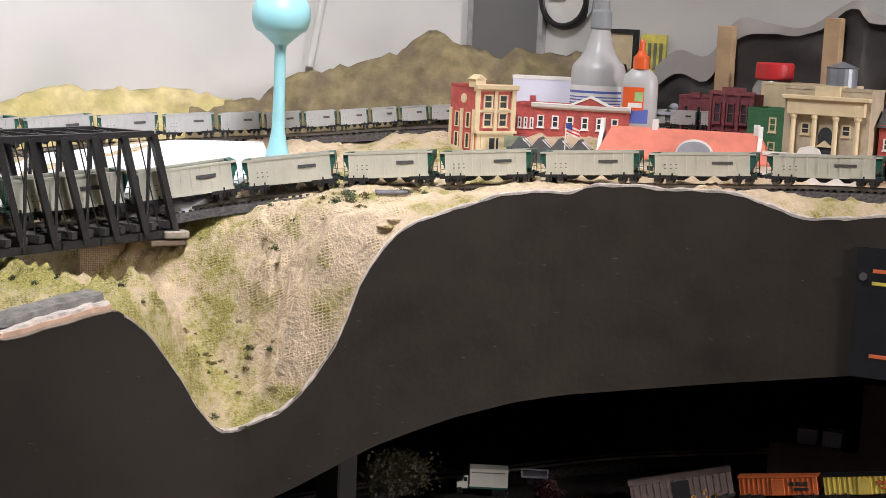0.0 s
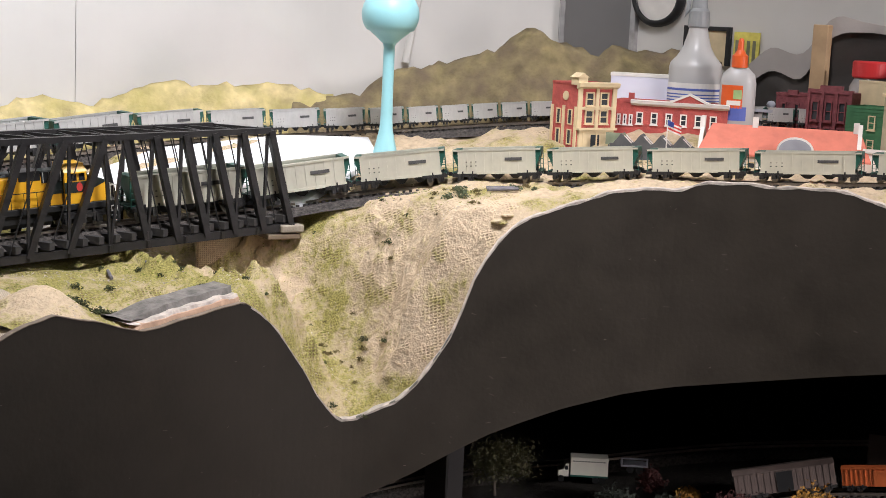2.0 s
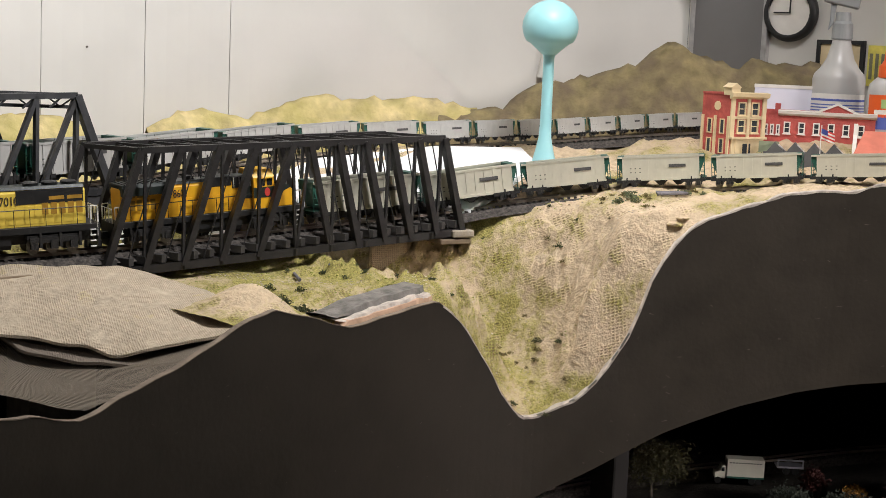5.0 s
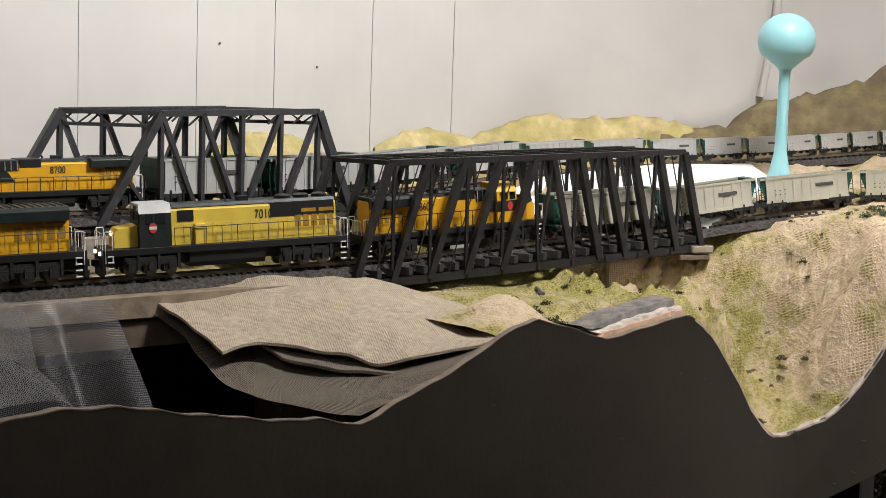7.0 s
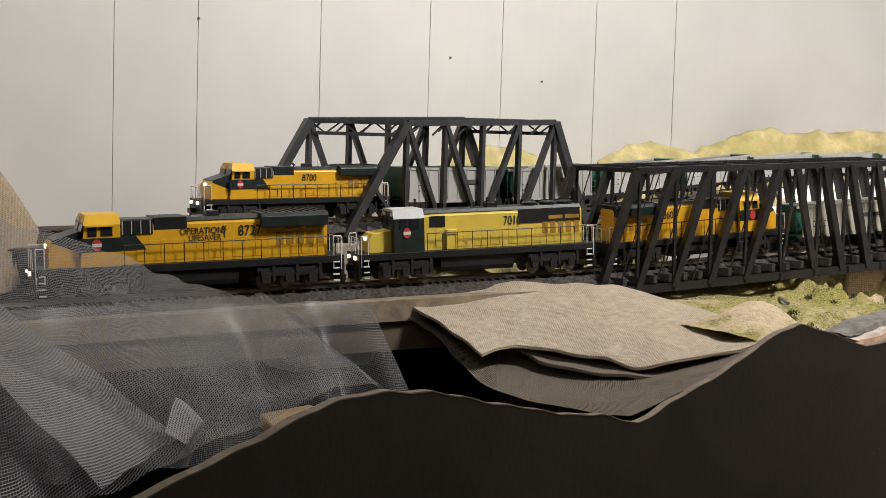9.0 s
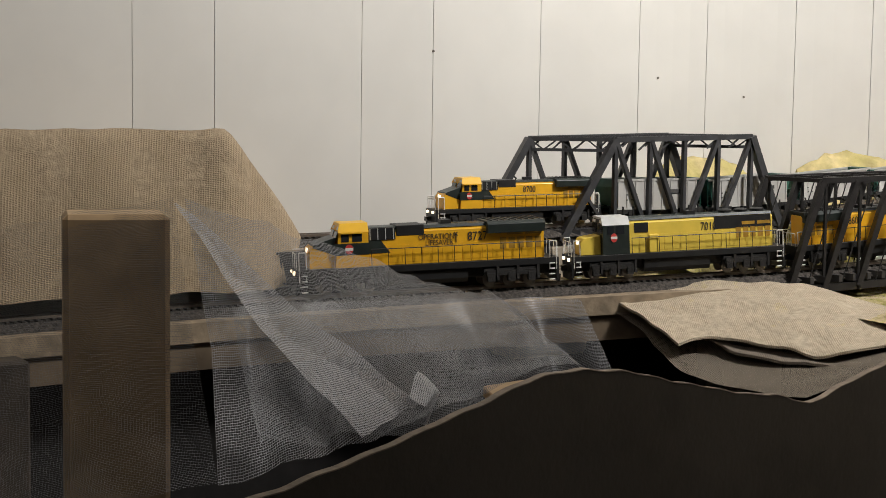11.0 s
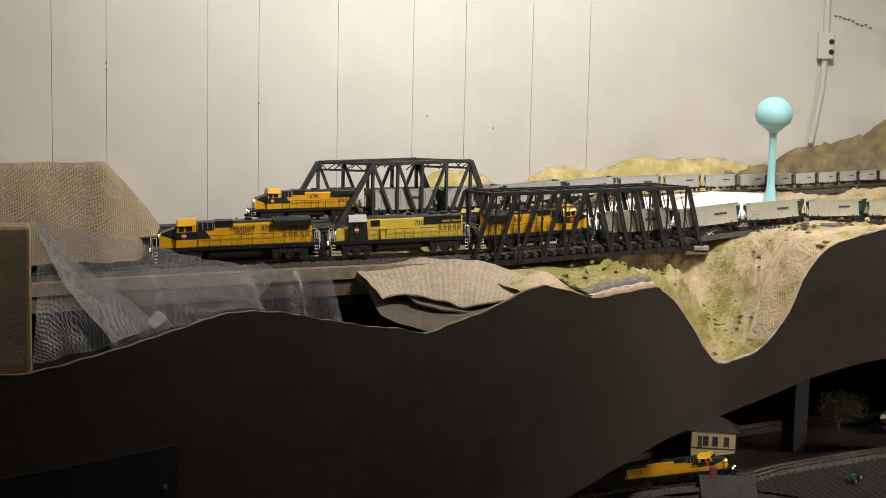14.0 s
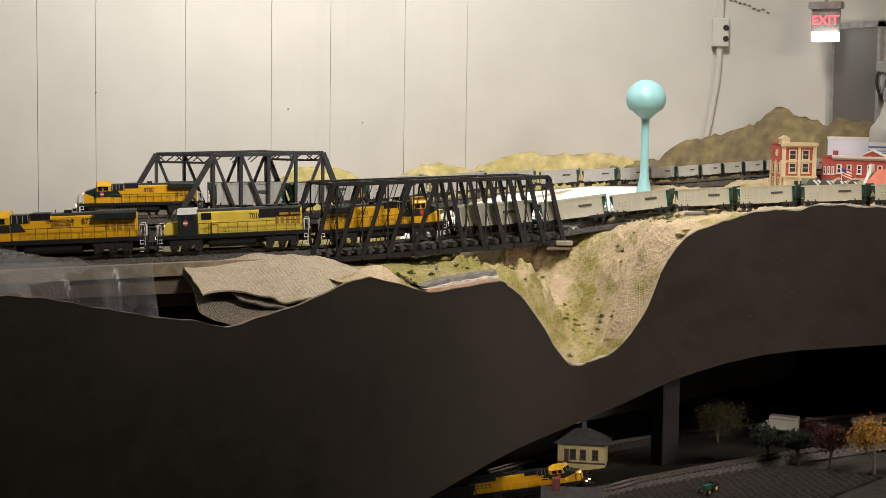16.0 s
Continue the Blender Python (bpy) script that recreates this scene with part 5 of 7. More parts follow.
# Unseen board, added to keep light out from under the benchwork.
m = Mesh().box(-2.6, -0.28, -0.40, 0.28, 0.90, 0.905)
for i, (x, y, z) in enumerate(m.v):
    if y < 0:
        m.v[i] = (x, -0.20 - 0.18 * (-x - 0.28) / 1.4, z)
tagged(part("light_block_board", m, VOID), label="dark board added under the benchwork to block light", category="shelf")

# burlap mountain at the wall
rows = []
top = Line([(-1.9, 0.30, 1.40), (-1.5, 0.30, 1.395), (-1.05, 0.285, 1.393), (-0.95, 0.27, 1.386), (-0.80, 0.265, 1.384), (-0.715, 0.26, 1.383), (-0.675, 0.255, 1.389), (-0.655, 0.262, 1.376), (-0.62, 0.285, 1.345), (-0.585, 0.30, 1.31), (-0.555, 0.31, 1.275), (-0.53, 0.32, 1.24)], 10)
for j in range(13):
    v = j / 12
    row = []
    for i in range(121):
        p = top.at(top.length * i / 120)
        out = v ** 0.7 * 0.03
        z = p.z - (p.z - 1.205) * v
        x, y = p.x + out * 0.15, p.y + 0.02 - out
        fold = 0.010 * noise.noise(Vector((x * 9, z * 6, 2))) + 0.005 * noise.noise(Vector((x * 30, z * 10, 4)))
        row.append(Vector((x, y + fold, z + 0.4 * fold)))
    rows.append(row)
back = [Vector((p.x, p.y + 0.11, p.z - 0.01)) for p in rows[0]]
tagged(part("burlap_mountain", Mesh().sheet([back] + rows), BURLAP, smooth=True), label="tan burlap mountain shell draped before the wall", category="mountain")

# torn foam and plaster layers on the fascia ledge
LAYER1 = mat("pink_plaster_layer", (0.50, 0.33, 0.22), 0.9, var=0.2, scale=60, bump=0.5)
t = thing("ledge_layers", "layered grey plaster and tan board on the fascia ledge", "plaster ledge")
for name, mt, a0, b0, z0, z1, lift in (("board_layer", LAYER1, 0.006, 0.042, -0.004, 0.005, 0.0), ("plaster_layer", EDGE, 0.010, 0.05, 0.004, 0.008, 0.0), ("torn_cap", mat("grey_plaster_crust", (0.19, 0.175, 0.155), 0.9, var=0.4, scale=70, bump=0.9), 0.020, 0.055, 0.007, 0.014, 0.0)):
    lo, hi, lo2, hi2 = [], [], [], []
    for i in range(25):
        s = 2.292 + 0.138 * i / 24
        p, n, z = FPLAN.at(s), fnormal(s), fascia_top(s)
        wob = 0.0035 * noise.noise(Vector((s * 60, z0 * 300, 1))) + 0.002 * noise.noise(Vector((s * 190, z0 * 300, 2)))
        taper = smoothstep(0, 0.35, i / 24) if name != "board_layer" else smoothstep(0, 0.12, i / 24)
        lo.append(p + n * (a0 + wob) + Vector((0, 0, z + z0)))
        hi.append(p + n * (a0 + 0.002 + wob) + Vector((0, 0, z + z0 + (z1 - z0) * taper + wob * 0.5)))
        hi2.append(p + n * b0 + Vector((0, 0, z + z0 + (z1 - z0) * taper)))
        lo2.append(p + n * b0 + Vector((0, 0, z + z0 - 0.02)))
    part(name, Mesh().sheet([lo, hi, hi2, lo2]), mt, t)

# tufts, rocks, logs on the slope
BUSH = mat("dark_foam_bush", (0.06, 0.07, 0.025), 0.95, var=0.5, scale=200, bump=1.0)
LICHEN = mat("lichen_green", (0.10, 0.12, 0.06), 0.95, var=0.4, scale=200, bump=1.0)
ROCK = mat("plaster_rock", (0.52, 0.45, 0.36), 0.9, var=0.2, scale=80, bump=0.8)


def lump(name, label, category, x, y, r, material, group, flat=0.6, seed=0, rise=0.0):
    bm = bmesh.new()
    bmesh.ops.create_icosphere(bm, subdivisions=2, radius=1)
    for v in bm.verts:
        k = 1 + 0.55 * noise.noise(v.co * 2.2 + Vector((seed * 3.1, 0, 0)))
        v.co = Vector((v.co.x * k, v.co.y * k, v.co.z * k * flat)) * r
    me = bpy.data.meshes.new(name)
    bm.to_mesh(me)
    bm.free()
    me.materials.append(material)
    ob = new(name, me)
    ob.location = (x, y, scenery_z(x, y) + r * flat * 0.25 + rise)
    ob.rotation_euler = (0, 0, seed * 1.7)
    return tagged(ob, label=label, category=category, group=group)


def scenery_z(x, y):
    s = FPLAN.near(x, y)
    p, n = FPLAN.at(s), fnormal(s)
    r = (Vector((x, y, 0)) - Vector((p.x, p.y, 0))).dot(n) - 0.007
    zf = fascia_top(s) - 0.004
    return zf + (ground(x, y) - zf) * smoothstep(0.0, 0.028, max(0, r))


def bush(x, y, r, material, seed, label="small dark green scenery bush on the slope"):
    t = thing("bush", label, "bush", group="bushes on the scenery")
    rnd = random.Random(seed)
    m = Mesh()
    z = scenery_z(x, y)
    for i in range(90):
        a, e, d = rnd.uniform(0, 6.28), rnd.uniform(0, 1.4), r * rnd.uniform(0.3, 1.0)
        c = Vector((x + d * math.cos(a) * math.cos(e), y + d * math.sin(a) * math.cos(e), z + 0.7 * d * math.sin(e)))
        q = r * rnd.uniform(0.10, 0.22)
        vs = [c + Vector((rnd.uniform(-1, 1), rnd.uniform(-1, 1), rnd.uniform(-1, 1))).normalized() * q for _ in range(4)]
        m.add(vs, [(0, 1, 2), (0, 2, 3), (0, 3, 1), (1, 3, 2)])
    part("foliage", m, material, t)
    return t


for i, (x, y, r) in enumerate([(0.42, -0.276, 0.007), (0.38, -0.277, 0.007), (0.381, -0.308, 0.006), (0.435, -0.29, 0.004), (0.33, -0.24, 0.005), (0.30, -0.30, 0.006), (0.26, -0.22, 0.006), (0.22, -0.14, 0.007), (0.19, -0.10, 0.006), (0.10, -0.10, 0.007), (0.13, -0.12, 0.006), (0.06, -0.12, 0.006), (0.30, -0.20, 0.006), (0.31, -0.34, 0.005), (0.45, -0.24, 0.004), (0.25, -0.16, 0.005), (0.04, -0.17, 0.008), (0.07, -0.19, 0.009), (0.09, -0.205, 0.008), (0.12, -0.215, 0.006)]):
    bush(x, y, r * 1.25, BUSH, i)
rnd = random.Random(12)
CLUMP = mat("brown_flock_clump", (0.17, 0.135, 0.05), 0.95, var=0.5, scale=200, bump=1.0)
for i in range(34):
    x = rnd.uniform(0.34, 0.52)
    y = -0.30 - (x - 0.42) * 0.75 + rnd.gauss(0, 0.045)
    s = FPLAN.near(x, y)
    if (Vector((x, y, 0)) - Vector((FPLAN.at(s).x, FPLAN.at(s).y, 0))).dot(fnormal(s)) > 0.02:
        bush(x, y, rnd.uniform(0.003, 0.0075), CLUMP, 200 + i, "low brown and olive flock clump on the sandy slope")
for i in range(26):
    x, y = rnd.uniform(0.12, 0.42), rnd.uniform(-0.32, -0.04)
    s = FPLAN.near(x, y)
    if (Vector((x, y, 0)) - Vector((FPLAN.at(s).x, FPLAN.at(s).y, 0))).dot(fnormal(s)) > 0.02:
        bush(x, y, rnd.uniform(0.003, 0.0065), BUSH, 100 + i, "tiny dark green tuft on the sandy slope")
for i, (x, y, r) in enumerate([(0.035, -0.165, 0.010), (0.048, -0.175, 0.011), (0.06, -0.185, 0.010), (0.03, -0.185, 0.009), (0.045, -0.20, 0.011)]):
    bush(x, y, r, BUSH, 140 + i, "olive scenery bush beside the burlap mound")
for i, (x, y, r) in enumerate([(0.455, -0.335, 0.010), (0.468, -0.345, 0.012), (0.45, -0.36, 0.009), (0.48, -0.33, 0.009), (0.50, -0.40, 0.008), (0.51, -0.385, 0.009), (0.515, -0.415, 0.006)]):
    bush(x, y, r, LICHEN, 40 + i, "pale green lichen bush at the slope top")
for i, (x, y, r) in enumerate([(0.43, -0.425, 0.010), (0.438, -0.432, 0.008)]):
    lump("rock", "pale plaster rock bedded in the sandy slope", "rock", x, y, r, TERRAIN, "rocks on the slope", 0.30, i, -0.004)
LOG = mat("grey_log", (0.16, 0.15, 0.16), 0.8, var=0.3, scale=120, bump=0.6)
for i, (x, y, dx, dy, r) in enumerate([(0.475, -0.375, 0.022, -0.028, 0.0022), (0.470, -0.382, 0.024, -0.024, 0.0018), (0.48, -0.37, 0.02, -0.03, 0.0018), (0.20, -0.10, 0.03, 0.004, 0.0015), (0.15, -0.10, 0.012, 0.02, 0.0022)]):
    t = thing("log", "small grey weathered log lying on the ground", "log", group="logs")
    a = Vector((x, y, scenery_z(x, y) + 0.003 + 0.002 * (i % 2)))
    b = Vector((x + dx, y + dy, scenery_z(x + dx, y + dy) + 0.003 + 0.002 * (i % 2)))
    part("stem", Mesh().rod(a, b, r, 8, r * 0.8), LOG, t)


# a loose tie lying on the cloth
t = thing("loose_tie", "dark wooden stick lying on the plaster cloth", "stick")
part("stick", Mesh().beam((-0.115, 0.045, 1.203), (-0.065, 0.018, 1.205), 0.004, 0.004), TIE, t)
# grains and flock strewn over the slope
rnd = random.Random(5)
m, m2 = Mesh(), Mesh()
for i in range(9000):
    x, y = rnd.uniform(0.0, 0.56), rnd.uniform(-0.40, 0.05)
    s = FPLAN.near(x, y)
    p, n = FPLAN.at(s), fnormal(s)
    if (Vector((x, y, 0)) - Vector((p.x, p.y, 0))).dot(n) < 0.012:
        continue
    z, q = scenery_z(x, y), rnd.uniform(0.0006, 0.0020)
    g = noise.noise(Vector((x * 15, y * 15, 3)))
    vs = [Vector((x, y, z)) + Vector((rnd.uniform(-1, 1), rnd.uniform(-1, 1), rnd.uniform(0, 1))) * q for _ in range(4)]
    (m2 if g > -0.02 else m).add(vs, [(0, 1, 2), (0, 2, 3), (0, 3, 1), (1, 3, 2)])
tagged(part("strewn_gravel", m, ROCK), label="fine pale gravel strewn on the slope", category="gravel", kind="stuff")
tagged(part("strewn_flock", m2, mat("flock_green", (0.22, 0.25, 0.04), 0.95, var=0.4, scale=90, bump=0.8)), label="green ground flock strewn on the slope", category="flock", kind="stuff")

# ---- the town ----
def frame_at(x, y, z, yaw):
    return Matrix.Translation((x, y, z)) @ Matrix.Rotation(radians(yaw), 4, "Z")


BRICKR = mat("red_brick_wall", (0.48, 0.095, 0.075), 0.8, var=0.2, scale=180, bump=0.5, second=(0.38, 0.07, 0.06), second_scale=40)
BRICKM = mat("maroon_brick_wall", (0.20, 0.055, 0.06), 0.8, var=0.25, scale=180, bump=0.5)
CREAM = mat("cream_plaster", (0.68, 0.55, 0.33), 0.7, var=0.1, scale=60, bump=0.2)
TRIMW = mat("white_trim", (0.78, 0.74, 0.68), 0.6, var=0.06, scale=50)
GREENB = mat("green_clapboard", (0.05, 0.17, 0.07), 0.7, var=0.15, scale=80)
CORAL = mat("coral_roof", (0.66, 0.20, 0.13), 0.7, var=0.1, scale=60, bump=0.25)
GREYB = mat("blue_grey_wall", (0.30, 0.31, 0.34), 0.7, var=0.12, scale=60)
TARR = mat("dark_roof", (0.09, 0.09, 0.09), 0.85, var=0.2, scale=60)
LILAC = mat("pale_lilac_board", (0.66, 0.65, 0.76), 0.6, var=0.08, scale=12, second=(0.78, 0.77, 0.82), second_scale=9, second_soft=0.2)
PANE = mat("window_pane", (0.05, 0.055, 0.06), 0.15, var=0.2, bump=0)
TAN = mat("tan_stone", (0.46, 0.38, 0.26), 0.8, var=0.15, scale=80, bump=0.3)


def window(parent, x, z, w, h, y, trim, depth=0.0012, across=True, bars_n=1):
    """A framed window on the face y = const of a building (front towards -y)."""
    f = Mesh()
    e = 0.0016
    f.box(x, x + w, y - depth, y, z, z + e).box(x, x + w, y - depth, y, z + h - e, z + h).box(x, x + e, y - depth, y, z + e, z + h - e).box(x + w - e, x + w, y - depth, y, z + e, z + h - e)
    f.box(x + e, x + w - e, y - depth * 0.8, y, z + h / 2 - 0.0005, z + h / 2 + 0.0005)
    wnd = part("window", f, trim, parent)
    part("pane", Mesh().box(x + e, x + w - e, y - 0.0003, y - 0.0001, z + e, z + h - e), PANE, wnd)
    part("sill", Mesh().box(x - 0.001, x + w + 0.001, y - depth * 1.8, y, z - 0.0014, z), trim, wnd)
    return wnd


def side_window(parent, y, z, w, h, x, trim):
    f = Mesh()
    e = 0.0014
    f.box(x - 0.0012, x, y, y + w, z, z + e).box(x - 0.0012, x, y, y + w, z + h - e, z + h).box(x - 0.0012, x, y, y + e, z + e, z + h - e).box(x - 0.0012, x, y + w - e, y + w, z + e, z + h - e)
    wnd = part("window", f, trim, parent)
    part("pane", Mesh().box(x - 0.0004, x - 0.0001, y + e, y + w - e, z + e, z + h - e), PANE, wnd)
    return wnd


def block(t, w, d, h, wallm, roofm=TARR, parapet=0.003):
    part("wall", Mesh().box(0, w, 0, d, 0, h), wallm, t, bevel=0.0003)
    part("roof", Mesh().box(0.0015, w - 0.0015, 0.0015, d - 0.0015, h - 0.001, h + 0.0006), roofm, t)
    pm = Mesh()
    pm.box(0, w, -0.0006, 0.0015, h, h + parapet).box(0, w, d - 0.0015, d, h, h + parapet).box(-0.0006, 0.0015, 0, d, h, h + parapet).box(w - 0.0015, w + 0.0006, 0, d, h, h + parapet)
    part("parapet", pm, wallm, t)


# corner shop, three floors, red brick and cream
t = thing("corner_shop", "three-storey red brick corner shop with cream trim", "model building", frame_at(0.709, -0.348, 1.325, -20))
block(t, 0.062, 0.055, 0.088, BRICKR)
part("shopfront", Mesh().box(0.002, 0.060, -0.003, 0.0, 0.0, 0.030), CREAM, t)
part("cornice", Mesh().prism([(-0.006, 0.086), (0.0, 0.083), (0.0, 0.092), (-0.007, 0.091)], -0.003, 0.064), CREAM, t)
part("corner_tower", Mesh().box(-0.003, 0.012, -0.003, 0.012, 0.088, 0.098), CREAM, t)
part("tower_cap", Mesh().prism([(-0.005, 0.098), (0.014, 0.098), (0.0045, 0.104)], -0.004, 0.013, "y"), CREAM, t)
part("shop_cornice", Mesh().box(-0.001, 0.063, -0.006, 0.0, 0.030, 0.033), CREAM, t)
for x in (0.012, 0.036):
    for z in (0.038, 0.061):
        window(t, x, z, 0.014, 0.018, 0.0, CREAM, 0.002)
part("door", Mesh().box(0.022, 0.036, -0.0036, -0.003, 0.0, 0.024), PANE, t)
for i in range(3):
    part("display_post", Mesh().box(0.008 + i * 0.022, 0.010 + i * 0.022, -0.0042, -0.003, 0.0, 0.028), CREAM, t)
for y in (0.010, 0.034):
    for z in (0.010, 0.036):
        side_window(t, y, z, 0.009, 0.020, 0.0, CREAM)
for x0, x1 in ((-0.0008, 0.006), (0.0285, 0.0335), (0.056, 0.0628)):
    part("cream_pilaster", Mesh().box(x0, x1, -0.0022, 0.0, 0.033, 0.084), CREAM, t)
part("cream_band", Mesh().box(0.0, 0.062, -0.0026, 0.0, 0.0565, 0.0600), CREAM, t)
for y0 in (0.0, 0.0255, 0.050):
    part("cream_pilaster", Mesh().box(-0.0018, 0.0, y0, y0 + 0.0045, 0.0, 0.060), CREAM, t)
part("oculus", Mesh().rod((-0.001, 0.025, 0.073), (0.0, 0.025, 0.073), 0.006, 16), CREAM, t)

# red store with pediment
t = thing("red_store", "long red brick store with white cornice and pediment", "model building", frame_at(0.800, -0.350, 1.335, -71))
block(t, 0.150, 0.05, 0.056, BRICKR)
part("cornice", Mesh().prism([(-0.005, 0.055), (0.0, 0.052), (0.0, 0.060), (-0.006, 0.059)], 0.022, 0.152), TRIMW, t)
part("pediment", Mesh().prism([(0.075, 0.058), (0.125, 0.058), (0.100, 0.069)], -0.005, 0.003, "y"), BRICKR, t)
for a, b in (((0.073, 0.0585), (0.100, 0.0705)), ((0.100, 0.0705), (0.127, 0.0585))):
    part("pediment_moulding", Mesh().beam((a[0], -0.003, a[1]), (b[0], -0.003, b[1]), 0.007, 0.0028), TRIMW, t)
for i in range(6):
    window(t, 0.030 + i * 0.0195, 0.028, 0.009, 0.016, 0.0, TRIMW, 0.0015)
for i in range(3):
    window(t, 0.004 + i * 0.008, 0.026, 0.005, 0.014, 0.0, TRIMW, 0.001)
part("chimney", Mesh().box(0.016, 0.023, 0.01, 0.017, 0.056, 0.068), BRICKR, t)
part("chimney", Mesh().box(0.142, 0.149, 0.01, 0.017, 0.056, 0.068), BRICKR, t)

# pale board standing behind
t = thing("pale_board_box", "pale lilac and white cardboard box behind the stores", "box", frame_at(0.845, -0.315, 1.335, -66))
part("carton", Mesh().box(0, 0.125, 0, 0.03, 0, 0.092), LILAC, t, bevel=0.0008)
part("lid_edge", Mesh().box(-0.0006, 0.1256, -0.0006, 0.0306, 0.088, 0.0925), TRIMW, t)

# grey flat-roofed shop
t = thing("grey_shop", "low blue-grey flat-roofed shop with roof vent", "model building", frame_at(0.874, -0.479, 1.345, -66))
block(t, 0.085, 0.04, 0.042, GREYB)
part("cornice", Mesh().box(-0.002, 0.087, -0.004, 0.0, 0.042, 0.046), GREYB, t)
for i in range(4):
    window(t, 0.006 + i * 0.020, 0.020, 0.012, 0.014, 0.0, TAN, 0.001)
part("roof_vent", Mesh().lathe([(0.005, 0.042), (0.005, 0.050), (0.0065, 0.052), (0.004, 0.056), (0, 0.057)], 14, (0.056, 0.012, 0.0)), GREYB, t, smooth=True)

# depot with coral roof
t = thing("railway_depot", "white plaster depot with long coral tile roof", "model building", frame_at(0.752, -0.503, 1.305, -69))
W, D, H = 0.205, 0.062, 0.034
part("wall", Mesh().box(0, W, 0, D, 0, H), TRIMW, t)
for y0, y1, n in ((-0.006, D / 2, "front"), (D + 0.006, D / 2, "back")):
    rm = Mesh().add([(-0.002, y0, H - 0.001), (W + 0.004, y0, H - 0.001), (W - 0.012, y1, H + 0.033), (0.012, y1, H + 0.033), (-0.002, y0, H + 0.0015), (W + 0.004, y0, H + 0.0015), (W - 0.012, y1, H + 0.0355), (0.012, y1, H + 0.0355)], [(0, 1, 2, 3), (7, 6, 5, 4), (0, 4, 5, 1), (1, 5, 6, 2), (2, 6, 7, 3), (3, 7, 4, 0)])
    part("roof_slope", rm, CORAL, t)
for x, s in ((0.0, 1), (W - 0.012, 1)):
    g = Mesh().prism([(-0.004, H - 0.004), (D + 0.004, H - 0.004), (D - 0.012, H + 0.020), (D / 2 + 0.008, H + 0.030), (D / 2 + 0.005, H + 0.044), (D / 2 - 0.005, H + 0.044), (D / 2 - 0.008, H + 0.030), (0.012, H + 0.020)], x - 0.002, x + 0.003)
    part("gable", g, TRIMW, t)
arc = [(0.118 + 0.020 * math.cos(q * math.pi / 10), H + 0.010 + 0.014 * math.sin(q * math.pi / 10)) for q in range(11)]
part("round_gable", Mesh().prism([(0.138, H - 0.006)] + arc + [(0.098, H - 0.006)], -0.010, -0.006, "y"), GREYB, t)
part("gable_rim", Mesh().prism([(0.141, H + 0.008)] + [(0.118 + 0.0225 * math.cos(q * math.pi / 10), H + 0.010 + 0.0165 * math.sin(q * math.pi / 10)) for q in range(11)] + [(0.095, H + 0.008)], -0.0085, -0.007, "y"), TRIMW, t)
for i in range(3):
    part("gable_window", Mesh().box(-0.0026, -0.0019, D / 2 - 0.009 + i * 0.006, D / 2 - 0.005 + i * 0.006, H + 0.010, H + 0.019), GREYB, t)
for x in (0.062, 0.185):
    part("chimney", Mesh().box(x, x + 0.007, D / 2 - 0.003, D / 2 + 0.004, H + 0.028, H + 0.046), TRIMW, t)
for i in range(8):
    window(t, 0.014 + i * 0.023, 0.008, 0.011, 0.018, 0.0, CREAM, 0.001)

# maroon warehouse in two parts
t = thing("maroon_warehouse", "maroon brick warehouse with stepped parapet", "model building", frame_at(0.909, -0.531, 1.345, -88))
block(t, 0.046, 0.045, 0.066, BRICKM)
part("tall_wall", Mesh().box(0.046, 0.106, -0.006, 0.045, 0, 0.074), BRICKM, t)
part("step_parapet", Mesh().box(0.046, 0.106, -0.008, -0.003, 0.072, 0.077), BRICKM, t)
part("step_parapet", Mesh().box(0.062, 0.092, -0.008, -0.003, 0.077, 0.082), BRICKM, t)
part("step_parapet", Mesh().box(0.016, 0.030, -0.002, 0.002, 0.066, 0.073), BRICKM, t)
for i in range(3):
    window(t, 0.052 + i * 0.018, 0.036, 0.010, 0.026, -0.006, BRICKM, 0.0025)
    window(t, 0.052 + i * 0.018, 0.006, 0.010, 0.022, -0.006, BRICKM, 0.0025)
for i in range(2):
    window(t, 0.008 + i * 0.018, 0.036, 0.007, 0.020, 0.0, BRICKM, 0.0018)
for i in range(4):
    part("pilaster", Mesh().box(0.046 + i * 0.0187, 0.0495 + i * 0.0187, -0.009, -0.006, 0, 0.074), BRICKM, t)

# green house front, cream hall behind, bank with columns
t = thing("green_store", "green clapboard store with cream windows", "model building", frame_at(0.884, -0.639, 1.340, -94))
block(t, 0.05, 0.05, 0.062, GREENB)
for i, (x, z) in enumerate([(0.008, 0.006), (0.030, 0.006), (0.030, 0.036)]):
    window(t, x, z, 0.010, 0.018, 0.0, CREAM, 0.0014)
for i in range(14):
    part("clapboard", Mesh().box(0.0, 0.05, -0.0007, 0.0, 0.003 + i * 0.0042, 0.0064 + i * 0.0042), GREENB, t)
t = thing("cream_hall", "plain cream flat-roofed hall behind the stores", "model building", frame_at(0.936, -0.632, 1.345, -94))
block(t, 0.11, 0.06, 0.088, CREAM)
t = thing("bank", "cream stone bank with four columns and an arched door", "model building", frame_at(0.876, -0.690, 1.335, -86))
block(t, 0.105, 0.055, 0.096, TAN)
part("entablature", Mesh().box(0.006, 0.100, -0.010, 0.0, 0.066, 0.084), CREAM, t, bevel=0.0006)
part("cornice", Mesh().box(0.000, 0.106, -0.014, 0.0, 0.084, 0.089), CREAM, t, bevel=0.0008)
part("sign_block", Mesh().box(0.038, 0.068, -0.006, 0.002, 0.089, 0.101), CREAM, t)
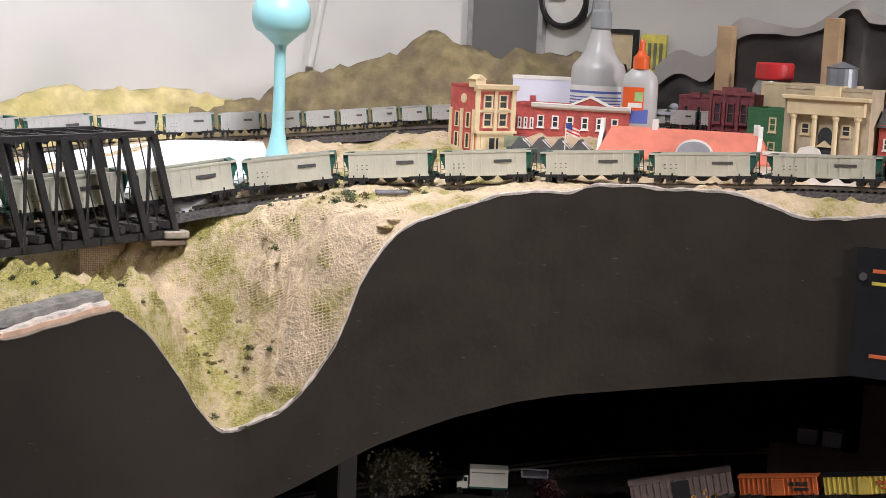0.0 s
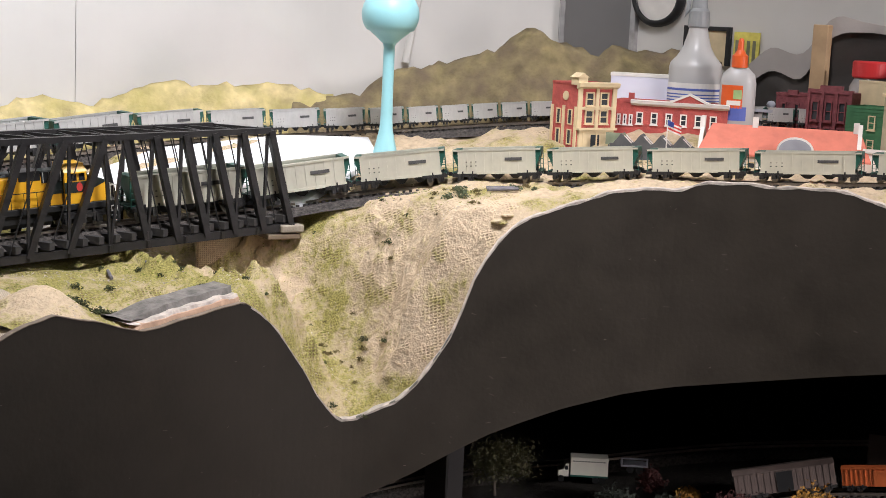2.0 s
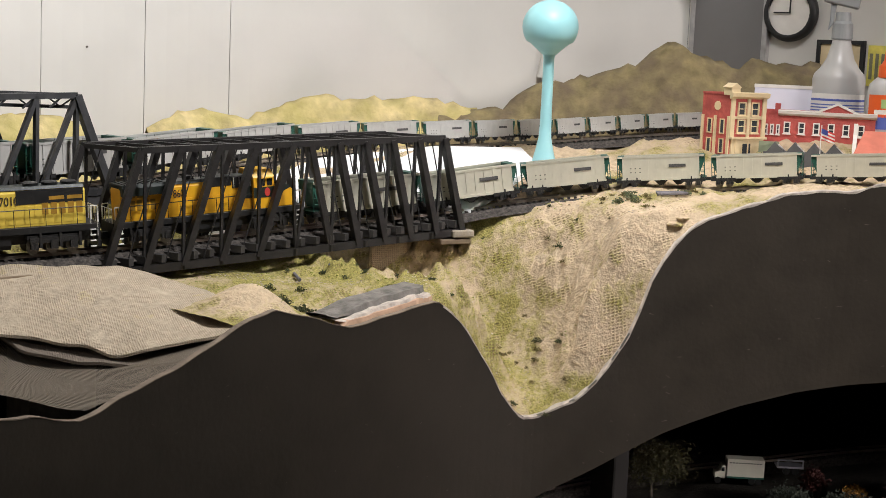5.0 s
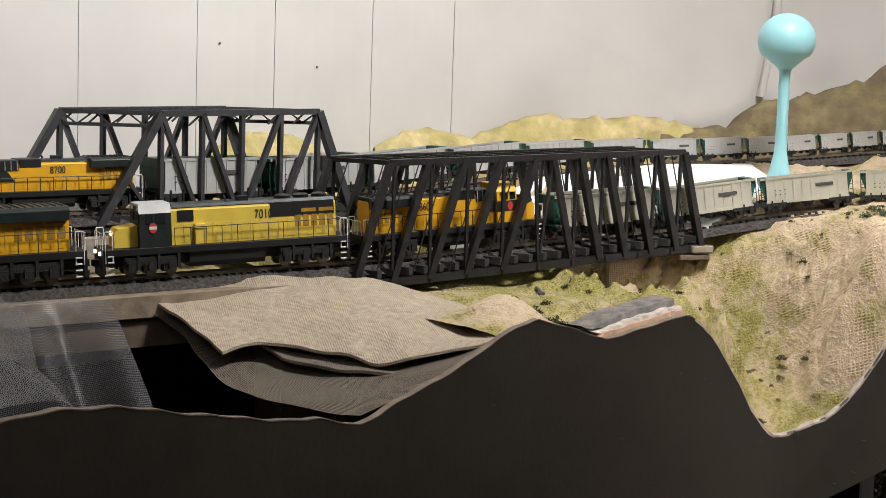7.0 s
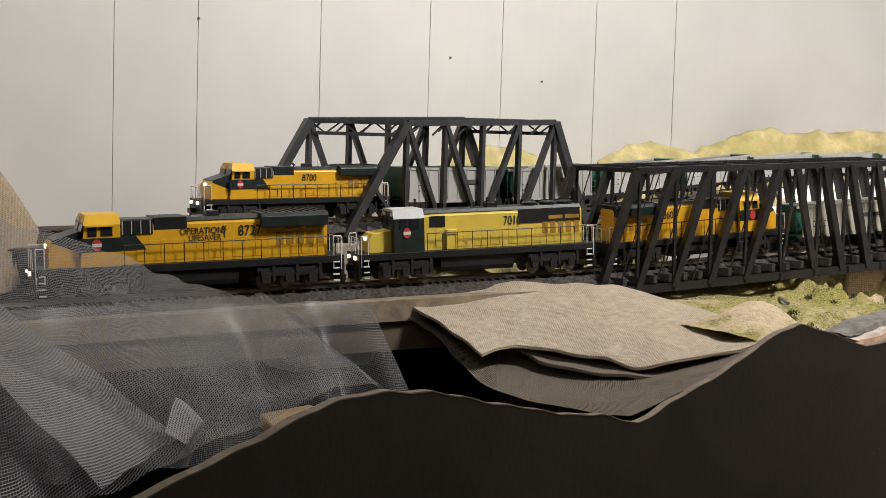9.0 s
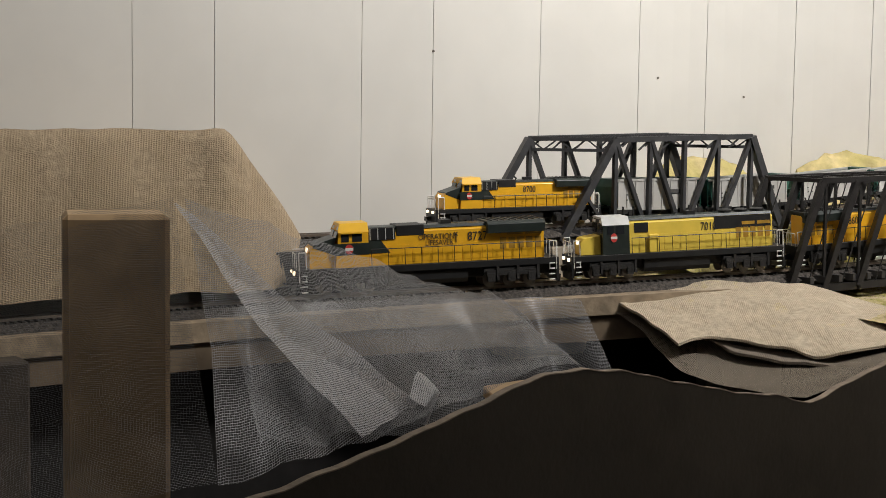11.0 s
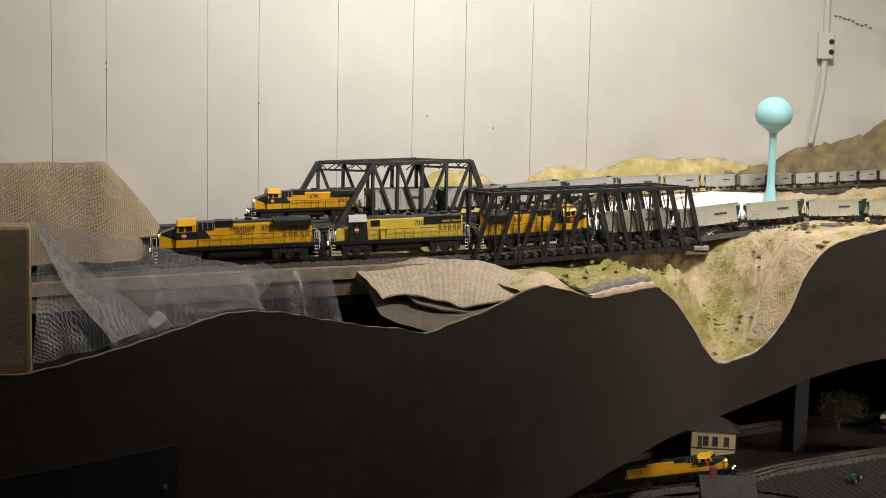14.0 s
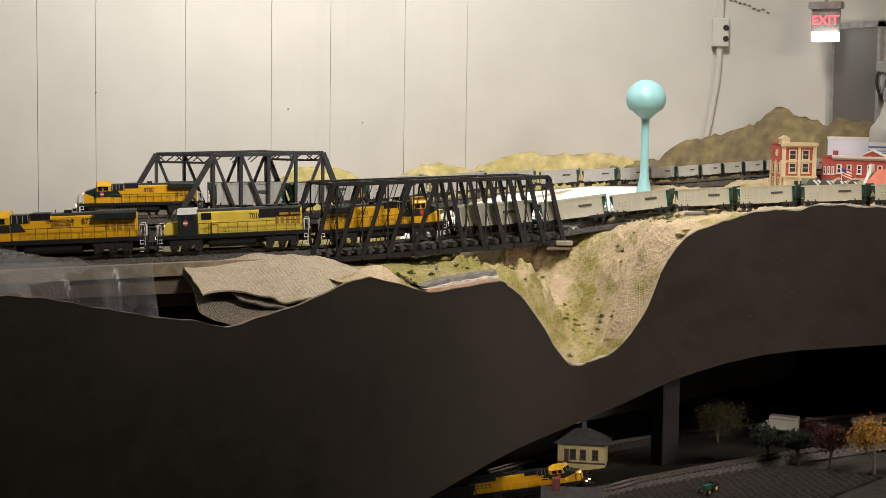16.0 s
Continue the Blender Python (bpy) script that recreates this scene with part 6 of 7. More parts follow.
for i in range(4):
    x = 0.014 + i * 0.026
    part("column", Mesh().lathe([(0.0, 0), (0.0045, 0), (0.0045, 0.004), (0.0033, 0.006), (0.0029, 0.060), (0.0045, 0.063), (0.0045, 0.066), (0, 0.066)], 12, (x, -0.006, 0.0)), CREAM, t, smooth=False)
part("arched_door", Mesh().prism([(0.044, 0.0), (0.062, 0.0), (0.062, 0.040)] + [(0.053 + 0.009 * math.cos(q * math.pi / 8), 0.040 + 0.012 * math.sin(q * math.pi / 8)) for q in range(1, 8)] + [(0.044, 0.040)], -0.001, 0.0, "y"), PANE, t)
part("door_pediment", Mesh().prism([(0.043, 0.028), (0.063, 0.028), (0.053, 0.036)], -0.004, 0.0, "y"), CREAM, t)
for x in (0.022, 0.072):
    window(t, x, 0.042, 0.011, 0.014, 0.0, CREAM, 0.0012)
t = thing("roof_water_tank", "galvanised round water tank with a cone roof", "water tank", frame_at(0.956, -0.729, 1.433, 0))
part("tank", Mesh().lathe([(0, 0), (0.019, 0), (0.019, 0.024), (0.0205, 0.025), (0.0, 0.033)], 24), mat("galvanised", (0.33, 0.35, 0.38), 0.4, metal=0.6, var=0.15, scale=60), t)
t = thing("small_red_house", "small red brick house beside the bank", "model building", frame_at(0.906, -0.799, 1.345, -86))
block(t, 0.07, 0.05, 0.045, BRICKR)
part("gable_roof", Mesh().prism([(-0.004, 0.045), (0.054, 0.045), (0.025, 0.066)], -0.003, 0.073), TARR, t)
for i in range(3):
    window(t, 0.006 + i * 0.020, 0.018, 0.008, 0.014, 0.0, TRIMW, 0.0012)
t = thing("freight_shed", "low pale grey freight shed with arched parapet", "model building", frame_at(0.829, -0.687, 1.305, -84))
part("wall", Mesh().box(0, 0.115, 0, 0.03, 0, 0.046), TRIMW, t)
part("parapet", Mesh().box(-0.001, 0.116, -0.002, 0.001, 0.046, 0.051), TRIMW, t)
part("arch", Mesh().prism([(0.040, 0.051), (0.070, 0.051), (0.066, 0.058), (0.055, 0.061), (0.044, 0.058)], -0.002, 0.001, "y"), TRIMW, t)
# saw-tooth workshop roofs, billboard, flag
t = thing("sawtooth_workshop", "dark workshop with saw-tooth skylight roofs", "model building", frame_at(0.715, -0.395, 1.312, -68))
part("wall", Mesh().box(0, 0.105, 0, 0.035, 0, 0.030), TARR, t)
for i in range(4):
    x = 0.004 + i * 0.025
    part("saw_roof", Mesh().prism([(x, 0.030), (x + 0.024, 0.030), (x + 0.010, 0.043)], 0.0, 0.034, "y"), TARR, t)
    for k in range(2):
        part("skylight", Mesh().add([(x + 0.0135 + 0.010 * q, y, 0.0405 - 0.0095 * q) for q in (0, 1) for y in (0.003 + k * 0.016, 0.014 + k * 0.016)], [(0, 1, 3, 2)]), TRIMW, t)
t = thing("billboard", "small green billboard on posts", "billboard", frame_at(0.722, -0.385, 1.318, -66))
part("panel", Mesh().box(0.0, 0.026, -0.001, 0.001, 0.022, 0.037), mat("billboard_green", (0.25, 0.28, 0.18), 0.7), t)
for x in (0.004, 0.021):
    part("post", Mesh().rod((x, 0, 0), (x, 0, 0.022), 0.0008, 6), TARR, t)
t = thing("flagpole", "thin flagpole with a small striped flag", "flag", frame_at(0.742, -0.462, 1.318, -60))
part("pole", Mesh().rod((0, 0, 0), (0, 0, 0.062), 0.0006, 6), TRIMW, t)
fl = part("flag", Mesh().sheet([[Vector((x * 0.0016, 0.0012 * math.sin(x * 0.9), 0.058 - 0.0022 * k - 0.0012 * x * 0.5)) for x in range(12)] for k in range(7)]), TRIMW, t)
for k in range(0, 6, 2):
    part("red_stripe", Mesh().sheet([[Vector((x * 0.0016, 0.0012 * math.sin(x * 0.9) - 0.0004, 0.058 - 0.0022 * (k + q) - 0.0012 * x * 0.5)) for x in range(12)] for q in (0, 1)]), REDM, fl)
part("canton", Mesh().sheet([[Vector((x * 0.0016, 0.0012 * math.sin(x * 0.9) - 0.0008, 0.058 - 0.0022 * q - 0.0012 * x * 0.5)) for x in range(6)] for q in (0, 3)]), mat("flag_blue", (0.04, 0.06, 0.25), 0.7), fl)

# ---- supplies standing behind the town ----
MILK = mat("translucent_white_plastic", (0.47, 0.46, 0.44), 0.35, var=0.03, scale=12, bump=0.02)
GREYP = mat("grey_plastic", (0.30, 0.31, 0.31), 0.4, var=0.05)
BLUEI = mat("blue_ink", (0.10, 0.14, 0.45), 0.6, var=0.05)
t = thing("spray_bottle", "tall translucent white spray bottle with grey head", "spray bottle", frame_at(0.899, -0.415, 1.345, -62))
part("body", Mesh().lathe([(0, 0), (0.032, 0), (0.036, 0.003), (0.036, 0.094), (0.034, 0.101), (0.026, 0.110), (0.019, 0.122), (0.0145, 0.138), (0.012, 0.150)], 32), MILK, t, smooth=True)
part("collar", Mesh().lathe([(0.0135, 0.148), (0.0145, 0.150), (0.014, 0.170), (0.011, 0.174), (0.010, 0.186), (0, 0.186)], 24), GREYP, t, smooth=False)
part("head", Mesh().prism([(-0.028, 0.200), (0.020, 0.190), (0.022, 0.212), (0.005, 0.224), (-0.026, 0.216)], -0.010, 0.010, "y"), GREYP, t, bevel=0.002)
part("trigger", Mesh().prism([(-0.018, 0.200), (-0.010, 0.200), (-0.013, 0.170), (-0.020, 0.160), (-0.018, 0.175)], -0.004, 0.004, "y"), GREYP, t, bevel=0.001)
lab = Mesh().lathe([(0.0364, 0.040), (0.0364, 0.074)], 40)
lab.f = [f for f in lab.f if all(lab.v[i][1] < 0.012 for i in f)]
part("label", lab, TRIMW, t)
for i, (z, h) in enumerate([(0.064, 0.003), (0.058, 0.0016), (0.054, 0.0016), (0.050, 0.0016), (0.034, 0.003)]):
    b = Mesh().lathe([(0.0367, z), (0.0367, z + h)], 40)
    b.f = [f for f in b.f if all(b.v[q][1] < -0.004 for q in f)]
    part("print_bar", b, BLUEI, t)
ORANGE = mat("orange_plastic", (0.75, 0.12, 0.02), 0.4, var=0.05)
t = thing("glue_bottle", "white glue bottle with orange twist cap", "glue bottle", frame_at(0.869, -0.494, 1.345, -62))
me = Mesh().lathe([(0, 0), (0.021, 0), (0.0235, 0.004), (0.0235, 0.078), (0.021, 0.090), (0.013, 0.098), (0.009, 0.101)], 28)
me.v = [(x, y * 0.62, z) for x, y, z in me.v]
part("body", me, MILK, t, smooth=True)
part("cap", Mesh().lathe([(0.0105, 0.099), (0.0105, 0.114), (0.0075, 0.117), (0.0045, 0.122), (0.0035, 0.134), (0.0022, 0.137), (0, 0.137)], 20), ORANGE, t, smooth=False)
for n_, mt, z0, z1, x0, x1 in (("label", ORANGE, 0.046, 0.076, -0.021, 0.006), ("label", BLUEI, 0.030, 0.048, -0.021, 0.012), ("label_patch", mat("label_green", (0.35, 0.5, 0.2), 0.6), 0.058, 0.070, -0.006, 0.005)):
    part(n_, Mesh().sheet([[Vector((x0 + (x1 - x0) * q / 8, -0.62 * math.sqrt(max(0, 0.0242**2 - (x0 + (x1 - x0) * q / 8) ** 2)) - (0.0004 if n_ != "label" else 0.0), z)) for q in range(9)] for z in (z0, z1)]), mt, t)
part("label_text_bar", Mesh().box(-0.014, 0.004, -0.0152, -0.0149, 0.050, 0.056), TRIMW, t)
t = thing("lidded_jar", "clear plastic jar with a ribbed red lid", "jar", frame_at(0.975, -0.632, 1.36, 0))
part("jar", Mesh().lathe([(0, 0), (0.026, 0), (0.027, 0.004), (0.027, 0.066), (0.022, 0.076), (0.021, 0.080)], 28), mat("cloudy_clear_plastic", (0.30, 0.28, 0.26), 0.15, var=0.2, scale=50), t, smooth=True)
part("lid", Mesh().lathe([(0.0235, 0.078), (0.0245, 0.080), (0.0245, 0.098), (0.0225, 0.100), (0, 0.100)], 40), mat("red_lid", (0.55, 0.03, 0.03), 0.4, var=0.05), t)

# black drape with pale hem, on posts
DRAPE = mat("black_drape", (0.055, 0.05, 0.045), 0.4, var=0.5, scale=14, bump=0.8, bump_scale=30)
HEM = mat("pale_sheet_hem", (0.40, 0.37, 0.34), 0.8, var=0.08, scale=20, bump=0.3)
topline = Line([(1.035, -0.43, 1.44), (1.032, -0.465, 1.465), (1.030, -0.512, 1.459), (1.022, -0.556, 1.510), (1.030, -0.60, 1.507), (1.034, -0.650, 1.505), (1.022, -0.715, 1.541), (1.030, -0.735, 1.525), (1.036, -0.79, 1.518), (1.04, -0.9, 1.52), (1.04, -1.1, 1.50), (1.05, -1.4, 1.51)], 14)
rows, hem = [], []
for j in range(11):
    v = j / 10
    rows.append([])
    for i in range(101):
        p = topline.at(topline.length * i / 100)
        w = 0.022 * noise.noise(Vector((p.y * 14, v * 4, 1))) + 0.012 * noise.noise(Vector((p.y * 40, v * 9, 3)))
        rows[-1].append(Vector((p.x + 0.004 + w * v, p.y, p.z - (p.z - 1.33) * v)))
tagged(part("black_drape", Mesh().sheet(rows), DRAPE, smooth=True), label="crumpled black plastic drape hung before the wall", category="drape")
hem = [[Vector((topline.at(topline.length * i / 100).x - 0.003 - 0.002 * k, topline.at(topline.length * i / 100).y, topline.at(topline.length * i / 100).z + 0.002 - k * (0.008 + 0.010 * abs(noise.noise(Vector((i * 0.16, 2, 0)))) + 0.02 * smoothstep(24, 10, i) * (1 if i < 24 else 0)))) for i in range(101)] for k in (-0.12, 0.0, 1.0)]
tagged(part("drape_hem", Mesh().sheet(hem), HEM, smooth=True), label="pale folded top edge of the drape", category="cloth")
for i, (x, y, z) in enumerate([(1.012, -0.545, 1.505), (1.012, -0.693, 1.52)]):
    t = thing("drape_post", "plain lumber post holding up the drape", "wooden post", group="drape posts")
    part("post", Mesh().box(x - 0.008, x + 0.008, y - 0.011, y + 0.011, 1.33, z), POSTW, t, bevel=0.001)

# ---- end wall: door, clock, notices, sign ----
WX = lambda y: 1.06 + (1.13 - 1.06) * (-0.09 - y) / 3.51
t = tagged(new("door_1"), label="plain grey door standing shut in the end wall", category="door", kind="structure")
part("door_leaf", Mesh().box(WX(-0.1) - 0.008, WX(-0.1) + 0.012, -0.222, -0.105, 0.0, 1.64), GREY_DOOR, t)
for y0, y1, z0, z1 in ((-0.105, -0.097, 0.0, 1.65), (-0.230, -0.222, 0.0, 1.65), (-0.230, -0.097, 1.64, 1.652)):
    part("door_frame", Mesh().box(WX(-0.1) - 0.010, WX(-0.1) + 0.012, y0, y1, z0, z1), mat("grey_frame_paint", (0.35, 0.34, 0.33), 0.5), t)
t = thing("wall_clock", "round wall clock with a thick black rim", "clock", Matrix.Translation((WX(-0.29) - 0.006, -0.265, 1.535)) @ Matrix.Rotation(radians(-90), 4, "Y"))
part("rim", Mesh().lathe([(0.034, -0.004), (0.043, -0.004), (0.044, 0.004), (0.040, 0.012), (0.034, 0.010)], 32), BLACK, t, smooth=True)
part("face", Mesh().lathe([(0, 0.004), (0.035, 0.004)], 32), TRIMW, t)
part("clock_pointer", Mesh().box(-0.001, 0.022, -0.001, 0.001, 0.0045, 0.006), BLACK, t)
part("clock_pointer", Mesh().box(-0.001, 0.001, -0.001, 0.026, 0.006, 0.0075), BLACK, t)
t = thing("picture_frame", "dark framed cream notice on the wall", "picture frame")
x = WX(-0.35)
part("frame_bar", Mesh().box(x - 0.008, x, -0.385, -0.310, 1.490, 1.496), BLACK, t)
part("frame_bar", Mesh().box(x - 0.008, x, -0.316, -0.310, 1.44, 1.490), BLACK, t)
part("frame_bar", Mesh().box(x - 0.008, x, -0.385, -0.379, 1.44, 1.490), BLACK, t)
part("notice", Mesh().box(x - 0.005, x - 0.001, -0.379, -0.316, 1.44, 1.490), CREAM, t)
t = thing("yellow_poster", "yellow printed sheet on the wall", "poster")
part("sheet", Mesh().box(x - 0.004, x - 0.001, -0.43, -0.39, 1.43, 1.490), mat("yellow_paper", (0.70, 0.62, 0.12), 0.7), t)
for i in range(4):
    part("print_bar", Mesh().box(x - 0.0046, x - 0.004, -0.425 + i * 0.009, -0.420 + i * 0.009, 1.44, 1.478), mat("olive_ink", (0.2, 0.2, 0.12), 0.7), t)
t = thing("exit_sign", "ceiling-hung exit sign with red letters and lit lens", "exit sign", Matrix.Translation((0.985, -0.148, 1.63)) @ Matrix.Rotation(radians(-58), 4, "Z"))
part("sign_panel", Mesh().box(-0.028, 0.028, -0.003, 0.003, 0.0, 0.045), mat("sign_grey", (0.35, 0.33, 0.32), 0.5), t)
part("down_light", Mesh().box(-0.024, 0.024, -0.014, 0.014, -0.018, 0.0), glow("white_lens", (1.0, 0.97, 0.92), 5.0), t, "lit white lens")
writing("sign_letters", "EXIT", 0.026, glow("red_letters", (1.0, 0.05, 0.06), 6.0), t, Matrix.Translation((0, -0.0035, 0.022)) @ Matrix.Rotation(radians(90), 4, "X"), "glowing red letters")
part("canopy", Mesh().box(-0.032, 0.032, -0.012, 0.012, 0.045, 0.058), mat("sign_grey", (0.35, 0.33, 0.32), 0.5), t)
part("stem", Mesh().rod((0, 0, 0.058), (0, 0, 0.82), 0.004, 8), mat("sign_grey", (0.35, 0.33, 0.32), 0.5), t)
# conduit with outlet box
t = thing("conduit", "white painted conduit with an outlet box", "conduit")
sC = WPLAN.near(0.885, 0.05)
p, w = WPLAN.at(sC), WPLAN.way(sC)
q = Vector((w.y, -w.x, 0)).normalized()
c = Vector((p.x, p.y, 0)) + q * 0.010
part("upper_pipe", Mesh().rod(c + Vector((0, 0, 1.66)), c + Vector((0, 0, 2.44)), 0.0075, 12), WALL, t, smooth=False)
part("outlet_box", Mesh().box(-0.017, 0.017, -0.014, 0.010, 1.604, 1.662, Matrix.Translation((c.x, c.y, 0)) @ Matrix.Rotation(math.atan2(w.y, w.x), 4, "Z")), WALL, t, bevel=0.002)
for z in (1.62, 1.642):
    part("outlet", Mesh().rod(c + q * 0.013 + w * 0.011 + Vector((0, 0, z)), c + q * 0.0155 + w * 0.011 + Vector((0, 0, z)), 0.006, 12), BLACK, t)
part("lower_cable", Mesh().rod(c + Vector((0, 0, 1.604)), c + Vector((0, 0, 1.53)) - w * 0.004, 0.0065, 10).rod(c + Vector((0, 0, 1.53)) - w * 0.004, c + Vector((0, 0, 1.42)) - w * 0.022, 0.006, 10), WALL, t)
# worn scrape on the wall
t = thing("wall_scrape", "dark chipped scrape in the wall paint", "wall mark")
rnd = random.Random(3)
for i in range(9):
    sc = sC + 0.015 + 0.075 * i / 8
    p, w = WPLAN.at(sc), WPLAN.way(sc)
    q = Vector((w.y, -w.x, 0)).normalized()
    z = 1.70 - 0.025 * i / 8 + rnd.uniform(-0.003, 0.003)
    part("chip", Mesh().add([p + q * 0.0012 + w * dx + Vector((0, 0, z + dz)) for dx, dz in ((0, 0), (0.007, -0.003), (0.009, 0.001), (0.003, 0.003))], [(0, 1, 2, 3)]), mat("bare_board", (0.22, 0.18, 0.15), 0.9), t)

# ---- lower deck ----
def deck_z(x, y):
    return 0.82 + 0.2 * (x - 0.41) - 0.15 * (y + 0.17)


# Ground and soil colours are lowered to hold the lower deck's shade.
DECK = mat("shaded_ground_cover", (0.021, 0.018, 0.014), 0.95, var=0.6, scale=110, bump=1.0, second=(0.045, 0.040, 0.033), second_at=0.58, second_scale=14, second_soft=0.15)
SOIL = mat("shaded_ploughed_soil", (0.017, 0.011, 0.008), 0.95, var=0.35, scale=90, bump=0.8)
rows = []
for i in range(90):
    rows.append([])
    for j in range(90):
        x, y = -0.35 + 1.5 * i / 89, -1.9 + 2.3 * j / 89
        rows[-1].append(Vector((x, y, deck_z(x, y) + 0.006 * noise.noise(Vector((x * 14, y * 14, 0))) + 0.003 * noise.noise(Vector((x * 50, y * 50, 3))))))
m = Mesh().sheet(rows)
tagged(part("lower_ground", m, DECK, smooth=True), label="ground cover of the lower deck, colour darkened for its shade", category="scenery", kind="structure")
# Two added dark sheets stand in for unlit depth round the lower deck.
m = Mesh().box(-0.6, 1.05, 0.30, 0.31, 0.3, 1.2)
tagged(part("lower_back_dark", m, VOID), label="dark sheet added for the unlit depth behind the lower deck", category="backdrop", kind="structure")
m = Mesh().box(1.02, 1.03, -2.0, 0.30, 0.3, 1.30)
tagged(part("lower_side_dark", m, VOID), label="dark sheet added for the unlit side of the lower deck", category="backdrop", kind="structure")
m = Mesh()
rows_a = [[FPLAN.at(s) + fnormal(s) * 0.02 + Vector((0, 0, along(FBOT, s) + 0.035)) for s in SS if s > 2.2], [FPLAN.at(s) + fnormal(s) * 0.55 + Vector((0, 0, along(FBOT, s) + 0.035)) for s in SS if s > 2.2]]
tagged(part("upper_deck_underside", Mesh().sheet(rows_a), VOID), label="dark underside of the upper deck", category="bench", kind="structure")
t = thing("bench_leg", "near-black bench leg", "bench leg")
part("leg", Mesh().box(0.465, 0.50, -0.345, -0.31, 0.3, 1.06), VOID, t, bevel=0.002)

LOW1 = Line([(0.05, -0.10, 0), (0.18, -0.235, 0), (0.30, -0.385, 0), (0.37, -0.42, 0), (0.48, -0.515, 0), (0.58, -0.62, 0), (0.655, -0.72, 0), (0.685, -0.86, 0), (0.74, -1.12, 0)])
for q in LOW1.p:
    q.z = deck_z(q.x, q.y) + 0.016
LOW2 = Line([(0.30, 0.0, 0), (0.45, -0.06, 0), (0.60, -0.20, 0), (0.70, -0.40, 0), (0.78, -0.60, 0), (0.85, -1.0, 0)])
for q in LOW2.p:
    q.z = deck_z(q.x, q.y) + 0.016
lay_track("lower_track", LOW1, 0.02, LOW1.length - 0.05, "lower model track in dim light")
lay_track("lower_siding", LOW2, 0.02, LOW2.length - 0.05, "lower siding track in dim light")


def boxcar(name, label, body, s, line, k=0.92, bars_mat=None, open_door=False):
    t = thing(name, label, "box car")
    L, W, H = 0.150 * k, 0.034 * k, 0.047 * k
    h = W / 2
    part("body", Mesh().box(-L / 2, L / 2, -h, h, 0.012 * k, H), body, t, bevel=0.0004)
    part("roof", Mesh().prism([(-h - 0.0008, H), (h + 0.0008, H), (0, H + 0.0035 * k)], -L / 2 - 0.001, L / 2 + 0.001), body if body is not YBOX else BLACK, t)
    for y in (-h, h):
        for i in range(15):
            x = -L / 2 + 0.005 + i * (L - 0.01) / 14
            part("side_rib", Mesh().box(x - 0.0005, x + 0.0005, y - 0.0006, y + 0.0006, 0.013 * k, H), body, t)
        part("door", Mesh().box(-0.012 * k, 0.012 * k, y - 0.0012, y + 0.0012, 0.013 * k, H - 0.002), BLACK if open_door else body, t)
        if bars_mat:
            for i in range(3):
                part("lettering_bar", Mesh().box((0.022 + i * 0.013) * k, (0.031 + i * 0.013) * k, y - 0.0010, y + 0.0010, 0.031 * k, 0.038 * k), bars_mat, t)
            part("lettering_bar", Mesh().box(0.030 * k, 0.058 * k, y - 0.0010, y + 0.0010, 0.022 * k, 0.027 * k), bars_mat, t)
    for x in (-L / 2 + 0.024 * k, L / 2 - 0.024 * k):
        bogie(t, x, k, 2)
    t.matrix_world = on_track(line, s, 0.045)
    return t


BROWN = mat("box_car_brown", (0.09, 0.065, 0.055), 0.7, var=0.2, scale=60)
OBOX = mat("box_car_orange", (0.55, 0.13, 0.03), 0.6, var=0.1, scale=60)
YBOX = mat("box_car_yellow", (0.62, 0.48, 0.08), 0.6, var=0.1, scale=60)
s = LOW1.near(0.648, -0.70)
boxcar("brown_box_car", "dim brown box car with its door open", BROWN, s, LOW1, 0.76, None, True)
boxcar("orange_box_car", "orange box car with dark lettering bars", OBOX, s + 0.108, LOW1, 0.58, LETTER)
boxcar("yellow_box_car", "dull yellow box car with lettering bars", YBOX, s + 0.200, LOW1, 0.58, OBOX)
lowl = locomotive("lower_locomotive", "yellow and black diesel locomotive on the lower deck", YEL, "", True, False, 0.88)
lowl.matrix_world = on_track(LOW1, LOW1.near(0.222, -0.295), 0.055) @ Matrix.Rotation(math.pi, 4, "Z")
lowc = hopper("lower_gondola", "dark open hopper car on the lower deck", BLACK, BLACK, 0.85, detail=False)
lowc.matrix_world = on_track(LOW1, LOW1.near(0.235, -0.31) - 0.175, 0.05)

# delivery truck with trailer
t = thing("delivery_truck", "cream livestock truck with a rounded cab", "model truck", Matrix.Translation((0.657, -0.406, deck_z(0.657, -0.406) + 0.006)) @ Matrix.Rotation(radians(-56), 4, "Z") @ Matrix.Scale(0.78, 4))
TCREAM = mat("truck_cream", (0.70, 0.68, 0.58), 0.5, var=0.05)
body = part("box_body", Mesh().box(-0.006, 0.056, -0.014, 0.014, 0.010, 0.042), TCREAM, t, bevel=0.0008)
for i in range(11):
    part("slot", Mesh().box(-0.002 + i * 0.005, 0.001 + i * 0.005, -0.0143, -0.0139, 0.035, 0.0368), BLACK, body)
part("green_sill", Mesh().box(-0.006, 0.056, -0.0143, 0.0143, 0.0095, 0.0125), CARGREEN, t)
part("cab", Mesh().prism([(-0.026, 0.008), (-0.007, 0.008), (-0.007, 0.030), (-0.014, 0.030), (-0.018, 0.020), (-0.026, 0.018)], -0.012, 0.012, "y"), TCREAM, t, bevel=0.0012)
part("cab_window", Mesh().box(-0.0145, -0.0095, -0.0123, 0.0123, 0.020, 0.027), GLASS, t)
for x in (-0.020, 0.036, 0.047):
    for y in (-0.012, 0.012):
        part("wheel", Mesh().rod((x, y - 0.002, 0.005), (x, y + 0.002, 0.005), 0.0055, 14), BLACK, t)
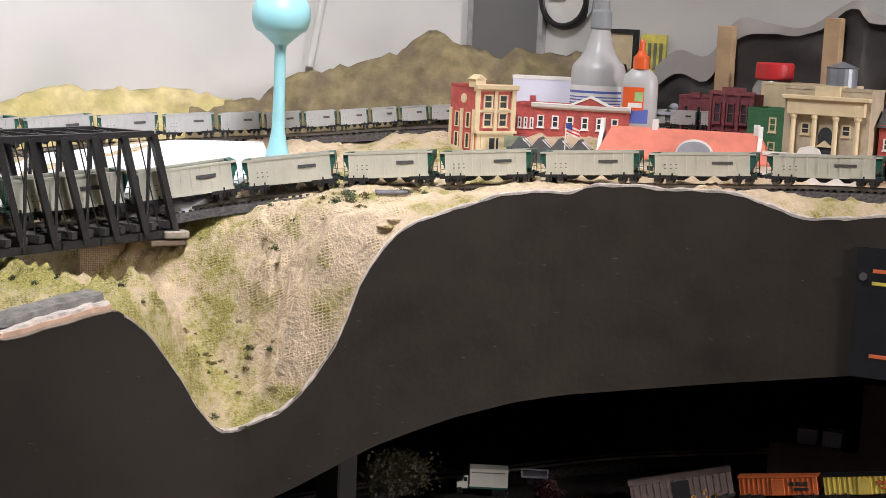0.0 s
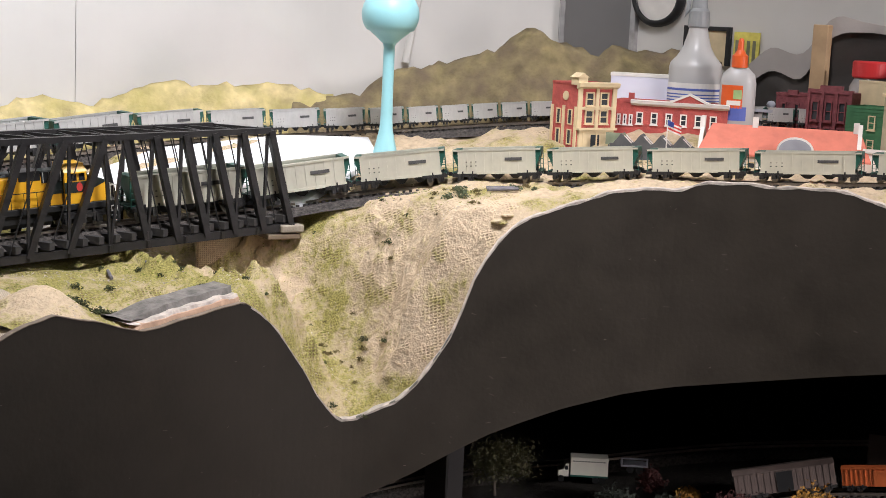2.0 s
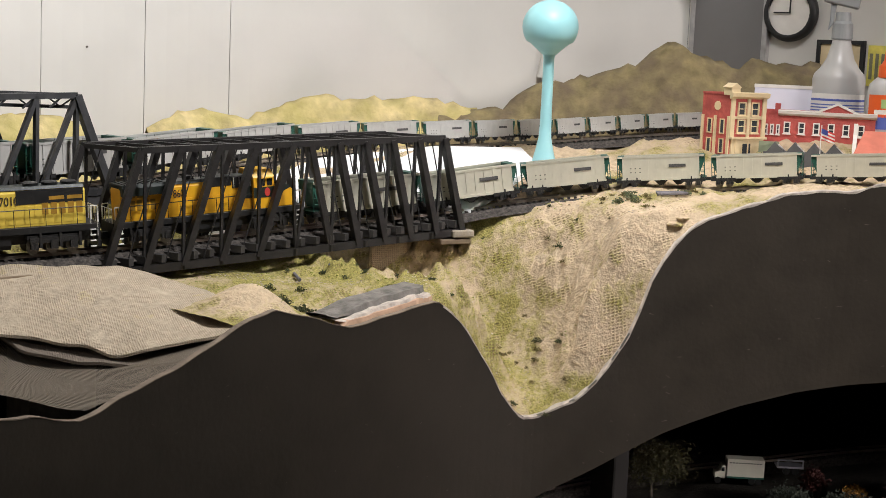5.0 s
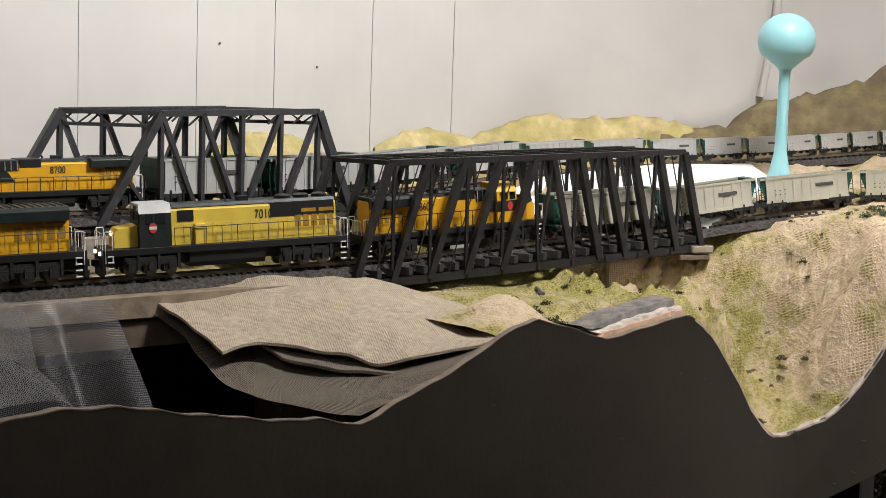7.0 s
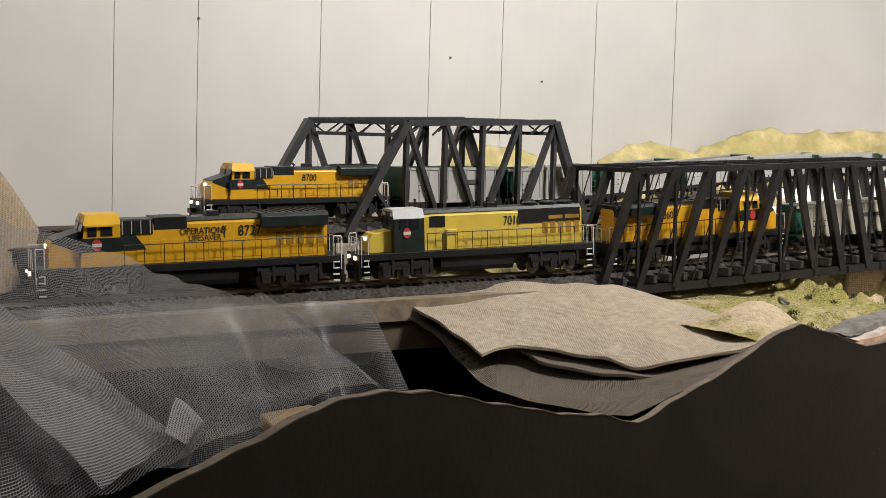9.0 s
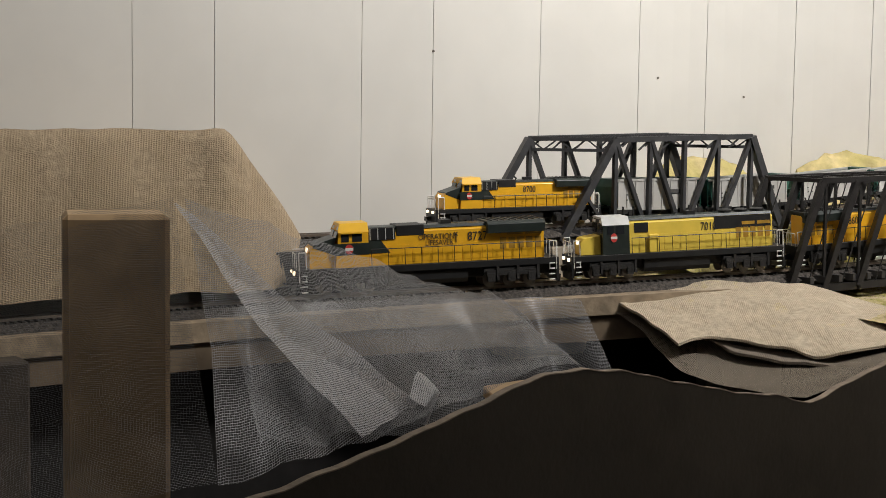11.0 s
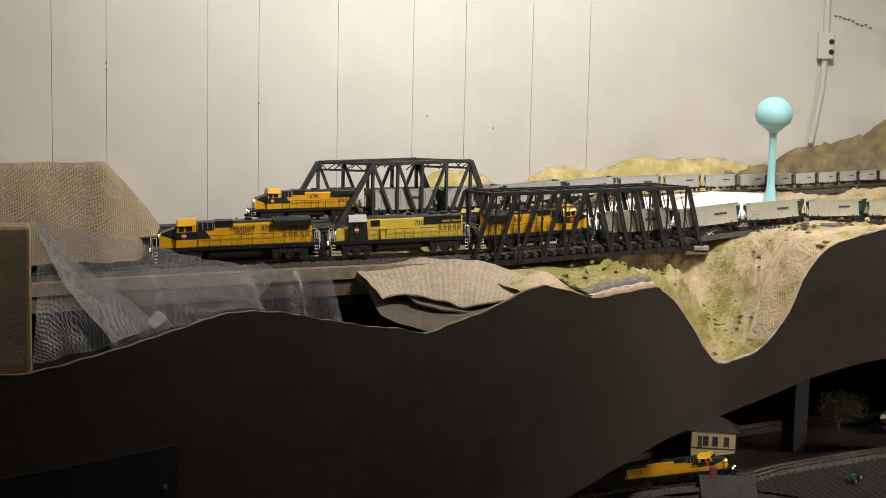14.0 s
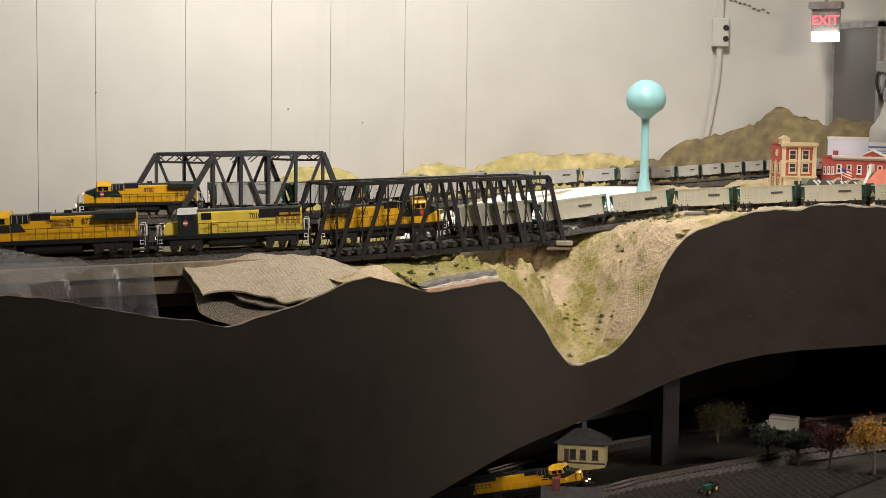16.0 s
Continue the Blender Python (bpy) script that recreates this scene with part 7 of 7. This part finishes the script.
t = thing("flat_trailer", "small grey open trailer behind the truck", "model trailer", Matrix.Translation((0.696, -0.466, deck_z(0.696, -0.466) + 0.006)) @ Matrix.Rotation(radians(-56), 4, "Z"))
part("deck", Mesh().box(-0.012, 0.022, -0.011, 0.011, 0.008, 0.0105), GREYB, t)
part("side_rack", Mesh().box(-0.012, 0.022, -0.0115, -0.0105, 0.018, 0.020).box(-0.012, -0.010, -0.0115, -0.0105, 0.010, 0.018).box(0.020, 0.022, -0.0115, -0.0105, 0.010, 0.018), GREYB, t)
for x in (0.0, 0.012):
    part("wheel", Mesh().rod((x, -0.011, 0.004), (x, -0.007, 0.004), 0.0045, 12), BLACK, t)

# yellow signal house
t = thing("yellow_house", "two-storey pale yellow house with a dark hipped roof", "model house", frame_at(0.368, -0.165, deck_z(0.368, -0.165), -40))
HY = mat("house_yellow", (0.62, 0.53, 0.26), 0.7, var=0.1, scale=60)
part("wall", Mesh().box(0, 0.085, 0, 0.06, 0, 0.062), HY, t)
# Brown skin paints the shaded side of the yellow wall.
part("side_shade_wall", Mesh().box(-0.0012, 0.0, 0.001, 0.059, 0.001, 0.061), BROWN, t)
part("hip_roof", Mesh().add([(-0.008, -0.008, 0.062), (0.093, -0.008, 0.062), (0.093, 0.068, 0.062), (-0.008, 0.068, 0.062), (0.03, 0.03, 0.085), (0.055, 0.03, 0.085)], [(3, 2, 1, 0), (0, 1, 5, 4), (1, 2, 5), (2, 3, 4, 5), (3, 0, 4)]), TARR, t)
part("chimney", Mesh().box(0.040, 0.048, 0.026, 0.034, 0.078, 0.098), TARR, t)
for x in (0.022, 0.040, 0.062):
    window(t, x, 0.034, 0.011, 0.018, 0.0, BROWN, 0.0014)
part("band", Mesh().box(-0.001, 0.086, -0.0016, 0.0, 0.026, 0.029), BROWN, t)
part("door", Mesh().box(0.012, 0.020, -0.0012, 0.0, 0.028, 0.052), BROWN, t)
# grey barn roof and tractor, ploughed field
t = thing("grey_barn", "weathered grey plank barn with a brick chimney", "model barn", frame_at(0.155, -0.455, deck_z(0.19, -0.45), -32))
part("wall", Mesh().box(0, 0.085, 0, 0.06, 0, 0.026), BROWN, t)
# Roof colour darkened the same way, for the shade down here.
part("roof_slope", Mesh().prism([(-0.008, 0.022), (0.030, 0.052), (0.068, 0.022), (0.068, 0.026), (0.030, 0.056), (-0.008, 0.026)], -0.006, 0.091), mat("shaded_shingle", (0.035, 0.033, 0.032), 0.85, var=0.3, scale=90, bump=0.6), t)
part("chimney", Mesh().box(0.012, 0.024, 0.022, 0.036, 0.045, 0.070), BRICKM, t)
rows = []
for i in range(170):
    rows.append([])
    for j in range(170):
        x, y = 0.27 + 0.24 * i / 169, -0.82 + 0.40 * j / 169
        z = deck_z(x, y) + 0.005 + 0.0010 * math.sin((x * 0.9 - y * 0.43) * 640 + 2.0 * noise.noise(Vector((x * 30, y * 30, 5)))) + 0.0016 * noise.noise(Vector((x * 120, y * 120, 1)))
        rows[-1].append(Vector((x, y, z)))
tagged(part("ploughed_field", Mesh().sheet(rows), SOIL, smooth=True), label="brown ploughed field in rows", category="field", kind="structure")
t = thing("tractor", "small dark green farm tractor on the field", "model tractor", frame_at(0.36, -0.60, deck_z(0.36, -0.60) + 0.006, 20))
part("engine", Mesh().box(-0.012, 0.008, -0.004, 0.004, 0.006, 0.014), CARGREEN, t, bevel=0.0006)
part("seat", Mesh().box(0.009, 0.014, -0.004, 0.004, 0.009, 0.017), BLACK, t)
for x, r in ((0.010, 0.008), (-0.010, 0.005)):
    for y in (-0.007, 0.007):
        w = part("wheel", Mesh().rod((x, y - 0.0018, r), (x, y + 0.0018, r), r, 16), BLACK, t)
        part("hub", Mesh().rod((x, y - 0.0022, r), (x, y + 0.0022, r), r * 0.45, 10), YBOX, w)


def tree(x, y, h, seed, colour, label, spread=0.42, low=0.35, z=None, leaf=0.0024, n=2600):
    """A tapered trunk with forking limbs and a loose crown of many small leaf clumps."""
    t = thing("tree", label, "model tree", group="trees of the lower deck")
    rnd = random.Random(seed)
    base = Vector((x, y, deck_z(x, y) if z is None else z))
    trunk, tips = Mesh(), []

    def limb(a, d, length, r, level):
        b = a + d * length
        trunk.rod(a, b, r, 6, r * 0.65)
        if level == 0:
            tips.append(b)
            return
        for i in range(3 if level > 1 else 4):
            dd = (d + Vector((rnd.uniform(-1, 1), rnd.uniform(-1, 1), rnd.uniform(-0.1, 0.6))) * 0.75).normalized()
            limb(a.lerp(b, rnd.uniform(0.7, 1.0)), dd, length * rnd.uniform(0.5, 0.75), r * 0.6, level - 1)

    limb(base, Vector((rnd.uniform(-0.08, 0.08), rnd.uniform(-0.08, 0.08), 1)).normalized(), h * low, h * 0.028, 3)
    part("trunk", trunk, mat("bark", (0.07, 0.055, 0.04), 0.9, var=0.3, scale=120, bump=0.6), t)
    m = Mesh()
    for i in range(n):
        c = rnd.choice(tips) + Vector((rnd.gauss(0, 1), rnd.gauss(0, 1), rnd.gauss(0, 0.8))) * h * spread * 0.16
        q = leaf * rnd.uniform(0.5, 1.3)
        vs = [c + Vector((rnd.uniform(-1, 1), rnd.uniform(-1, 1), rnd.uniform(-1, 1))) * q for _ in range(4)]
        m.add(vs, [(0, 1, 2), (0, 2, 3)])
    part("crown", m, colour, t)
    return t


# Leaf colours lowered too, with the deck's shade put into them.
L_OLIVE = mat("leaves_olive", (0.06, 0.055, 0.022), 0.9, var=0.5, scale=120, bump=0.5)
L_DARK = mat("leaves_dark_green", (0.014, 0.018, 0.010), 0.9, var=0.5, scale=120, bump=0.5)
L_RED = mat("leaves_dark_red", (0.05, 0.012, 0.010), 0.9, var=0.5, scale=120, bump=0.5)
L_ORANGE = mat("leaves_orange", (0.30, 0.15, 0.02), 0.9, var=0.4, scale=120, bump=0.5)
tree(0.606, -0.322, 0.098, 1, L_OLIVE, "olive leafy tree with a forked trunk beside the truck", 0.85, 0.34, deck_z(0.606, -0.322) - 0.012, n=5200)
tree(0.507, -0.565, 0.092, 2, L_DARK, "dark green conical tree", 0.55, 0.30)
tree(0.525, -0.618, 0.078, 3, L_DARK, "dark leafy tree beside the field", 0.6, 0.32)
tree(0.508, -0.705, 0.098, 4, L_RED, "dark red autumn tree", 0.55, 0.30)
tree(0.505, -0.800, 0.115, 5, L_ORANGE, "bright orange autumn tree", 0.5, 0.30)
tree(0.625, -0.545, 0.05, 8, L_RED, "small rusty red autumn bush", 0.6, 0.3)
tree(0.61, -0.60, 0.04, 9, L_ORANGE, "small orange autumn bush", 0.6, 0.3)
# industry behind the box cars
t = thing("grain_silos", "dark industrial building with pale boxes", "model building", frame_at(0.735, -0.76, deck_z(0.735, -0.8), -75))
part("wall", Mesh().box(0, 0.16, 0, 0.08, 0, 0.05), BROWN, t)
part("tower", Mesh().box(0.10, 0.15, 0.0, 0.06, 0.05, 0.13), mat("dark_brown_wall", (0.10, 0.065, 0.045), 0.8, var=0.2), t)
for x in (0.030, 0.058):
    part("pale_box", Mesh().box(x, x + 0.022, 0.01, 0.03, 0.05, 0.068), GREYB, t, bevel=0.0006)

# ---- control panels on the fascia ----
def panel(name, label, s0, s1, z0, z1, lines, knobs):
    t = thing(name, label, "control panel")
    n = 16

    def pt(s, out, z):
        return FPLAN.at(s) - fnormal(s) * out + Vector((0, 0, z))

    ss = [s0 + (s1 - s0) * i / n for i in range(n + 1)]
    part("board", Mesh().sheet([[pt(s, 0.0, z0) for s in ss], [pt(s, 0.004, z0) for s in ss], [pt(s, 0.004, z1) for s in ss], [pt(s, 0.0, z1) for s in ss]]).sheet([[pt(s0, 0.0, z0), pt(s0, 0.004, z0)], [pt(s0, 0.0, z1), pt(s0, 0.004, z1)]]), mat("panel_black", (0.018, 0.018, 0.02), 0.35, var=0.15), t)
    for a, b, z, h, mt in lines:
        part("route_line", Mesh().sheet([[pt(a + (b - a) * i / 8, 0.0045, z) for i in range(9)], [pt(a + (b - a) * i / 8, 0.0045, z + h) for i in range(9)]]), mt, t)
    for s, z in knobs:
        part("screw", Mesh().rod(pt(s, 0.003, z), pt(s, 0.007, z), 0.004, 12), mat("screw_metal", (0.5, 0.5, 0.5), 0.3, metal=0.9), t)
    return t


LINE_O = mat("route_orange", (0.65, 0.16, 0.05), 0.6)
LINE_Y = mat("route_yellow", (0.65, 0.55, 0.08), 0.6)
panel("right_control_panel", "black control panel with coloured route lines", 3.224, 3.62, 1.149, 1.283, [(3.240, 3.55, 1.2575, 0.004, LINE_O), (3.240, 3.50, 1.245, 0.0035, LINE_Y), (3.243, 3.55, 1.170, 0.004, LINE_O)], [(3.231, 1.253)])
panel("left_control_panel", "black control panel with an orange route line", 0.95, 1.469, 0.79, 1.022, [(1.0, 1.40, 0.930, 0.006, LINE_O)], [(1.444, 0.965)])
# knots in the wall boards
t = thing("wall_knots", "small dark nail marks in the wall boards", "wall mark")
for x, z in ((-0.619, 1.565), (-0.619, 1.552), (-0.318, 1.49), (0.0775, 1.465), (0.24, 1.44)):
    sk = WPLAN.near(x, 0.4)
    p, w = WPLAN.at(sk), WPLAN.way(sk)
    q = Vector((w.y, -w.x, 0)).normalized()
    part("nail_mark", Mesh().rod(p + q * 0.0002 + Vector((0, 0, z)), p + q * 0.0015 + Vector((0, 0, z)), 0.0016, 8), mat("dark_knot", (0.12, 0.10, 0.08), 0.8), t)

# pale scuffs and scratches on the fascia
rnd = random.Random(31)
SCUFF = mat("pale_scuff", (0.16, 0.14, 0.12), 0.8, var=0.3, scale=200)
t = thing("fascia_scuffs", "small pale scratches and specks on the dark fascia", "scratch marks", kind="stuff")
m = Mesh()
for i in range(130):
    s = rnd.uniform(1.6, 3.18)
    zb, zt = along(FBOT, s), fascia_top(s)
    z = zb + (zt - zb) * rnd.uniform(0.05, 0.92)
    p, w, n = FPLAN.at(s), FPLAN.way(s), fnormal(s)
    ln, hi, tilt = rnd.choice((0.0008, 0.0012, 0.003, 0.006)), rnd.uniform(0.0003, 0.0007), rnd.uniform(-0.8, 0.8)
    a = p - n * 0.0006 + Vector((0, 0, z))
    d = (w + Vector((0, 0, tilt))).normalized() * ln
    u = Vector((0, 0, hi))
    m.add([a, a + d, a + d + u, a + u], [(0, 1, 2, 3)])
part("scratch_marks", m, SCUFF, t)
